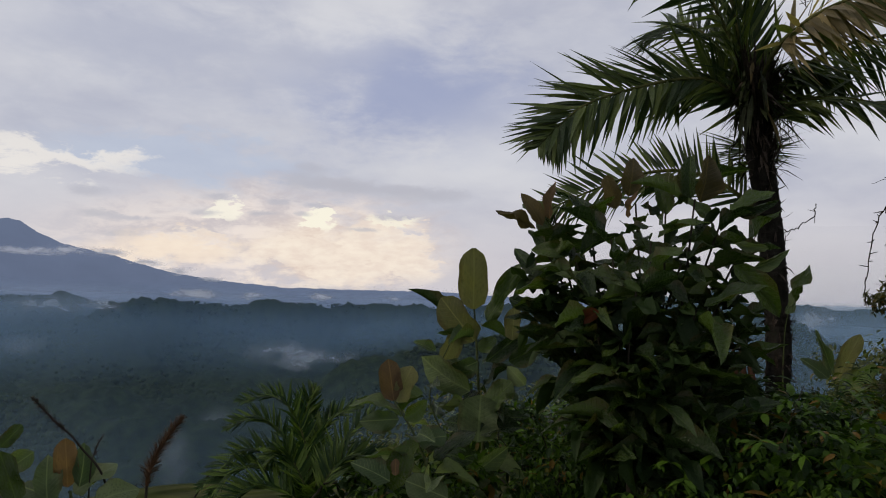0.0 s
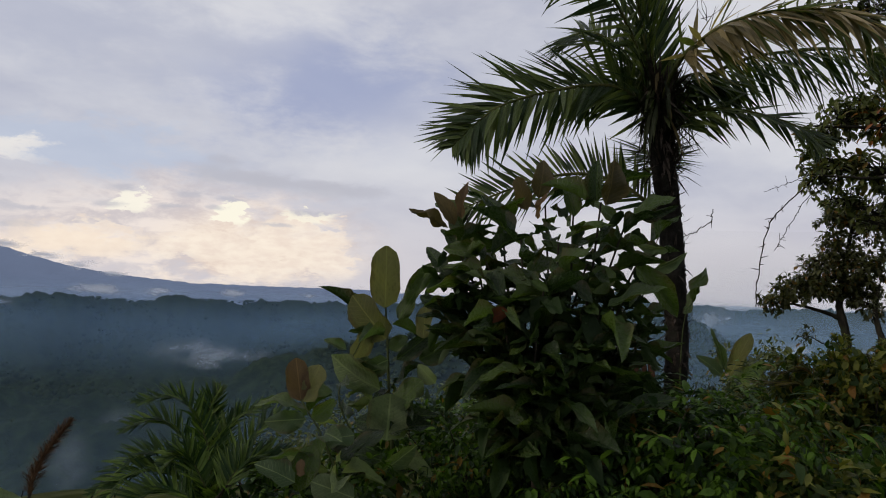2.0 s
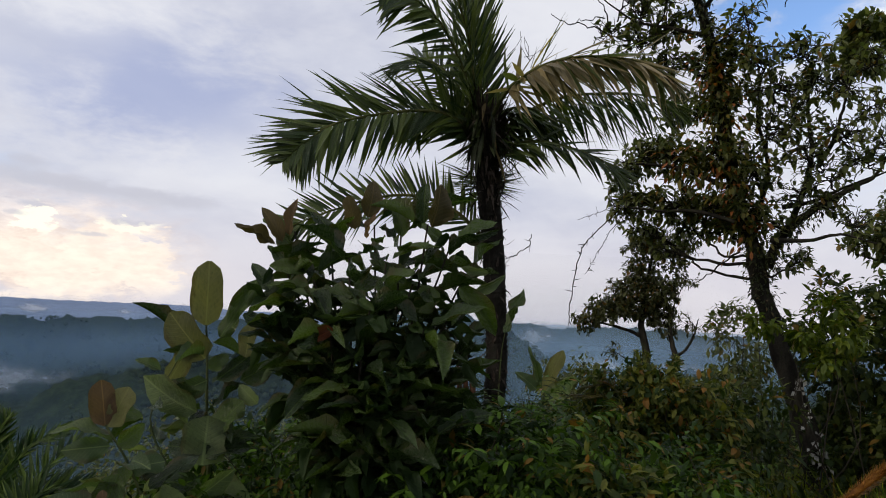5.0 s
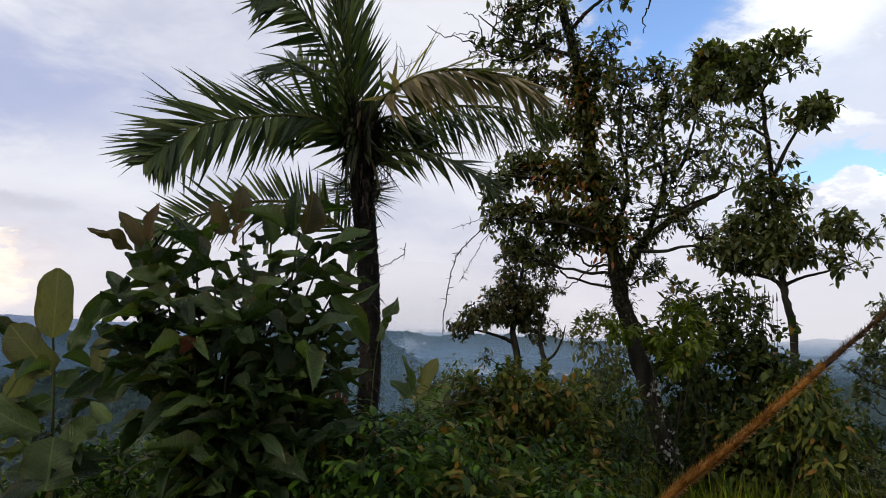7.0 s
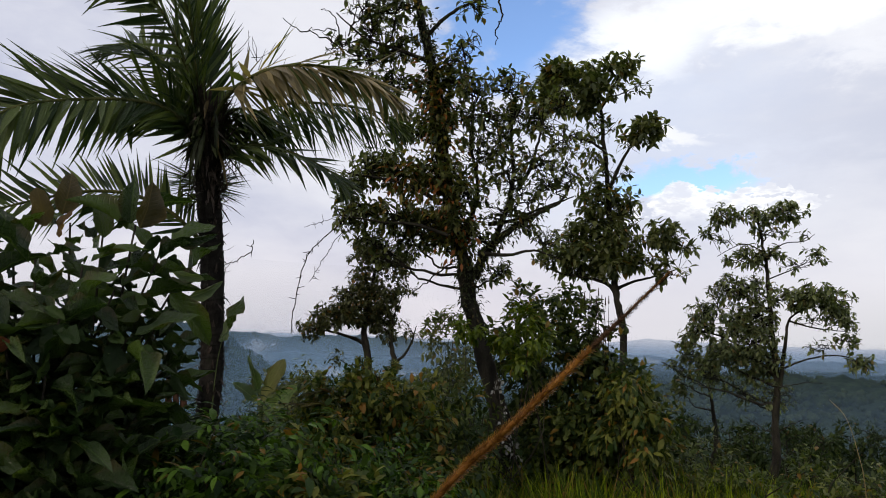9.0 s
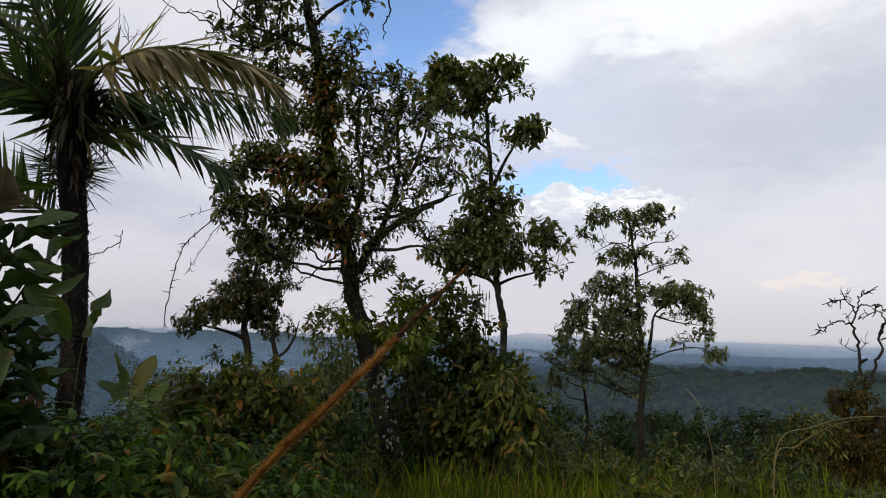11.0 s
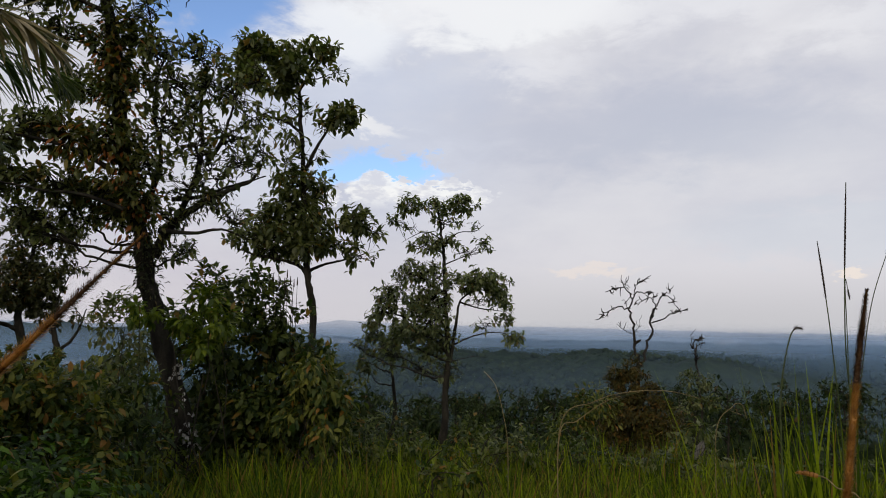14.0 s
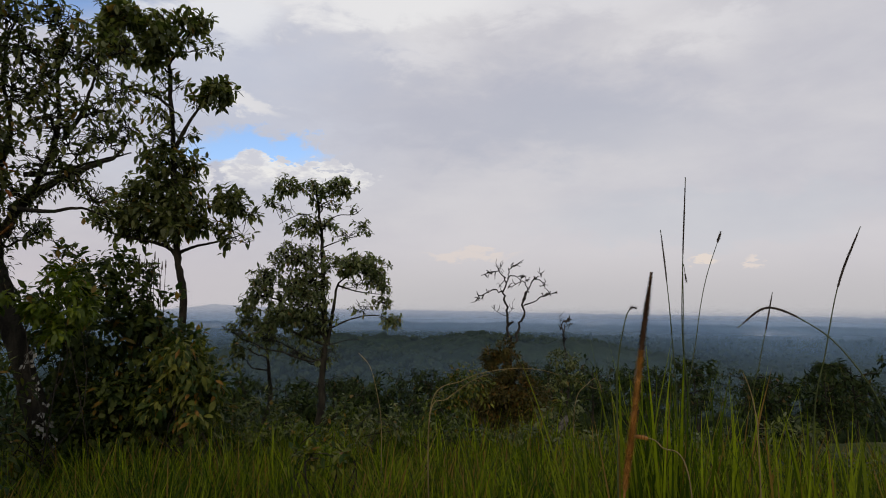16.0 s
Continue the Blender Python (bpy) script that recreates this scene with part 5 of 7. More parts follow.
    leafy_plant("sapling", "low broad-leaved seedling with a pinkish furled leaf", [([(-27.26, -15.59, 3.6), (-27.44, -14.46, 3.6)], 0.012)], [
        (*[(-27.53, -14.16, 3.6), (-27.87, -10.87, 3.6)], 0.10, M_YOUNG), (*[(-27.15, -14.57, 3.6), (-24.46, -12.73, 3.6)], 0.14, M_PALE),
        (*[(-28.74, -15.07, 3.6), (-29.14, -11.92, 3.6)], 0.13, M_PALE), (*[(-29.78, -11.64, 3.6), (-31.72, -12.86, 3.6)], 0.10, M_PALE),
        (*[(-26.81, -14.22, 3.6), (-26.25, -11.28, 3.6)], 0.10, M_PALE), (*[(-30.6, -14.86, 3.6), (-31.81, -11.46, 3.6)], 0.10, M_SHRUB),
        (*[(-25.64, -15.38, 3.5), (-23.08, -14.07, 3.5)], 0.15, M_PALE), (*[(-31.83, -11.17, 3.5), (-30.58, -9.77, 3.5)], 0.06, M_SHRUB),
        (*[(-28.18, -15.13, 3.6), (-30.35, -13.44, 3.6)], 0.14, M_PALE)], 33, on_ground(-27, 3.6, 0.05), M_STEM)
    leafy_plant("wild_banana", "young wild plantain with erect pale leaves beside the palm", [([(29.39, -6.28, 7.8), (29.32, -5.1, 7.8)], 0.03)], [
        (*[(29.46, -5.17, 7.8), (30.87, -1.91, 7.8)], 0.16, M_OLIVE), (*[(29.26, -5.03, 7.8), (28.21, -1.65, 7.8)], 0.09, M_PALE),
        (*[(28.97, -5.21, 7.8), (27.26, -3.65, 7.8)], 0.20, M_PALE), (*[(29.53, -5.87, 7.8), (32.13, -4.09, 7.8)], 0.22, M_PALE)], 34, on_ground(29.3, 7.8, 0.1), M_STEM)
    leafy_plant("climbing_leaf_plant", "climber with one wavy green leaf beside the palm trunk", [([(25.96, -6.58, 6.1), (26.09, -2.49, 6.1), (26.32, -0.66, 6.1)], 0.008)], [
        (*[(26.24, -0.66, 6), (28.1, 2.77, 6)], 0.19, M_SHRUB), (*[(26.54, -0.2, 6), (26.92, 1.68, 6)], 0.12, M_PALE)], 35, on_ground(26.0, 6.0, 0.05), M_STEM)


build_saplings()


# ---- young palms at the rim of the slope ----
def build_young_palm(name, label, root, fronds, seed, n=22, ln=0.24):
    rng = random.Random(seed)
    top = thing(name, label, "palm", root)
    for pts in fronds:
        frond(top, root, [root + Vector((0, 0, 0.1))] + [at(*p) for p in pts], n, ln, M_YPALM, rng, 0.019, -0.05, 0.35, 0.010, face=0.3, splay=0.8, jit=0.16)


build_young_palm("young_palm", "stemless young palm with stubby fresh green leaflets", on_ground(-10.5, 5.0), [
    [(-10.23, -15.05, 5), (-10.96, -11.27, 5), (-12.84, -8.46, 5), (-16.06, -8.73, 5)], [(-10.34, -15.46, 5), (-12.43, -12.94, 5), (-15.46, -12.44, 5), (-18.67, -15.06, 5)], [(-9.9, -15.47, 4.8), (-8.03, -12.14, 4.8), (-5.85, -10.19, 4.8), (-4.03, -10.03, 4.8)],
    [(-9.66, -15.88, 4.6), (-8.41, -13.83, 4.6), (-7.1, -12.99, 4.6), (-5.69, -14.26, 4.6)], [(-10.36, -15.05, 5.3), (-10.76, -10.84, 5.3), (-10.62, -8.9, 5.3), (-10, -7.8, 5.3)], [(-10.97, -16.26, 4.6), (-13.2, -14.98, 4.6), (-15.32, -15.3, 4.6), (-16.53, -16.44, 4.6)]] + [
    [(-10.14, -15.05, 5.2), (-9.84, -11.71, 5.2), (-8.56, -9.99, 5.2), (-6.34, -9.1, 5.2)], [(-9.88, -15.88, 4.7), (-7.53, -13.41, 4.7), (-4.83, -12.98, 4.7), (-2.51, -14.23, 4.7)], [(-10.58, -15.05, 5.4), (-12.5, -11.25, 5.4), (-14.51, -9.95, 5.4), (-16.81, -10.74, 5.4)],
    [(-10.54, -15.86, 4.9), (-13.26, -13.75, 4.9), (-15.83, -13.66, 4.9), (-17.82, -15.58, 4.9)], [(-10.32, -15.87, 4.7), (-11.53, -13.37, 4.7), (-12.45, -12.52, 4.7), (-13.71, -13.32, 4.7)]], 41, 58, 0.15)


# ---- undergrowth ----
def build_undergrowth():
    rng = random.Random(77)
    tops = [(-36, -16.5), (-20, -17), (-12, -15.5), (-4, -12.5), (0, -11.0), (3.4, -9.2), (8, -8.0), (17, -6.2), (20, -4.6), (23, -3.8), (26, -3.4), (29, -3.6), (33, -4.2), (37, -4.8), (40, -6.5), (46, -8.5)]
    front = [(-36, 0), (18, -7.5), (21, -6.6), (27, -5.6), (30, -5.6), (37, -7.2), (46, -9.5)]
    for k in range(56):
        az = -34 + 78 * (k + rng.random()) / 56
        r = rng.choice([4.3, 4.9, 5.4, 6.0, 6.7, 7.4])
        el = float(profile(az, tops)) - (1.5 if r < 5 else 0) + rng.uniform(-1.5, 0.6)
        if r < 6.4:
            el = min(el, float(profile(az, front)) + rng.uniform(-0.8, 0.5))
        z = 1.6 + r * math.tan(radians(el))
        g = height(az, r)
        h = max(0.35, z - g)
        c = on_ground(az, r, 0)
        rad = min(0.75, h * 0.55)
        lumps = [(Vector((c.x, c.y, z - rad * 0.8)), rad, 0.85)]
        low = z - rad * 1.7
        while low > g:
            lumps.append((Vector((c.x + rng.gauss(0, .15), c.y + rng.gauss(0, .15), low)), rad, 0.9))
            low -= rad
        mat = rng.choice([M_BUSH, M_BUSH, M_BUSH, M_BUSH, M_RUST if az > 28 else M_BUSH])
        leaf = rng.choice([0.07, 0.08, 0.10, 0.12])
        comp = 6 if az > 12 and rng.random() < 0.6 else 0
        leaf = 0.075 if comp else leaf
        bush("understorey_bush", "dense dark green leafy bush in the undergrowth", lumps, leaf, mat, 100 + k, int(rad * rad * len(lumps) * 26 / (leaf * leaf * 0.4) * (0.034 if comp else 0.26)) + (30 if comp else 200), pinnate=comp, aspect=0.42, group="undergrowth bushes", base=on_ground(az, r))


build_undergrowth()


# ---- the mossy forked tree ----
def trunk_leaves(pts, n, spread, size, seed):
    rng = random.Random(seed)
    out = []
    line = smooth_line([at(*p) for p in pts], 8)
    for _ in range(n):
        i = rng.randrange(len(line) - 1)
        o = line[i].lerp(line[i + 1], rng.random())
        d = rand_dir(rng)
        out.append((o + d * spread * rng.random(), d + Vector((0, 0, -0.4)), Vector((0, 0, 1)) + rand_dir(rng) * 0.6, size * rng.uniform(0.6, 1.3), size * 0.4))
    return out


def build_main_tree():
    trunk = ([on_ground(48.6, 9.1, 0.1), (48.82, -8.66, 9.148), (47.59, -4.15, 9.148), (46.33, 0.12, 9.148), (45.38, 3.65, 9.147), (44.94, 6.79, 9.148)], 0.128, 0.100)
    stems = [([(45.03, 6.12, 9.148), (43.77, 10.4, 9.146), (42.85, 15.79, 9.146), (41.9, 21.49, 9.145), (40.6, 26.13, 9.143), (40.07, 30.14, 9.142)], 0.090, 0.040),
             ([(45.81, 5.01, 9.149), (46.77, 7.24, 9.151), (48.92, 9.21, 9.154), (51.04, 10.47, 9.158), (52.9, 11.48, 9.161), (53.95, 13.54, 9.163)], 0.066, 0.007),
             ([(46.54, 6.57, 9.35), (48.07, 9.9, 9.353), (48.86, 13.38, 9.355), (48.63, 17.07, 9.355), (49.01, 20.22, 9.356)], 0.045, 0.012),
             ([(44.8, 7.69, 9.248), (45.9, 12.16, 9.25), (45.23, 16.59, 9.25), (45.92, 20.43, 9.251)], 0.035, 0.010)]
    boughs = [([(46.1, 7.1, 8.9), (48.6, 7.0, 9.0), (50.7, 7.4, 9.0), (52.9, 6.7, 9.0)], 0.032, 0.008), ([(46.9, 9.5, 9.2), (48.8, 9.8, 9.3), (51.1, 10.8, 9.3), (53.9, 11.8, 9.3)], 0.032, 0.008), ([(42.6, 11.3, 9.0), (40.1, 12.5, 9.0), (37.2, 13.0, 9.0), (34.6, 13.3, 9.0)], 0.032, 0.008),
              ([(43.6, 8.5, 8.8), (40.9, 9.3, 8.8), (38.3, 9.4, 8.8), (35.6, 9.7, 8.8)], 0.030, 0.008)] + [([(41.4, 24.4, 9.1), (42.7, 25.6, 9.1), (44.6, 26.7, 9.1), (47.4, 27.4, 9.1)], 0.030, 0.012), ([(41.2, 22.5, 9.1), (38.7, 23.2, 9.1), (36.0, 23.9, 9.1), (33.5, 25.5, 9.1)], 0.030, 0.008),
              ([(41.4, 19.4, 9.2), (43.6, 20.8, 9.2), (45.6, 21.2, 9.2), (48.4, 20.8, 9.2)], 0.026, 0.007), ([(49.3, 12.3, 9.2), (50.4, 14.4, 9.2), (51.0, 16.5, 9.2), (51.5, 18.1, 9.2)], 0.028, 0.008)]
    crest = [(38.5, 26.1, 9.1, 0.41, 0.22, 0.8), (36.5, 24.3, 9.1, 0.31, 0.24, 0.7), (38.6, 23.2, 9.1, 0.38, 0.24, 0.8), (36.1, 22.2, 9.1, 0.34, 0.19, 0.6), (44.4, 23.3, 9.1, 0.22, 0.21, 0.5), (42.9, 22.2, 9.1, 0.24, 0.21, 0.7), (43.6, 20.9, 9.1, 0.27, 0.16, 0.7), (33.7, 23.0, 9.1, 0.25, 0.19, 0.25), (45.2, 26.5, 9.1, 0.22, 0.13, 0.6), (38.8, 20.6, 9.1, 0.34, 0.22, 0.8), (35.9, 26.1, 9.1, 0.25, 0.18, 0.4)]
    upper = [(41.7, 19.8, 9.1, 0.34, 0.25, 0.8), (45.5, 20.3, 9.1, 0.31, 0.22, 0.7), (48.7, 20.7, 9.1, 0.34, 0.21, 0.7), (46.4, 18.1, 9.1, 0.38, 0.27, 0.7), (49.3, 18.5, 9.2, 0.30, 0.28, 0.6), (43.1, 17.6, 9.1, 0.37, 0.28, 1.0), (39.8, 17.0, 9.1, 0.37, 0.28, 0.9), (51.2, 17.8, 9.2, 0.30, 0.27, 0.6), (53.1, 19.3, 9.2, 0.27, 0.22, 0.6), (47.8, 16.3, 9.1, 0.33, 0.24, 0.6), (52.9, 16.2, 9.2, 0.27, 0.25, 0.5)]
    heart = [(37.0, 13.7, 9.1, 0.38, 0.24, 1.0), (35.2, 12.3, 9.1, 0.25, 0.21, 0.9), (39.4, 13.4, 9.1, 0.38, 0.30, 1.1), (42.7, 13.5, 9.1, 0.40, 0.30, 1.1), (45.9, 15.3, 9.1, 0.38, 0.25, 0.7), (48.4, 13.6, 9.1, 0.35, 0.25, 0.6), (51.2, 14.5, 9.2, 0.35, 0.24, 0.55), (52.0, 12.5, 9.2, 0.34, 0.21, 0.5), (45.0, 12.0, 9.1, 0.35, 0.25, 0.9), (49.7, 11.8, 9.2, 0.33, 0.22, 0.4), (53.6, 13.6, 9.2, 0.25, 0.21, 0.4)]
    lower = [(36.6, 10.1, 9.1, 0.28, 0.24, 1.1), (39.1, 9.8, 9.1, 0.37, 0.27, 1.1), (41.9, 9.8, 9.1, 0.37, 0.27, 1.1), (35.0, 9.7, 9.1, 0.18, 0.21, 0.8), (37.3, 7.8, 9.1, 0.31, 0.16, 0.8), (48.0, 10.5, 9.1, 0.31, 0.22, 0.5), (44.3, 9.3, 9.1, 0.34, 0.24, 1.0), (43.0, 7.6, 9.1, 0.25, 0.16, 0.9), (46.6, 8.0, 9.1, 0.27, 0.19, 0.6), (49.6, 9.3, 9.2, 0.30, 0.18, 0.4), (40.5, 7.5, 9.1, 0.25, 0.15, 0.8), (47.9, 5.5, 9.1, 0.28, 0.19, 0.7), (51.6, 8.2, 9.2, 0.27, 0.18, 0.35), (38.6, 6.5, 9.1, 0.19, 0.12, 0.5)]
    extra = trunk_leaves([(44.81, 7.25, 9.047), (43.78, 10.4, 9.046), (42.86, 15.79, 9.046), (41.9, 21.49, 9.045)], 1000, 0.48, 0.10, 8)
    moss = trunk_leaves([(45.9, 1.88, 9.098), (45.38, 4.55, 9.098), (44.8, 7.25, 9.097), (43.77, 10.4, 9.096), (42.85, 15.79, 9.096), (41.9, 21.49, 9.095), (40.84, 25.72, 9.093)], 1700, 0.20, 0.07, 18)
    moss += trunk_leaves([(45.82, 5.01, 9.099), (46.77, 7.24, 9.101), (48.92, 9.21, 9.104), (51.04, 10.47, 9.108)], 600, 0.16, 0.06, 19)
    extra += trunk_leaves([(39.12, 12.69, 8.939), (40.96, 13.59, 8.942), (43.24, 12.2, 8.946)], 200, 0.4, 0.12, 9)
    tufted_tree("forked_tree", "old forked tree with mossy dark trunk and sparse small leaves", trunk, stems + boughs, crest + upper + heart + lower, 0.108, M_TREE, M_BARK, 51, aspect=0.46, droop=0.3, twigs=248, whorl=3.7, extra=extra, moss=moss,
                bare=[([(36.6, 22.4, 9.0), (34.7, 22.7, 9.0), (32.7, 23.6, 9.0), (30.6, 24.0, 9.0), (29.1, 24.7, 9.0)], 0.012, 0.005), ([(34.1, 22.8, 9.0), (33.7, 24.5, 9.0), (33.0, 25.5, 9.0), (32.2, 25.7, 9.0)], 0.010, 0.004), ([(47.4, 27.4, 9.1), (47.7, 26.0, 9.1), (47.4, 25.0, 9.1), (47.2, 23.7, 9.1)], 0.014, 0.006),
                      ([(44.0, 6.2, 9.0), (42.0, 4.7, 9.0), (40.4, 3.4, 9.0)], 0.012, 0.004), ([(34.6, 23.9, 9.0), (35.1, 25.6, 9.0), (34.8, 26.8, 9.0)], 0.010, 0.004), ([(33.6, 24.2, 9.0), (31.7, 24.2, 9.0), (30.7, 23.8, 9.0)], 0.008, 0.003)])
    # pale lichen shows on the foot of the trunk
    rng = random.Random(6)
    rows = []
    for k in range(46):
        p = at(*rng.choice([(48.12, -3.54, 8.848), (48.43, -5.52, 8.848), (48.74, -6.48, 8.848), (49.05, -7.58, 8.848), (49.27, -8.45, 8.848), (49.5, -9.22, 8.848)]))
        rows.append((p + rand_dir(rng) * 0.085, rand_dir(rng) + Vector((0, 0, -0.5)), EYE - p + rand_dir(rng) * 0.5, rng.uniform(0.04, 0.09), rng.uniform(0.03, 0.06)))
    ob = leaf_cloud("trunk_lichen", SPRIG, rows, M_FLAKE, None)
    tagged(ob, "pale grey lichen flakes on the mossy trunk", "lichen", kind="stuff")


build_main_tree()


# ---- the slim tree behind it ----
def build_slim_tree():
    trunk = ([on_ground(56.5, 15.0, 0.2), (57.5, -0.5, 15.1), (57.0, 3.5, 15.1), (56.7, 6.2, 15.1), (56.4, 10.3, 15.1), (56.3, 12.5, 15.1), (56.0, 15.7, 15.1), (55.7, 18.7, 15.1), (55.1, 21.0, 15.1)], 0.080, 0.030)
    limbs = [([(56.4, 12.3, 15.1), (57.3, 14.3, 15.1), (58.3, 15.9, 15.1), (59.1, 16.9, 15.1)], 0.045, 0.012), ([(57.0, 3.5, 15.1), (56.5, 4.6, 15.1), (54.9, 5.2, 15.1), (52.9, 5.5, 15.1), (51.4, 6.0, 15.1)], 0.05, 0.012),
             ([(56.9, 4.3, 15.1), (58.1, 4.9, 15.1), (59.9, 5.4, 15.1), (61.7, 6.0, 15.1)], 0.04, 0.010), ([(56.0, 15.4, 15.1), (54.7, 16.2, 15.1), (53.1, 16.5, 15.1), (51.4, 17.0, 15.1)], 0.035, 0.010), ([(55.7, 18.5, 15.1), (56.9, 20.5, 15.1), (57.5, 21.7, 15.1)], 0.03, 0.010)]
    head = [(52.6, 21.5, 15.1, 0.44, 0.24, 1.3), (51.3, 19.7, 15.1, 0.41, 0.32, 1.3), (54.3, 21.1, 15.1, 0.44, 0.27, 1.2), (57.3, 21.8, 15.1, 0.32, 0.22, 1.1), (55.7, 20.1, 15.1, 0.51, 0.27, 1.1), (58.6, 20.1, 15.1, 0.24, 0.12, 0.6), (53.7, 19.1, 15.1, 0.46, 0.22, 1.0), (59.3, 17.0, 15.1, 0.39, 0.29, 1.3), (57.9, 15.7, 15.1, 0.22, 0.19, 0.5), (54.1, 16.0, 15.1, 0.32, 0.19, 0.5), (55.1, 14.9, 15.1, 0.37, 0.19, 0.6)]
    waist = [(55.6, 11.4, 15.1, 0.44, 0.37, 1.0), (54.6, 9.4, 15.1, 0.46, 0.34, 1.0), (57.7, 11.6, 15.1, 0.22, 0.27, 0.6), (56.3, 8.6, 15.1, 0.49, 0.34, 1.1), (53.5, 8.1, 15.1, 0.39, 0.29, 0.8), (58.0, 9.4, 15.1, 0.24, 0.24, 0.5), (56.2, 13.7, 15.1, 0.29, 0.34, 0.45), (55.0, 12.6, 15.1, 0.34, 0.29, 0.5), (57.0, 10.6, 15.1, 0.34, 0.29, 0.8), (57.2, 13.3, 15.1, 0.19, 0.22, 0.35), (55.1, 17.3, 15.1, 0.32, 0.22, 0.5), (56.5, 17.0, 15.1, 0.24, 0.24, 0.4)]
    skirt = [(54.4, 7.0, 15.1, 0.68, 0.27, 1.2), (52.2, 7.0, 15.1, 0.44, 0.24, 0.9), (57.6, 7.5, 15.1, 0.44, 0.32, 1.0), (60.8, 8.5, 15.1, 0.39, 0.27, 1.4), (59.4, 6.5, 15.1, 0.54, 0.22, 0.7), (56.7, 6.2, 15.1, 0.56, 0.27, 1.2), (61.3, 5.5, 15.1, 0.32, 0.15, 0.7), (53.9, 5.7, 15.1, 0.49, 0.15, 0.9), (62.1, 7.5, 15.1, 0.17, 0.17, 0.6)]
    tufted_tree("slim_tree", "tall slim tree with separate tufts of dark foliage", trunk, limbs, head + waist + skirt, 0.19, M_TREE, M_BARK, 61, aspect=0.44, droop=0.25, twigs=100, whorl=5.8)


build_slim_tree()


# ---- the small twin-stemmed tree on the slope ----
def build_small_tree():
    trunk = ([on_ground(36.2, 20.0, 0.3), (36.8, -4.1, 20.0), (37.0, -1.9, 20.0), (36.6, -0.0, 20.0), (36.7, 1.8, 20.0), (37.1, 4.3, 20.0), (37.4, 6.7, 20.0)], 0.15, 0.03)
    limbs = [([(38.9, -4.5, 20.0), (39.1, -2.0, 20.0), (38.7, 0.0, 20.0), (39.0, 1.9, 20.0)], 0.11, 0.03), ([(38.9, -2.2, 20.0), (39.9, -1.4, 20.0), (40.5, -0.2, 20.0), (40.8, 1.0, 20.0)], 0.05, 0.012), ([(36.7, -0.6, 20.0), (35.5, -0.1, 20.0), (33.9, 0.3, 20.0), (32.5, 0.4, 20.0)], 0.06, 0.015)]
    clumps = [(34.3, 1.6, 20.0, 0.75, 0.42, 1.3), (32.4, 0.5, 20.0, 0.39, 0.32, 1.2), (36.5, 4.3, 20.0, 0.68, 0.55, 1.2), (36.0, 1.8, 20.0, 0.71, 0.49, 1.3), (38.0, 3.1, 20.0, 0.62, 0.52, 1.2), (38.8, 6.0, 20.0, 0.65, 0.52, 1.1), (36.8, 7.0, 20.0, 0.68, 0.45, 1.2), (39.8, 4.1, 20.0, 0.49, 0.32, 0.6), (40.4, 0.6, 20.0, 0.32, 0.36, 0.5), (34.4, -1.8, 20.0, 0.26, 0.26, 0.5), (38.4, 0.5, 20.0, 0.45, 0.42, 1.0), (35.1, 3.1, 20.0, 0.45, 0.39, 0.9), (40.1, 6.8, 20.0, 0.39, 0.36, 0.7), (37.7, 1.4, 20.0, 0.49, 0.39, 1.2)]
    tufted_tree("twin_stemmed_tree", "small twin-stemmed tree with layered dark crown on the slope", trunk, limbs, clumps, 0.16, M_TWIN, M_BARK, 71, aspect=0.5, droop=0.3, twigs=105, whorl=6.5, shapes=SPRIG)


build_small_tree()


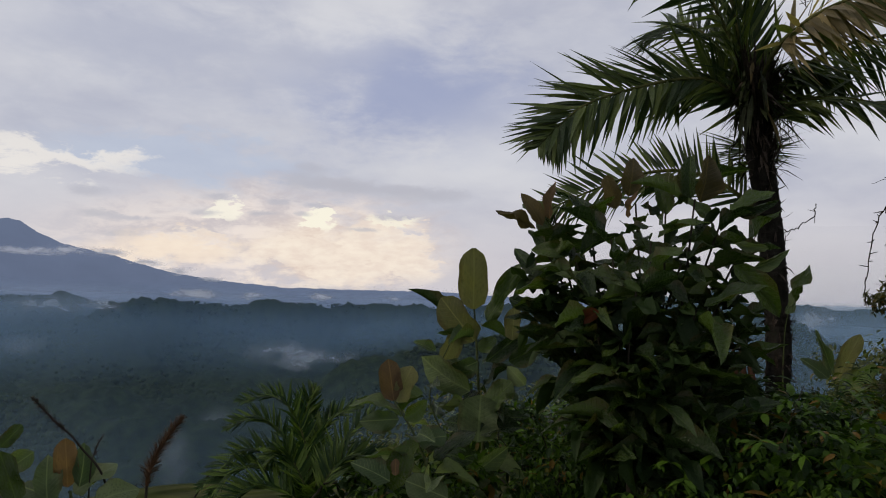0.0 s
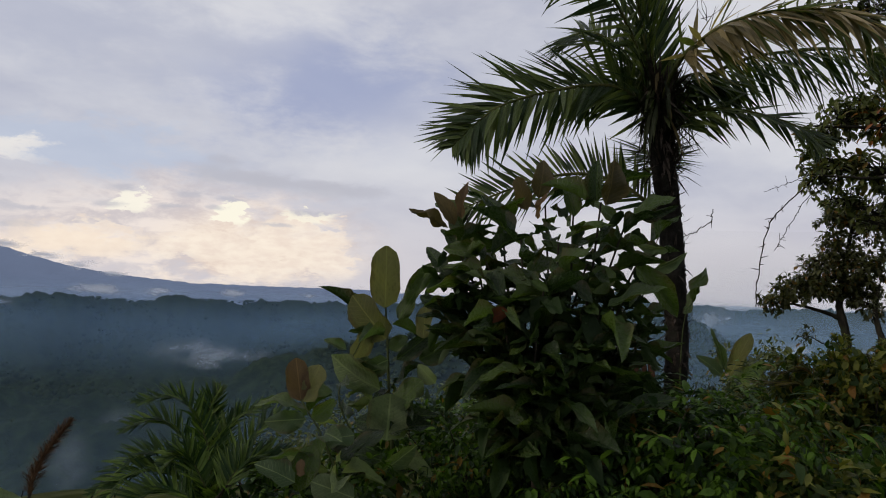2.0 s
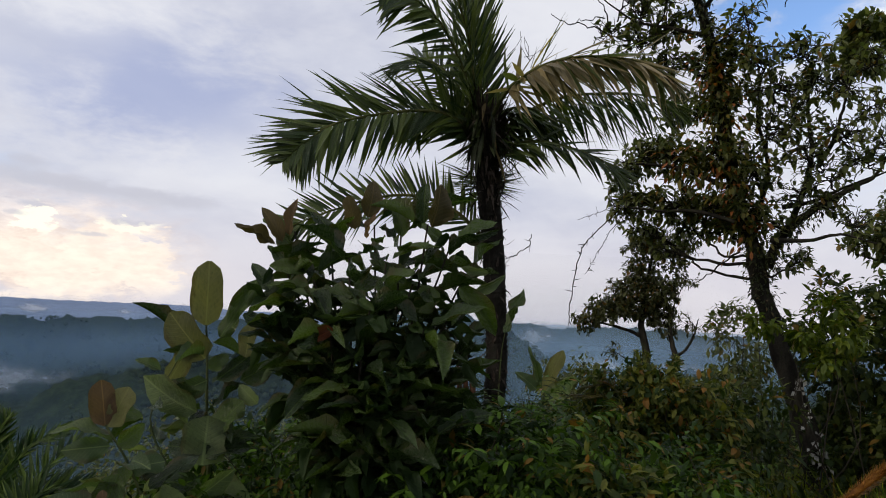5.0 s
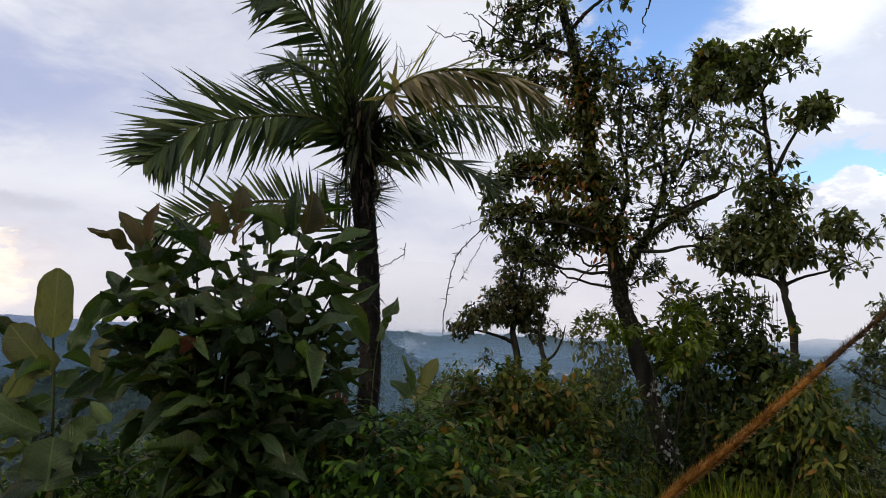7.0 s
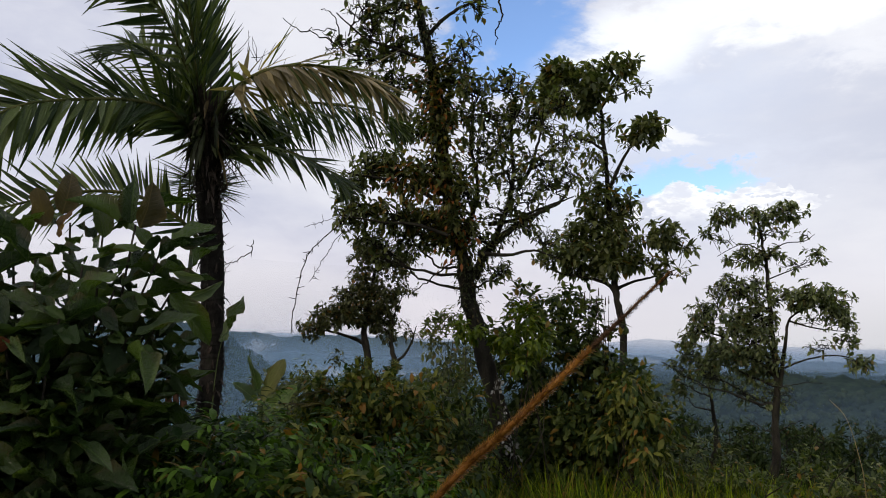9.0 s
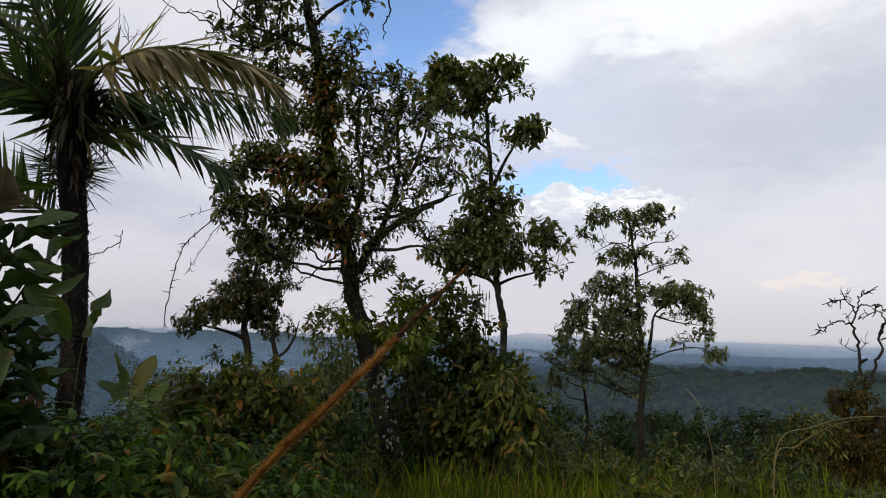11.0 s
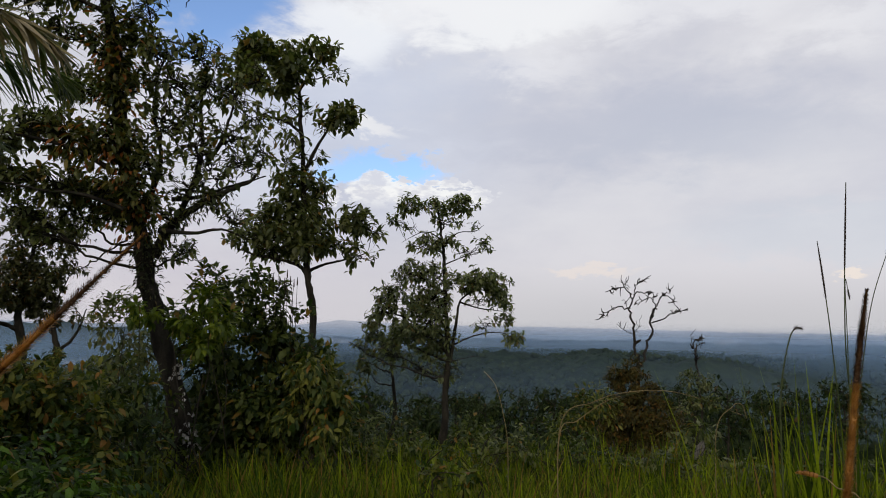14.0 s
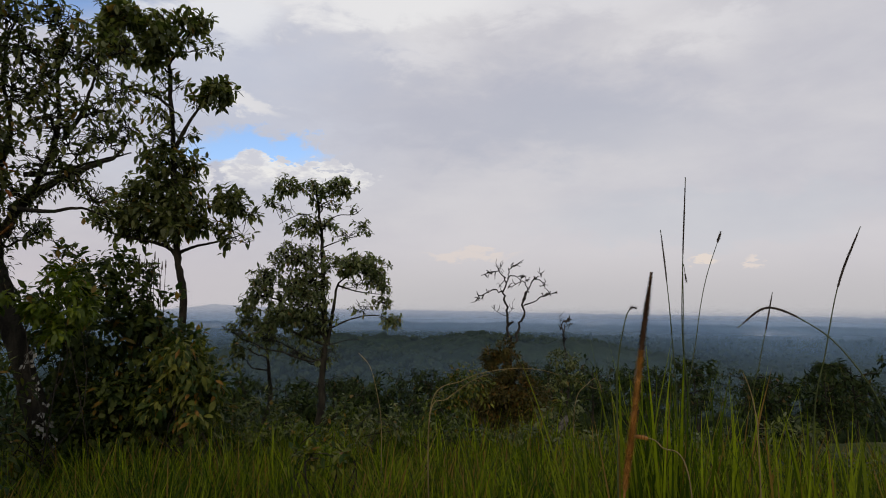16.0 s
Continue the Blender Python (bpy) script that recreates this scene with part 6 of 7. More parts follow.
# ---- the layered tree over the drop ----
def build_east_tree():
    trunk = ([on_ground(67.4, 15.0, 0.2), (68.2, -8.0, 15.1), (68.2, -5.3, 15.1), (68.4, -2.7, 15.1), (68.2, 1.0, 15.1), (68.0, 4.7, 15.1), (67.8, 7.2, 15.1), (67.4, 9.6, 15.1)], 0.085, 0.020)
    limbs = [([(68.6, -2.7, 15.1), (68.9, -0.4, 15.1), (69.1, 1.0, 15.1), (69.4, 2.3, 15.1), (71.0, 3.3, 15.1)], 0.045, 0.012), ([(68.7, -1.4, 15.1), (70.5, -0.6, 15.1), (72.4, -0.3, 15.1), (73.8, -0.7, 15.1)], 0.022, 0.006), ([(68.2, -1.8, 15.1), (66.4, -0.2, 15.1), (64.8, 0.8, 15.1), (62.9, 1.3, 15.1)], 0.035, 0.010),
             ([(67.9, 6.5, 15.1), (69.0, 7.7, 15.1), (70.5, 7.9, 15.1), (71.2, 8.4, 15.1)], 0.015, 0.005), ([(67.9, 5.1, 15.1), (69.6, 5.8, 15.1), (71.3, 6.3, 15.1)], 0.015, 0.005), ([(67.8, 7.2, 15.1), (66.3, 7.8, 15.1), (64.5, 6.9, 15.1)], 0.015, 0.005), ([(69.3, 2.1, 15.1), (71.0, 1.6, 15.1), (73.0, 1.4, 15.1)], 0.022, 0.006)]
    head = [(67.1, 9.8, 15.1, 0.51, 0.19, 0.8), (65.0, 10.0, 15.1, 0.27, 0.19, 0.9), (69.3, 10.1, 15.1, 0.34, 0.24, 0.9), (63.9, 8.7, 15.1, 0.15, 0.10, 0.8), (64.9, 8.1, 15.1, 0.19, 0.09, 0.5), (70.7, 8.3, 15.1, 0.15, 0.09, 0.3), (68.1, 8.7, 15.1, 0.41, 0.15, 0.5)]
    neck = [(66.7, 6.7, 15.1, 0.49, 0.24, 0.8), (68.2, 6.9, 15.1, 0.29, 0.17, 0.7), (70.0, 6.2, 15.1, 0.34, 0.15, 0.4), (71.2, 7.0, 15.1, 0.12, 0.10, 0.8), (65.3, 4.6, 15.1, 0.37, 0.32, 0.8), (67.2, 4.4, 15.1, 0.46, 0.29, 0.7), (64.7, 3.7, 15.1, 0.22, 0.15, 0.5)]
    wings = [(71.0, 3.8, 15.1, 0.76, 0.24, 1.0), (72.5, 2.5, 15.1, 0.32, 0.32, 0.9), (73.6, -0.7, 15.1, 0.21, 0.15, 0.9), (73.1, 0.8, 15.1, 0.24, 0.19, 0.6), (70.8, 2.2, 15.1, 0.37, 0.15, 0.35), (71.5, 0.3, 15.1, 0.41, 0.17, 0.25), (63.6, 2.6, 15.1, 0.39, 0.24, 0.8), (63.1, 1.3, 15.1, 0.44, 0.27, 0.8), (65.9, 2.1, 15.1, 0.58, 0.34, 0.9), (62.3, -0.6, 15.1, 0.32, 0.16, 0.8), (67.3, 2.4, 15.1, 0.44, 0.41, 0.8), (69.4, 3.7, 15.1, 0.41, 0.19, 0.9)]
    skirt = [(65.0, -0.4, 15.1, 0.58, 0.32, 1.0), (67.0, -1.2, 15.1, 0.56, 0.37, 0.9), (61.4, -1.6, 15.1, 0.27, 0.16, 0.6), (68.5, -3.3, 15.1, 0.44, 0.32, 0.5), (67.3, 0.7, 15.1, 0.51, 0.39, 0.8), (64.2, -2.3, 15.1, 0.44, 0.29, 0.6), (66.2, -3.4, 15.1, 0.44, 0.27, 0.4), (68.3, -0.8, 15.1, 0.37, 0.29, 0.6)]
    tufted_tree("layered_tree", "slender tree with open layered crown at the rim", trunk, limbs, head + neck + wings + skirt, 0.125, M_GREYTREE, M_BARK, 84, aspect=0.42, droop=0.55, twigs=178, whorl=6.4,
                bare=[([(68.2, -6.2, 15.1), (67.2, -5.6, 15.1), (66.1, -4.9, 15.1)], 0.014, 0.005), ([(68.3, -6.0, 15.1), (69.2, -5.3, 15.1), (70.2, -4.9, 15.1)], 0.012, 0.004), ([(68.6, -2.7, 15.1), (70.1, -2.3, 15.1), (71.6, -2.3, 15.1)], 0.012, 0.004)])
    trunk = ([on_ground(63.0, 17.0, 0.2), (64.1, -7.4, 17.1), (64.0, -5.0, 17.1), (63.8, -3.4, 17.1), (63.6, -2.1, 17.1)], 0.06, 0.02)
    tufted_tree("slope_tree", "thin young tree with drooping leaves on the slope", trunk, [], [(63.2, -1.9, 17.1, 0.33, 0.28, 0.9), (61.8, -2.8, 17.1, 0.30, 0.22, 0.8), (61.4, -3.6, 17.1, 0.22, 0.17, 0.6), (64.1, -0.9, 17.1, 0.30, 0.25, 0.8), (62.4, 0.2, 17.1, 0.28, 0.14, 1.0)], 0.15, M_TREE, M_BARK, 82, droop=0.7, twigs=80)


build_east_tree()


# ---- the dead tree and the snag ----
def bare_tree(name, label, limbs, mat, seed, base):
    rng = random.Random(seed)
    top = thing(name, label, "dead tree", base)
    for k, (pts, r0, r1, n) in enumerate(limbs):
        line = smooth_line(([base] if k == 0 else []) + [at(*p) for p in pts], 4)
        line = [line[0]] + [p + rand_dir(rng) * 0.05 for p in line[1:]]
        g = Geo(base)
        g.tube(line, r0 * 0.66, r1 * 0.7, 6, 0.22, rng)
        for _ in range(n):
            i = rng.randrange(len(line) // 2, len(line) - 1)
            p, d = line[i], (line[i + 1] - line[i]).normalized()
            e = (d * 0.7 + rand_dir(rng) * 0.9 + Vector((0, 0, 0.3))).normalized()
            ln = rng.uniform(0.10, 0.32)
            q = p + e * ln * 0.55
            g.tube([p, q, q + (e + rand_dir(rng) * 0.7).normalized() * ln * 0.45], r1 * 1.3, r1 * 0.6, 4)
        g.into("trunk" if k == 0 else "limb", mat, top)
    return top


DEAD_STEMS = [
    ([(83.3, -2.8, 20.2), (83.1, -1.7, 20.2), (83.0, -0.2, 20.2), (82.8, 1.1, 20.2), (82.6, 1.7, 20.2)], 0.070, 0.036, 1), ([(83.5, -2.8, 20.2), (83.8, -1.5, 20.2), (84.2, -0.2, 20.2), (84.3, 1.2, 20.2), (84.6, 1.8, 20.2)], 0.064, 0.034, 2),
    ([(82.6, 1.7, 20.2), (81.8, 1.8, 20.2), (81.2, 1.6, 20.2), (80.7, 1.1, 20.2), (80.4, 1.0, 20.2)], 0.034, 0.013, 7), ([(82.6, 1.7, 20.2), (82.9, 2.5, 20.2), (82.6, 3.0, 20.2), (82.1, 3.3, 20.2), (81.4, 3.1, 20.2), (81.1, 3.0, 20.2)], 0.034, 0.013, 9),
    ([(82.9, 2.5, 20.2), (83.1, 3.0, 20.2), (83.0, 3.5, 20.2), (83.4, 3.7, 20.2), (83.8, 4.0, 20.2)], 0.030, 0.012, 6)]
DEAD_BOUGHS = [
    ([(83.1, 2.9, 20.2), (83.7, 3.0, 20.2), (84.3, 2.9, 20.2), (84.7, 2.7, 20.2)], 0.028, 0.012, 8), ([(84.6, 1.8, 20.2), (84.5, 2.3, 20.2), (84.1, 2.5, 20.2), (83.5, 2.1, 20.2), (83.0, 2.1, 20.2)], 0.026, 0.012, 6),
    ([(84.6, 1.9, 20.2), (84.8, 2.4, 20.2), (85.3, 2.7, 20.2), (85.8, 2.4, 20.2), (86.1, 2.3, 20.2)], 0.028, 0.012, 7), ([(85.1, 2.7, 20.2), (85.1, 3.0, 20.2), (85.5, 2.9, 20.2), (85.8, 3.2, 20.2)], 0.020, 0.010, 6)] + [
    ([(84.3, 0.6, 20.2), (85.1, 0.9, 20.2), (85.8, 1.3, 20.2), (86.5, 1.6, 20.2), (87.0, 1.8, 20.2)], 0.030, 0.013, 9), ([(83.0, -0.2, 20.2), (82.4, 0.0, 20.2), (82.0, 0.2, 20.2), (81.7, 0.6, 20.2)], 0.014, 0.008, 3),
    ([(83.0, -0.2, 20.2), (83.3, 0.4, 20.2), (83.7, 1.2, 20.2)], 0.012, 0.007, 2), ([(82.6, 1.8, 20.2), (82.4, 2.1, 20.2), (82.1, 2.4, 20.2)], 0.016, 0.010, 2), ([(82.6, 3.2, 20.2), (82.3, 3.7, 20.2), (82.5, 3.9, 20.2)], 0.016, 0.009, 4)]
bare_tree("dead_tree", "leafless dead tree with two gnarled trunks", DEAD_STEMS + DEAD_BOUGHS, M_DEAD, 91, on_ground(82.7, 20.0, 0.2))
bare_tree("dead_snag", "thin broken snag with stubby side twigs", [
    ([(87.8, -6.4, 22.2), (87.6, -4.3, 22.2), (87.5, -2.9, 22.2), (87.4, -1.6, 22.2), (87.4, -0.8, 22.2), (87.7, -0.4, 22.2)], 0.055, 0.020, 12), ([(87.4, -1.6, 22.2), (87.1, -0.9, 22.2), (87.2, -0.2, 22.2)], 0.018, 0.008, 3),
    ([(87.4, -1.3, 22.2), (87.8, -1.0, 22.2), (88.1, -0.8, 22.2)], 0.016, 0.008, 3)], M_DEAD, 92, on_ground(86.7, 22.0, 0.2))


# ---- bushes about the trees ----
def bush_at(name, label, spots, leaf, mat, seed, n, **kw):
    lumps = [(at(a, e, d), r, 0.95) for a, e, d, r in spots]
    a, e, d, r = spots[0]
    return bush(name, label, lumps, leaf, mat, seed, n, base=on_ground(a, d), **kw)


def rings(t_spots, r):
    return [(a, e, d, r) for a, e, d in t_spots]


bush_at("leafy_bush", "tall yellow-green bush tangled round the mossy trunk", rings([(51.61, -6.4, 9.854), (48.82, -0.66, 9.852), (50.04, -3.6, 9.852), (50.63, -5.65, 9.852), (49.6, -8.2, 9.85), (51.2, -8.87, 9.852), (49.18, -10.25, 9.848)], 0.5) + rings([(51.69, -2.23, 9.255), (54.07, -1.29, 9.259), (55.93, -3.64, 9.261), (57.38, -4.74, 9.263), (53.6, -6.64, 9.256), (56.58, -7.55, 9.26), (58.43, -5.82, 9.264), (58.02, -8.17, 9.262), (55.08, -8.87, 9.258), (52.02, -8.79, 9.253), (50.42, -10.13, 9.25), (59.74, -8.73, 9.264)], 0.58)
        + rings([(51.34, 2.01, 9.256), (54.13, 1.65, 9.26), (56.37, -0.37, 9.263), (58.52, -2.67, 9.265)], 0.42) + rings([(49.91, 3.28, 9.455), (52.76, 3.54, 9.459), (48.01, 0.62, 9.451)], 0.28), 0.105, M_LEAFY, 201, 13000, aspect=0.54, droop=0.35)
bush_at("lime_bush", "bright yellow-green sprays in front of the trunk", rings([(48.29, 0.2, 8.351), (49.76, 1.98, 8.354), (50.98, 0.29, 8.355), (49.73, -1.47, 8.353), (45.31, 0.77, 8.346)], 0.22), 0.10, M_LIME, 202, 1000, droop=0.4)
bush_at("lime_bush", "yellowing leafy sprays on the outer flank of the bush", rings([(58.89, -4.21, 8.265), (59.9, -5.68, 8.266), (57.84, -3.1, 8.264), (59.49, -7.61, 8.264), (57.39, -6.68, 8.262)], 0.33), 0.11, M_RUST, 203, 1100, droop=0.6)
bush_at("rusty_bush", "rounded bush with rust-tinted and green leaves", rings([(36.96, -8.99, 6.928), (33.8, -8.71, 6.923), (39.63, -8.85, 6.933), (42.26, -9.12, 6.937), (35.54, -6.02, 6.927), (38.67, -5.45, 6.933), (41.35, -6.18, 6.937), (37.01, -11.1, 6.928), (41.42, -11.25, 6.935)], 0.42) + rings([(36.38, -3.78, 6.93), (39.55, -4.09, 6.935), (33.69, -4.77, 6.925)], 0.22), 0.088, M_RUST, 204, 6800, droop=0.5, aspect=0.46)
bush_at("leafy_bush", "low mixed bush before the mossy trunk", rings([(44.74, -8.54, 7.842), (43.86, -5.21, 7.842), (46.44, -10.46, 7.844), (43.05, -10.73, 7.838), (45.58, -5.96, 7.844)], 0.42), 0.10, M_LEAFY, 205, 1800, droop=0.4)
bush_at("leafy_bush", "dim leafy bush behind the mossy trunk", rings([(43.19, -3.54, 11.542), (41.9, -5.35, 11.539), (44.49, -1.73, 11.544), (43.17, -0, 11.543)], 0.55), 0.11, M_TREE, 206, 1800, droop=0.4)
bush_at("slope_bush", "dim green bush on the slope", rings([(31.92, -4.46, 13.022), (34.2, -4.82, 13.026), (30.12, -5.41, 13.018), (41.83, -4.05, 13.039)], 0.6), 0.12, M_TREE, 207, 2000, droop=0.4)
bush_at("brown_bush", "rusty brown withering bush under the dead tree", rings([(83.0, -9.1, 19.2), (81.3, -8.0, 19.2), (84.7, -7.8, 19.2), (82.8, -6.7, 19.2)], 0.70) + rings([(82.0, -5.6, 19.2), (83.9, -5.8, 19.2), (81.3, -6.5, 19.2), (85.1, -6.7, 19.2)], 0.56) + rings([(82.0, -4.1, 19.2), (83.3, -3.9, 19.2), (84.1, -4.7, 19.2), (81.6, -3.5, 19.2), (82.8, -2.9, 19.2)], 0.36), 0.10, M_BROWN, 208, 16000, droop=0.4)
bush_at("brown_bush", "brownish tangle round the foot of the twin-stemmed tree", rings([(37.2, -3.3, 19.0), (39.0, -3.6, 19.0), (35.8, -4.1, 19.0), (38.2, -4.7, 19.0)], 0.36) + rings([(36.7, -2.1, 19.0), (39.1, -2.3, 19.0)], 0.22), 0.11, M_RUST, 216, 2600, droop=0.4)
bush_at("yellow_bush", "thin yellowing bush at the rim of the grass", rings([(79.01, -7.24, 14.139), (79.46, -5.35, 14.141), (77.77, -7.72, 14.136), (80.26, -5.93, 14.143)], 0.45), 0.11, M_RUST, 209, 1200, droop=0.4)
bush_at("leafy_bush", "grey-green shrub at the grass edge", rings([(63.87, -7.83, 13.096), (65.23, -8.65, 13.1), (62.53, -8.72, 13.092)], 0.4), 0.11, M_TREE, 210, 500, droop=0.3)
for k, (az, el, d) in enumerate([(0.5, -10.6, 11), (3.5, -9.8, 13), (6.0, -9.2, 12), (8.5, -8.6, 15), (11.0, -8.2, 13), (13.5, -7.8, 16), (-2.5, -11.6, 12), (5.0, -11.5, 10), (10.0, -10.5, 10), (1.5, -12.5, 9.5), (-5.5, -12.8, 12)]):
    bush_at("slope_bush", "dim grey-green bush on the misty slope", [(az, el, d, 0.75), (az - 1.5, el - 3, d, 0.8), (az + 1.5, el - 3, d, 0.8), (az, el - 6.5, d, 0.9)], 0.10, M_TREE, 230 + k, 1500, droop=0.4, group="slope bushes")
bush_at("weed", "small leafy weed among the meadow grass", rings([(69.66, -10.83, 5.723), (70.52, -9.13, 5.727), (68.36, -11.28, 5.719), (71.42, -11.16, 5.728)], 0.12), 0.075, M_RUST, 214, 260, droop=0.2, category="weed")
bush_at("weed", "low leafy weed at the edge of the grass", rings([(65.47, -8.98, 8.612), (64.59, -9.85, 8.609), (66.81, -9.38, 8.616)], 0.16), 0.08, M_LEAFY, 215, 260, droop=0.2, category="weed")
bush_at("snag_bush", "sparse grey-green shrub round the snag", rings([(86.91, -3.58, 21.66), (88, -3.72, 21.662), (87.4, -5.14, 21.66), (86.65, -5.59, 21.658), (88.28, -5.48, 21.662)], 0.32), 0.13, M_TREE, 213, 800, droop=0.2)
bush_at("grass_edge_bush", "low pale leafy shrub standing in the grass", rings([(69.11, -11.39, 7.603), (67.34, -11.83, 7.597), (70.89, -12.19, 7.607)], 0.22), 0.10, M_LIME, 211, 220, droop=0.2)
bush_at("slope_bush", "dark shrub with grey withered leaves at the rim", rings([(86.58, -8.24, 12.085), (87.92, -7.33, 12.09), (85.69, -9.57, 12.082), (88.35, -9.46, 12.091)], 0.34), 0.12, M_TREE, 212, 420, droop=0.3)


def rim_shrubs():
    """Low mixed growth that breaks the far edge of the grass."""
    rng = random.Random(88)
    for k in range(17):
        az, r = 58 + 54 * (k + rng.random()) / 17, rng.uniform(8.4, 10.2)
        foot = on_ground(az, r)
        rad = rng.uniform(0.20, 0.38)
        lumps = [(foot + Vector((rng.gauss(0, 0.25), rng.gauss(0, 0.25), rad * rng.uniform(0.6, 1.7))), rad * rng.uniform(0.6, 1.0), 0.9) for _ in range(4)]
        mat, words = rng.choice([(M_TREE, "low grey-green shrub at the far edge of the grass"), (M_LEAFY, "low dark leafy shrub at the far edge of the grass")])
        bush("rim_shrub", words, lumps, rng.uniform(0.07, 0.10), mat, 500 + k, 420, droop=0.3, group="shrubs along the rim", base=foot)


rim_shrubs()


# ---- hanging creepers ----
def creeper(name, label, pts, r, seed, thorns):
    rng = random.Random(seed)
    line = smooth_line([at(*p) for p in pts], 8, 0.006, rng)
    top = thing(name, label, "vine", line[0])
    g = Geo(line[0])
    g.tube(line, r, r * 0.7, 4)
    g.into("stem", M_TWIG, top)
    g = Geo(line[0])
    for _ in range(thorns):
        i = rng.randrange(len(line) - 1)
        g.tube([line[i], line[i] + rand_dir(rng) * rng.uniform(0.03, 0.10)], r * 0.8, r * 0.4, 3)
    g.into("thorn_work", M_TWIG, top)["kind"] = "stuff"


creeper("hanging_vine", "thin thorny vine hanging from the tree", [(36.36, 10.39, 9.034), (34.28, 8.73, 9.03), (32.16, 6.36, 9.026), (31.42, 2.85, 9.023), (31.19, 0.08, 9.022)], 0.010, 1, 26)
creeper("hanging_vine", "thin bare vine hanging from the tree", [(36.15, 8.99, 9.033), (34.54, 8.04, 9.03), (33.2, 5.69, 9.027), (32.4, 4.27, 9.026)], 0.006, 2, 14)
creeper("hanging_vine", "thin bare twig reaching out from the tree", [(34.96, 9.9, 9.032), (33.11, 9.17, 9.028), (31.71, 8.66, 9.026)], 0.005, 3, 8)
creeper("curled_tendril", "thin curled tendril beside the palm trunk", [(25.97, 5.25, 6.214), (26.96, 5.76, 6.216), (27.96, 6.39, 6.218), (28.2, 7.42, 6.219)], 0.005, 4, 6)


def dead_fern():
    rng = random.Random(12)
    root = on_ground(32.0, 6.9)
    top = thing("dead_fern", "withered rust-brown fern frond in the undergrowth", "fern", root)
    frond(top, root, [root + Vector((0, 0, 0.1))] + [at(*p) for p in [(35.61, -7.33, 6.627), (34.65, -5.53, 6.626), (33.06, -5.32, 6.623), (31.01, -5.39, 6.62)]], 26, 0.17, M_BROWN, rng, 0.02, 0.2, 0.1, 0.008, start=0.5)
    frond(top, root, [root + Vector((0, 0, 0.1))] + [at(*p) for p in [(35.6, -7.33, 6.727), (35.07, -4.71, 6.727), (34.16, -4.31, 6.726), (32.35, -4.82, 6.722)]], 22, 0.14, M_BROWN, rng, 0.02, 0.2, 0.1, 0.008, start=0.5)


dead_fern()


def weed_stalks():
    rng = random.Random(13)
    for k in range(9):
        a, e, d = [(54.58, 0.4, 9.061), (55.07, 0.42, 9.061), (55.46, 0.43, 9.062), (55.88, 0.45, 9.063), (56.25, 0.46, 9.063), (56.63, 0.47, 9.064), (54.88, 0.41, 9.061), (55.65, 0.44, 9.062), (56.4, 0.46, 9.063)][k]
        tip = at(a + rng.uniform(-0.3, 0.3), e + rng.uniform(2.6, 4.2), d)
        foot = on_ground(a, d)
        top = thing("weed_stalk", "thin upright weed stalk with a small seed head", "weed", foot, "weed stalks")
        g = Geo(foot)
        g.tube(smooth_line([foot, at(a, e, d), tip], 4), 0.006, 0.003, 4)
        g.into("stalk", M_TWIG, top)
        g = Geo(foot)
        g.tube([tip - Vector((0, 0, 0.03)), tip + Vector((0, 0, 0.02)), tip + Vector((0, 0, 0.07))], 0.010, 0.004, 5)
        g.into("seed_head", M_EARDARK, top)


weed_stalks()


# ---- grass ----
def blades(name, spots, label, mat, seed, kind="stuff", bends=(0.06, 0.2, 0.42)):
    rng = random.Random(seed)
    shapes = [leaf_shape(5, 0.0, c, 0.4, cols=1) for c in bends]
    rows = []
    for p, h, w, lean in spots:
        a = rng.uniform(0, 6.283)
        d = Vector((math.cos(a) * lean, math.sin(a) * lean, 1))
        rows.append((p, d, Vector((math.cos(a), math.sin(a), 0.2)) * -1, h, w))
    ob = leaf_cloud(name, shapes, rows, mat, None)
    return tagged(ob, label, "grass", kind=kind)


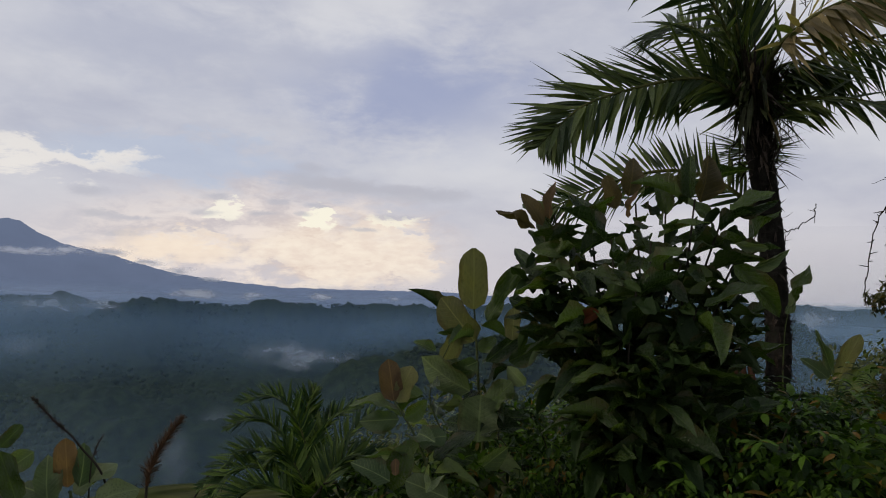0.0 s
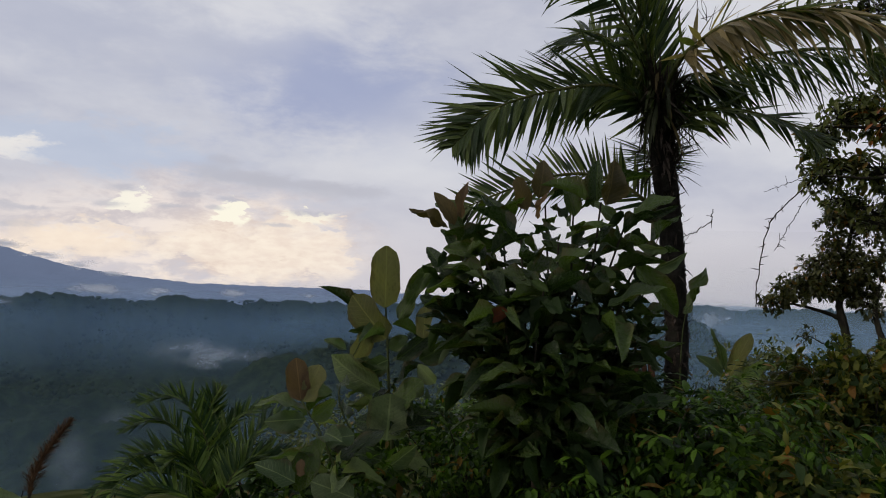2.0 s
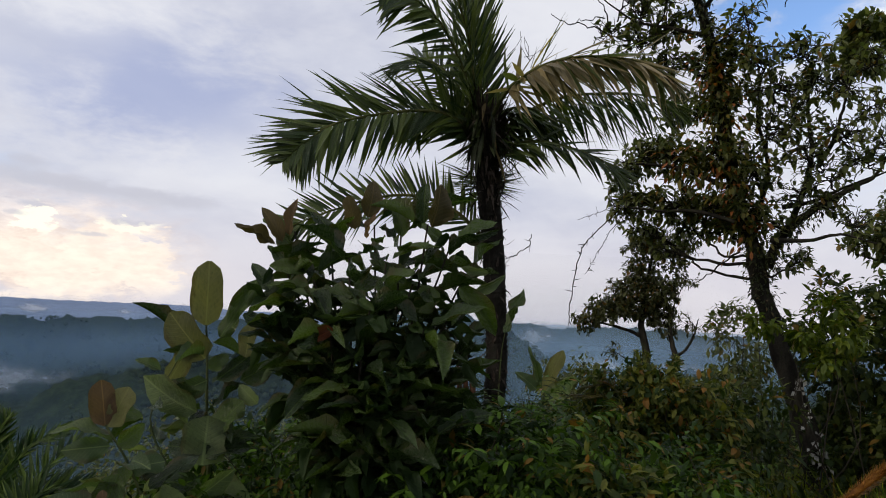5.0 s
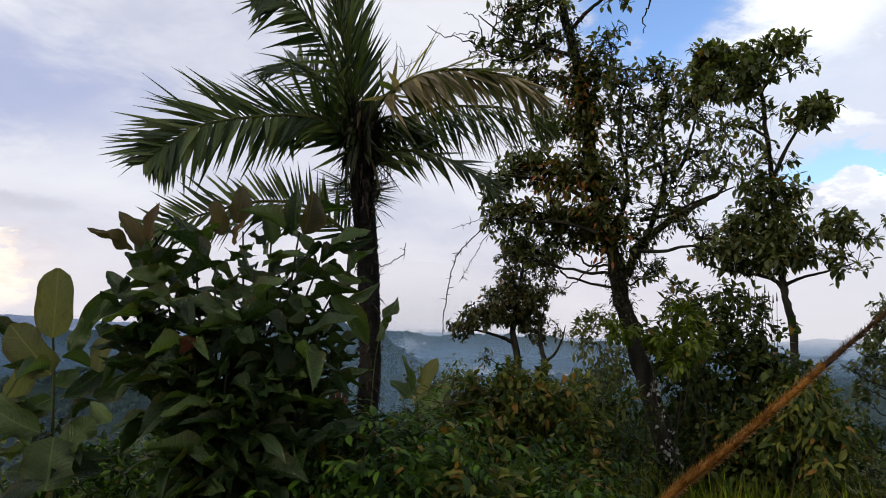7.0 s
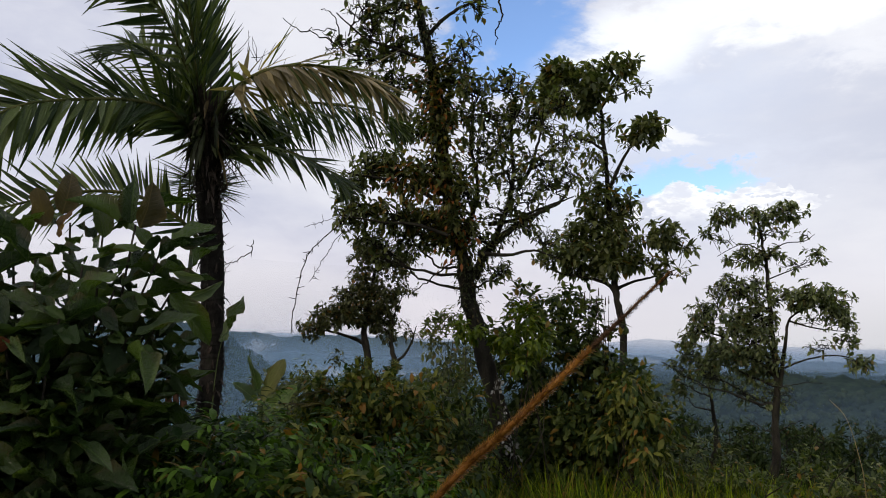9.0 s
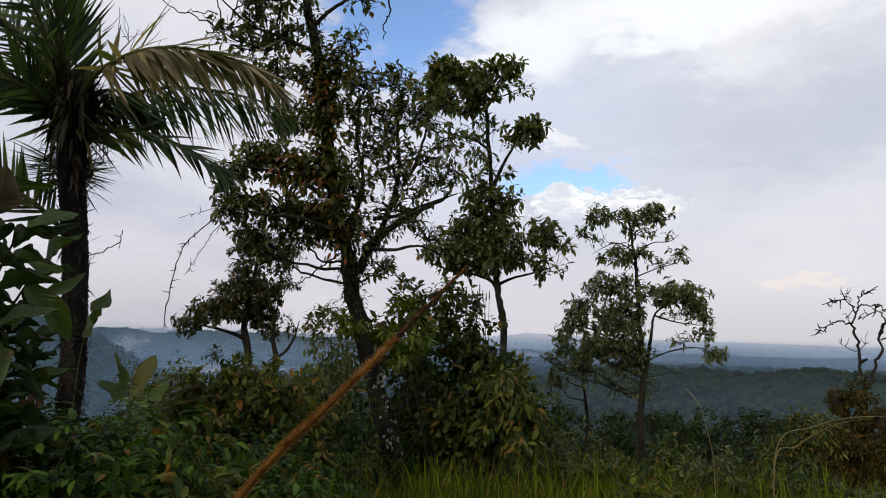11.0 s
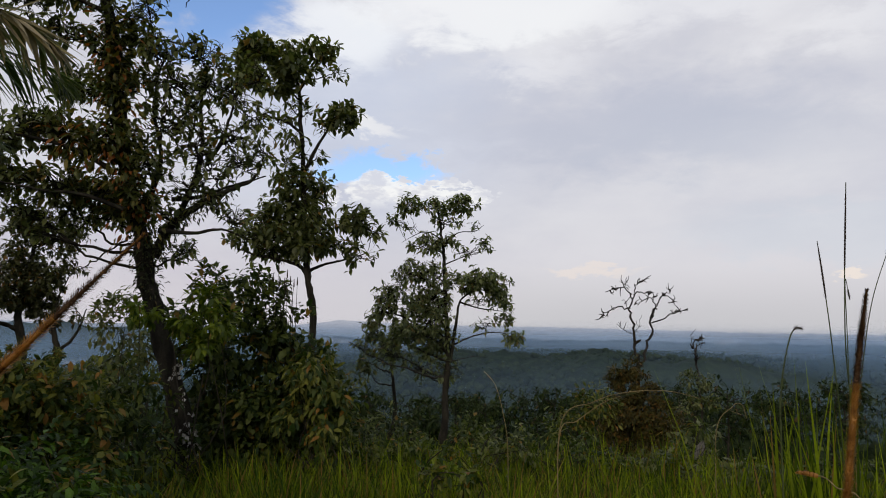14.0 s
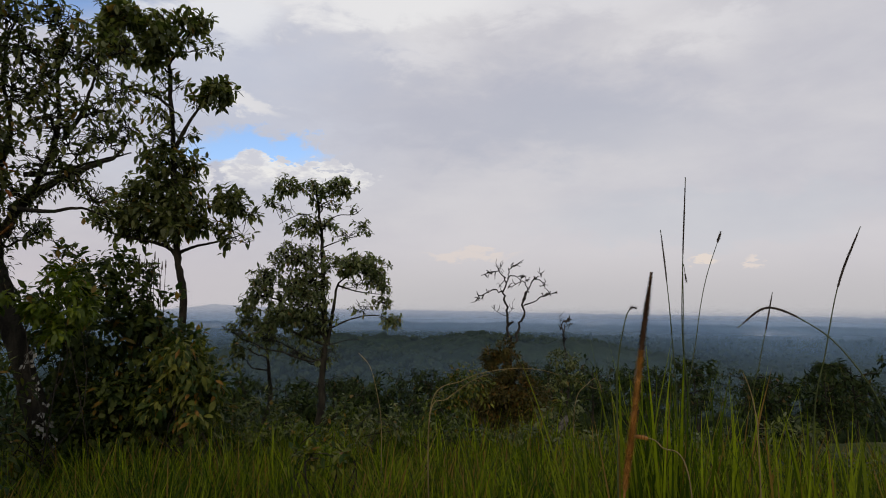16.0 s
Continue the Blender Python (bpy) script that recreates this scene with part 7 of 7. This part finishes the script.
def build_grass():
    rng = random.Random(9)
    spots = []
    while len(spots) < 34000:
        az, r = rng.uniform(40, 118), 1.3 + 9.2 * rng.random() ** 0.8
        if az < 55 and r > 9 or (r < 3.0 and az < 62):
            continue
        p = on_ground(az, r)
        # uneven stand: hummocks, thin places and lodged patches
        tuft = 0.5 + 0.5 * noise.noise(Vector((p.x * 0.9, p.y * 0.9, 3.1))) + 0.45 * noise.noise(Vector((p.x * 3.1, p.y * 3.1, 7.7)))
        if rng.random() > 0.45 + tuft:
            continue
        h = rng.uniform(0.22, 0.85) * (0.30 + 1.15 * max(0.0, tuft)) * (1.0 if r < 4 else 0.9 if r < 6.5 else 0.6)
        spots.append((p, h, rng.uniform(0.004, 0.010) * (1 + r / 14), rng.uniform(0.05, 0.9)))
    # tussocks that stand out of the meadow
    for _ in range(90):
        az, r = rng.uniform(52, 114), rng.uniform(3.4, 9.0)
        c, tall = on_ground(az, r), rng.uniform(0.45, 0.85)
        for _ in range(rng.randrange(25, 70)):
            spots.append((c + Vector((rng.gauss(0, .12), rng.gauss(0, .12), 0)), tall * rng.uniform(0.5, 1.1), rng.uniform(0.006, 0.013), rng.uniform(0.03, 0.5)))
    blades("meadow_grass", spots, "tall uneven green grass with yellow tips", M_GRASS, 10)
    spots = []
    for az, r, n, hh, spread in [(96.2, 3.9, 100, 1.50, 0.13), (98.2, 4.0, 110, 1.40, 0.2), (100.8, 3.8, 120, 1.28, 0.22), (93.2, 3.6, 50, 0.75, 0.18), (104.5, 3.6, 150, 1.26, 0.28), (90.0, 3.8, 40, 0.65, 0.2), (108, 3.4, 110, 1.3, 0.3), (113, 3.2, 90, 1.2, 0.3),
                                 (97, 2.6, 80, 0.85, 0.2), (102, 2.4, 80, 0.82, 0.2), (93, 2.6, 40, 0.6, 0.2), (86, 3.6, 40, 0.8, 0.3), (81, 4.4, 40, 0.8, 0.3)]:
        for _ in range(n):
            c = on_ground(az, r)
            spots.append((c + Vector((rng.gauss(0, spread), rng.gauss(0, spread), 0)), hh * rng.uniform(0.55, 1.08), rng.uniform(0.009, 0.021), rng.uniform(0.02, 0.20)))
    blades("reed_grass", spots, "tall fresh green reed grass in tufts", M_GRASS, 12, bends=(0.02, 0.06, 0.10, 0.24))


build_grass()


def grass_ear(name, label, pts, r_stem, ear_from, r_ear, mat_ear, hairs, seed, base, mat_stem=None, hair=0.012, dark_from=2.0):
    """A grass stalk with a furry ear along its upper end; past dark_from the ear has turned dark."""
    rng = random.Random(seed)
    line = smooth_line([base] + [Vector(p) if isinstance(p, Vector) else at(*p) for p in pts], 14)
    top = thing(name, label, "grass stalk", base)
    g = Geo(base)
    g.tube(line, r_stem, r_stem * 0.5, 5)
    g.into("stalk", mat_stem or M_STRAW, top)
    ear = line[int(len(line) * ear_from):]
    prof = [(0.45 + 0.55 * math.sin(math.pi * min(0.97, 0.25 + 0.7 * i / (len(ear) - 1)))) * min(1.0, 0.25 + 4.5 * (1 - i / (len(ear) - 1))) for i in range(len(ear))]
    cut = min(len(ear) - 1, int(dark_from * (len(ear) - 1)))
    for lo, hi, pname, mat in ((0, cut, "ear", mat_ear), (cut, len(ear) - 1, "ear_tip", M_EARTIP)):
        if hi <= lo:
            continue
        g = Geo(base)
        for i in range(lo, hi):
            g.tube([ear[i], ear[i + 1]], r_ear * prof[i] * 0.55, r_ear * prof[i + 1] * 0.55, 6)
        core = g.into(pname, mat, top)
        rows = []
        for _ in range(int(hairs * (hi - lo) / (len(ear) - 1))):
            i = rng.randrange(lo, hi)
            o = ear[i].lerp(ear[i + 1], rng.random())
            d = (ear[i + 1] - ear[i]).normalized()
            s = rand_dir(rng)
            s = (s - d * s.dot(d)).normalized()
            rows.append((o + s * r_ear * prof[i] * 0.4 - base, s + d * rng.uniform(0.3, 1.2), d, hair * rng.uniform(0.5, 1.5) * (0.4 + 0.6 * prof[i]), hair * 0.12))
        if rows:
            ob = leaf_cloud("bristle_coat", [leaf_shape(2, 0.1, 0, 0.4)], rows, mat, None, kind="stuff")
            ob.parent = core
    return top


EAR_FOOT, EAR_TIP = Vector((0.353, 0.209, 1.535)), Vector((0.390, 0.102, 1.646))
grass_ear("foxtail_grass", "furry rust-brown grass ear leaning close by", [Vector((0.262, 0.47, 1.16)), Vector((0.328, 0.294, 1.425)), EAR_FOOT, EAR_FOOT.lerp(EAR_TIP, 0.4), EAR_TIP],
          0.0011, 0.45, 0.0027, M_EAR, 9000, 1, Vector((0.20, 0.66, -0.03)), M_EAR, 0.0027, 0.84)
grass_ear("foxtail_grass", "slim rust-orange grass ear standing close by", [(101.15, -21.33, 1.078), (101.47, -12.25, 1.086), (101.94, -7.72, 1.09), (102.61, -1.53, 1.094), (103.26, 3.06, 1.097)], 0.0020, 0.42, 0.0062, M_EAR, 7000, 2, Vector((0.93, -0.02, -0.03)), M_EAR, 0.0050, 0.62)
for s, r, ear, re_, mat in [
    ([(98.91, -8.37, 4.122), (98.48, -1.8, 4.122), (98.6, 3.72, 4.123), (98.98, 10.36, 4.123)], 0.0045, 0.78, 0.008, M_EARDARK), ([(98.04, -8.42, 4.119), (97.68, -0.96, 4.12), (97.36, 3.32, 4.119), (97.06, 6.48, 4.118)], 0.004, 0.70, 0.008, M_EARDARK),
    ([(98.64, -8.39, 4.121), (99.43, -1.77, 4.125), (100.16, 2.43, 4.128), (101.36, 6.19, 4.131)], 0.0035, 0.93, 0.012, M_EARDARK), ([(98.56, -5.95, 4.122), (98.59, -0.1, 4.123), (98.63, 3.72, 4.123), (98.84, 2.44, 4.124)], 0.003, 0.9, 0.007, M_EARDARK),
    ([(107.19, -8.45, 3.745), (108.13, -2.32, 3.749), (109.08, 2.32, 3.752), (110.5, 6.09, 3.755)], 0.0042, 0.72, 0.009, M_EARDARK)] + [([(103.15, -8.04, 3.934), (103.83, -3.27, 3.938), (104.31, -0.85, 3.939), (104.79, 1.7, 3.941)], 0.0035, 0.72, 0.007, M_EARDARK),
    ([(113.31, -10.11, 2.558), (112.25, -5.73, 2.558), (110.47, -2.57, 2.554), (108.54, -0.66, 2.549), (105.79, 0.59, 2.542), (103.77, -0.83, 2.536)], 0.0032, 0.72, 0.007, M_EARDARK), ([(95.3, -6.8, 2.5), (95.3, -5.3, 2.5), (95.5, -2.8, 2.5), (96.0, -0.3, 2.5), (96.4, 0.5, 2.5), (96.8, 0.5, 2.5)], 0.0030, 0.78, 0.005, M_EARDARK), ([(78.4, -7.5, 5.4), (81.0, -5.4, 5.4), (84.0, -4.5, 5.4), (87.3, -4.5, 5.5), (91.4, -5.8, 5.5)], 0.0045, 0.85, 0.005, M_STEM)] + [
    ([(100.23, -12.82, 2.722), (98.11, -9.53, 2.717), (96.92, -9.02, 2.713), (95.91, -8.96, 2.71)], 0.003, 0.68, 0.014, M_EAR), ([(104.47, -10.53, 2.935), (104.2, -6.37, 2.937), (103.52, -4.05, 2.935), (103.18, -4.14, 2.934)], 0.003, 0.75, 0.007, M_STEM),
    ([(74.09, -9.28, 6.54), (73.72, -6.65, 6.539), (73.09, -4.43, 6.537), (72.16, -3.31, 6.534)], 0.004, 0.8, 0.007, M_STRAW), ([(78.35, -8.33, 5.336), (79.79, -6.83, 5.34), (82.01, -5.28, 5.347), (84.43, -4.51, 5.353)], 0.0045, 0.85, 0.006, M_STEM), ([(89.52, -7.52, 6.162), (90.64, -5.37, 6.166), (91.32, -5.12, 6.167), (91.61, -6.04, 6.168)], 0.004, 0.85, 0.006, M_STRAW)]:
    a, e, d = s[0]
    grass_ear("grass_stalk", "tall thin grass stalk with a narrow seed head", s, r, ear, re_, mat, 120, 3, on_ground(a, d), M_STEM if mat is M_EARDARK else None, 0.010)

# dead flower stalks at the rim
grass_ear("dead_stalk", "dark dry flower stalk leaning over the slope", [(-24.84, -15.23, 3.6), (-26.97, -11.39, 3.6), (-28.65, -9.62, 3.6), (-30.07, -7.96, 3.6)], 0.006, 0.6, 0.010, M_EARDARK, 260, 5, on_ground(-25, 3.6), M_TWIG, 0.03)
grass_ear("dead_stalk", "brown dry flower stalk standing at the rim", [(-22.31, -15.44, 3.8), (-21.98, -12.96, 3.8), (-21.09, -11.21, 3.8), (-20, -9.73, 3.8)], 0.008, 0.30, 0.022, M_EARTIP, 700, 6, on_ground(-22, 3.8), M_TWIG, 0.045)
grass_ear("dead_stalk", "short dark dry flower stalk", [(-26.15, -14.21, 3.6), (-25.92, -11.93, 3.6), (-25.4, -10.71, 3.6)], 0.004, 0.6, 0.007, M_EARDARK, 90, 7, on_ground(-26, 3.6), M_TWIG, 0.02)
# withered leaves at the rim
leafy_plant("withered_plant", "withered plant with curled ash-grey leaves", [([(87.28, -10.78, 11.587), (87.29, -9.72, 11.587)], 0.012)], [
    (*[(87.28, -10.27, 11.587), (85.95, -8.34, 11.583)], 0.11, M_ASH), (*[(87.42, -10.13, 11.587), (88.09, -7.97, 11.59)], 0.12, M_ASH), (*[(87.28, -10.56, 11.587), (85.28, -10, 11.58)], 0.10, M_ASH), (*[(87.5, -10.55, 11.588), (88.39, -9.25, 11.591)], 0.10, M_ASH)], 36, on_ground(85.9, 11.5), M_TWIG)


# ---- trees below the rim ----
def slope_wood(label, az, r, high, wide, seed, lean=0.0, palm=False):
    rng = random.Random(seed)
    foot = on_ground(az, r, 0.3)
    tip = foot + Vector((rng.gauss(0, 0.06) * high, rng.gauss(0, 0.06) * high, high))
    if palm:
        top = thing("slope_palm", label, "palm", foot, "trees below the rim")
        g = Geo(foot)
        g.tube(smooth_line([foot, (foot + tip) / 2, tip], 4), 0.16, 0.12, 7)
        g.into("trunk", M_BARK, top)
        for k in range(11):
            a = k * 0.571 + rng.random()
            o = Vector((math.cos(a), math.sin(a), 0))
            frond(top, foot, [tip, tip + o * wide * 0.5 + Vector((0, 0, 0.5)), tip + o * wide + Vector((0, 0, -0.3))], 26, 0.5, M_WOODS, rng, 0.05, 0.5, 0.1, 0.04, jit=0.3)
        return
    L = [([foot, foot.lerp(tip, 0.5) + rand_dir(rng) * 0.2, tip], 0.02 * high, 0.01 * high * 0.4, 0.45, wide * 0.45, 2.0 if r < 60 else 1.0)]
    for k in range(9):
        t = 0.4 + 0.6 * k / 9
        a = k * 2.4 + rng.random()
        p = foot.lerp(tip, t)
        ln = wide * (1.15 - 0.6 * abs(t - 0.6)) * rng.uniform(0.6, 1.0)
        q = p + Vector((math.cos(a), math.sin(a), 0.25)) * ln
        L.append(([p, p.lerp(q, 0.5) + Vector((0, 0, 0.1)), q], 0.008 * high, 0.01, 0.2, wide * 0.42, 4.5 if r < 36 else 2.6 if r < 60 else 1.3))
    tree("slope_tree", label, L, 0.22 if r < 36 else 0.36 if r < 60 else 0.65, M_WOODS, M_BARK, seed, shapes=SPRIG, twigs=r < 60, sprays=12 if r < 36 else 9, droop=0.4, group="trees below the rim", sides=6)


def build_slope_woods():
    rng = random.Random(15)
    tops = [(-40, -20), (-14, -20), (28, -6.0), (34, -4.2), (44, -4.5), (54, -5), (60, -6.5), (70, -6.6), (76, -6.0), (82, -4.8), (88, -4.4), (92, -3.8), (96, -3.2), (100, -4.2), (106, -4.2), (114, -4.0)]
    k = 0
    for r0, r1, n in ((26, 34, 16), (38, 55, 20), (60, 85, 22), (95, 140, 24)):
        for i in range(n):
            az = 26 + 90 * (i + rng.random()) / n
            r = rng.uniform(r0, r1)
            el = float(profile(az, tops)) + rng.uniform(-1.2, 0.4)
            high = 1.6 + r * math.tan(radians(el)) - height(az, r)
            high = min(max(high, 0.09 * r), 0.30 * r)
            slope_wood("dark leafy tree on the wooded slope", az, r, high, high * rng.uniform(0.24, 0.36), 300 + k)
            k += 1
    for az, r, n0 in ((-12, 150, 0), (-7, 190, 1), (-3, 170, 2), (0, 140, 3), (-16, 120, 4), (-24, 130, 5), (-29, 160, 6), (-20, 180, 7), (4, 160, 8), (10, 170, 9), (16, 150, 10)):
        slope_wood("dark leafy tree on the wooded slope", az, r, 9.0, 3.4, 400 + n0)
    slope_wood("dark palm with a shaggy head below the rim", 106.3, 40, 4.2, 1.0, 451, palm=True)
    slope_wood("lone dark tree below the rim", 107.9, 30, 3.4, 1.0, 452)


build_slope_woods()
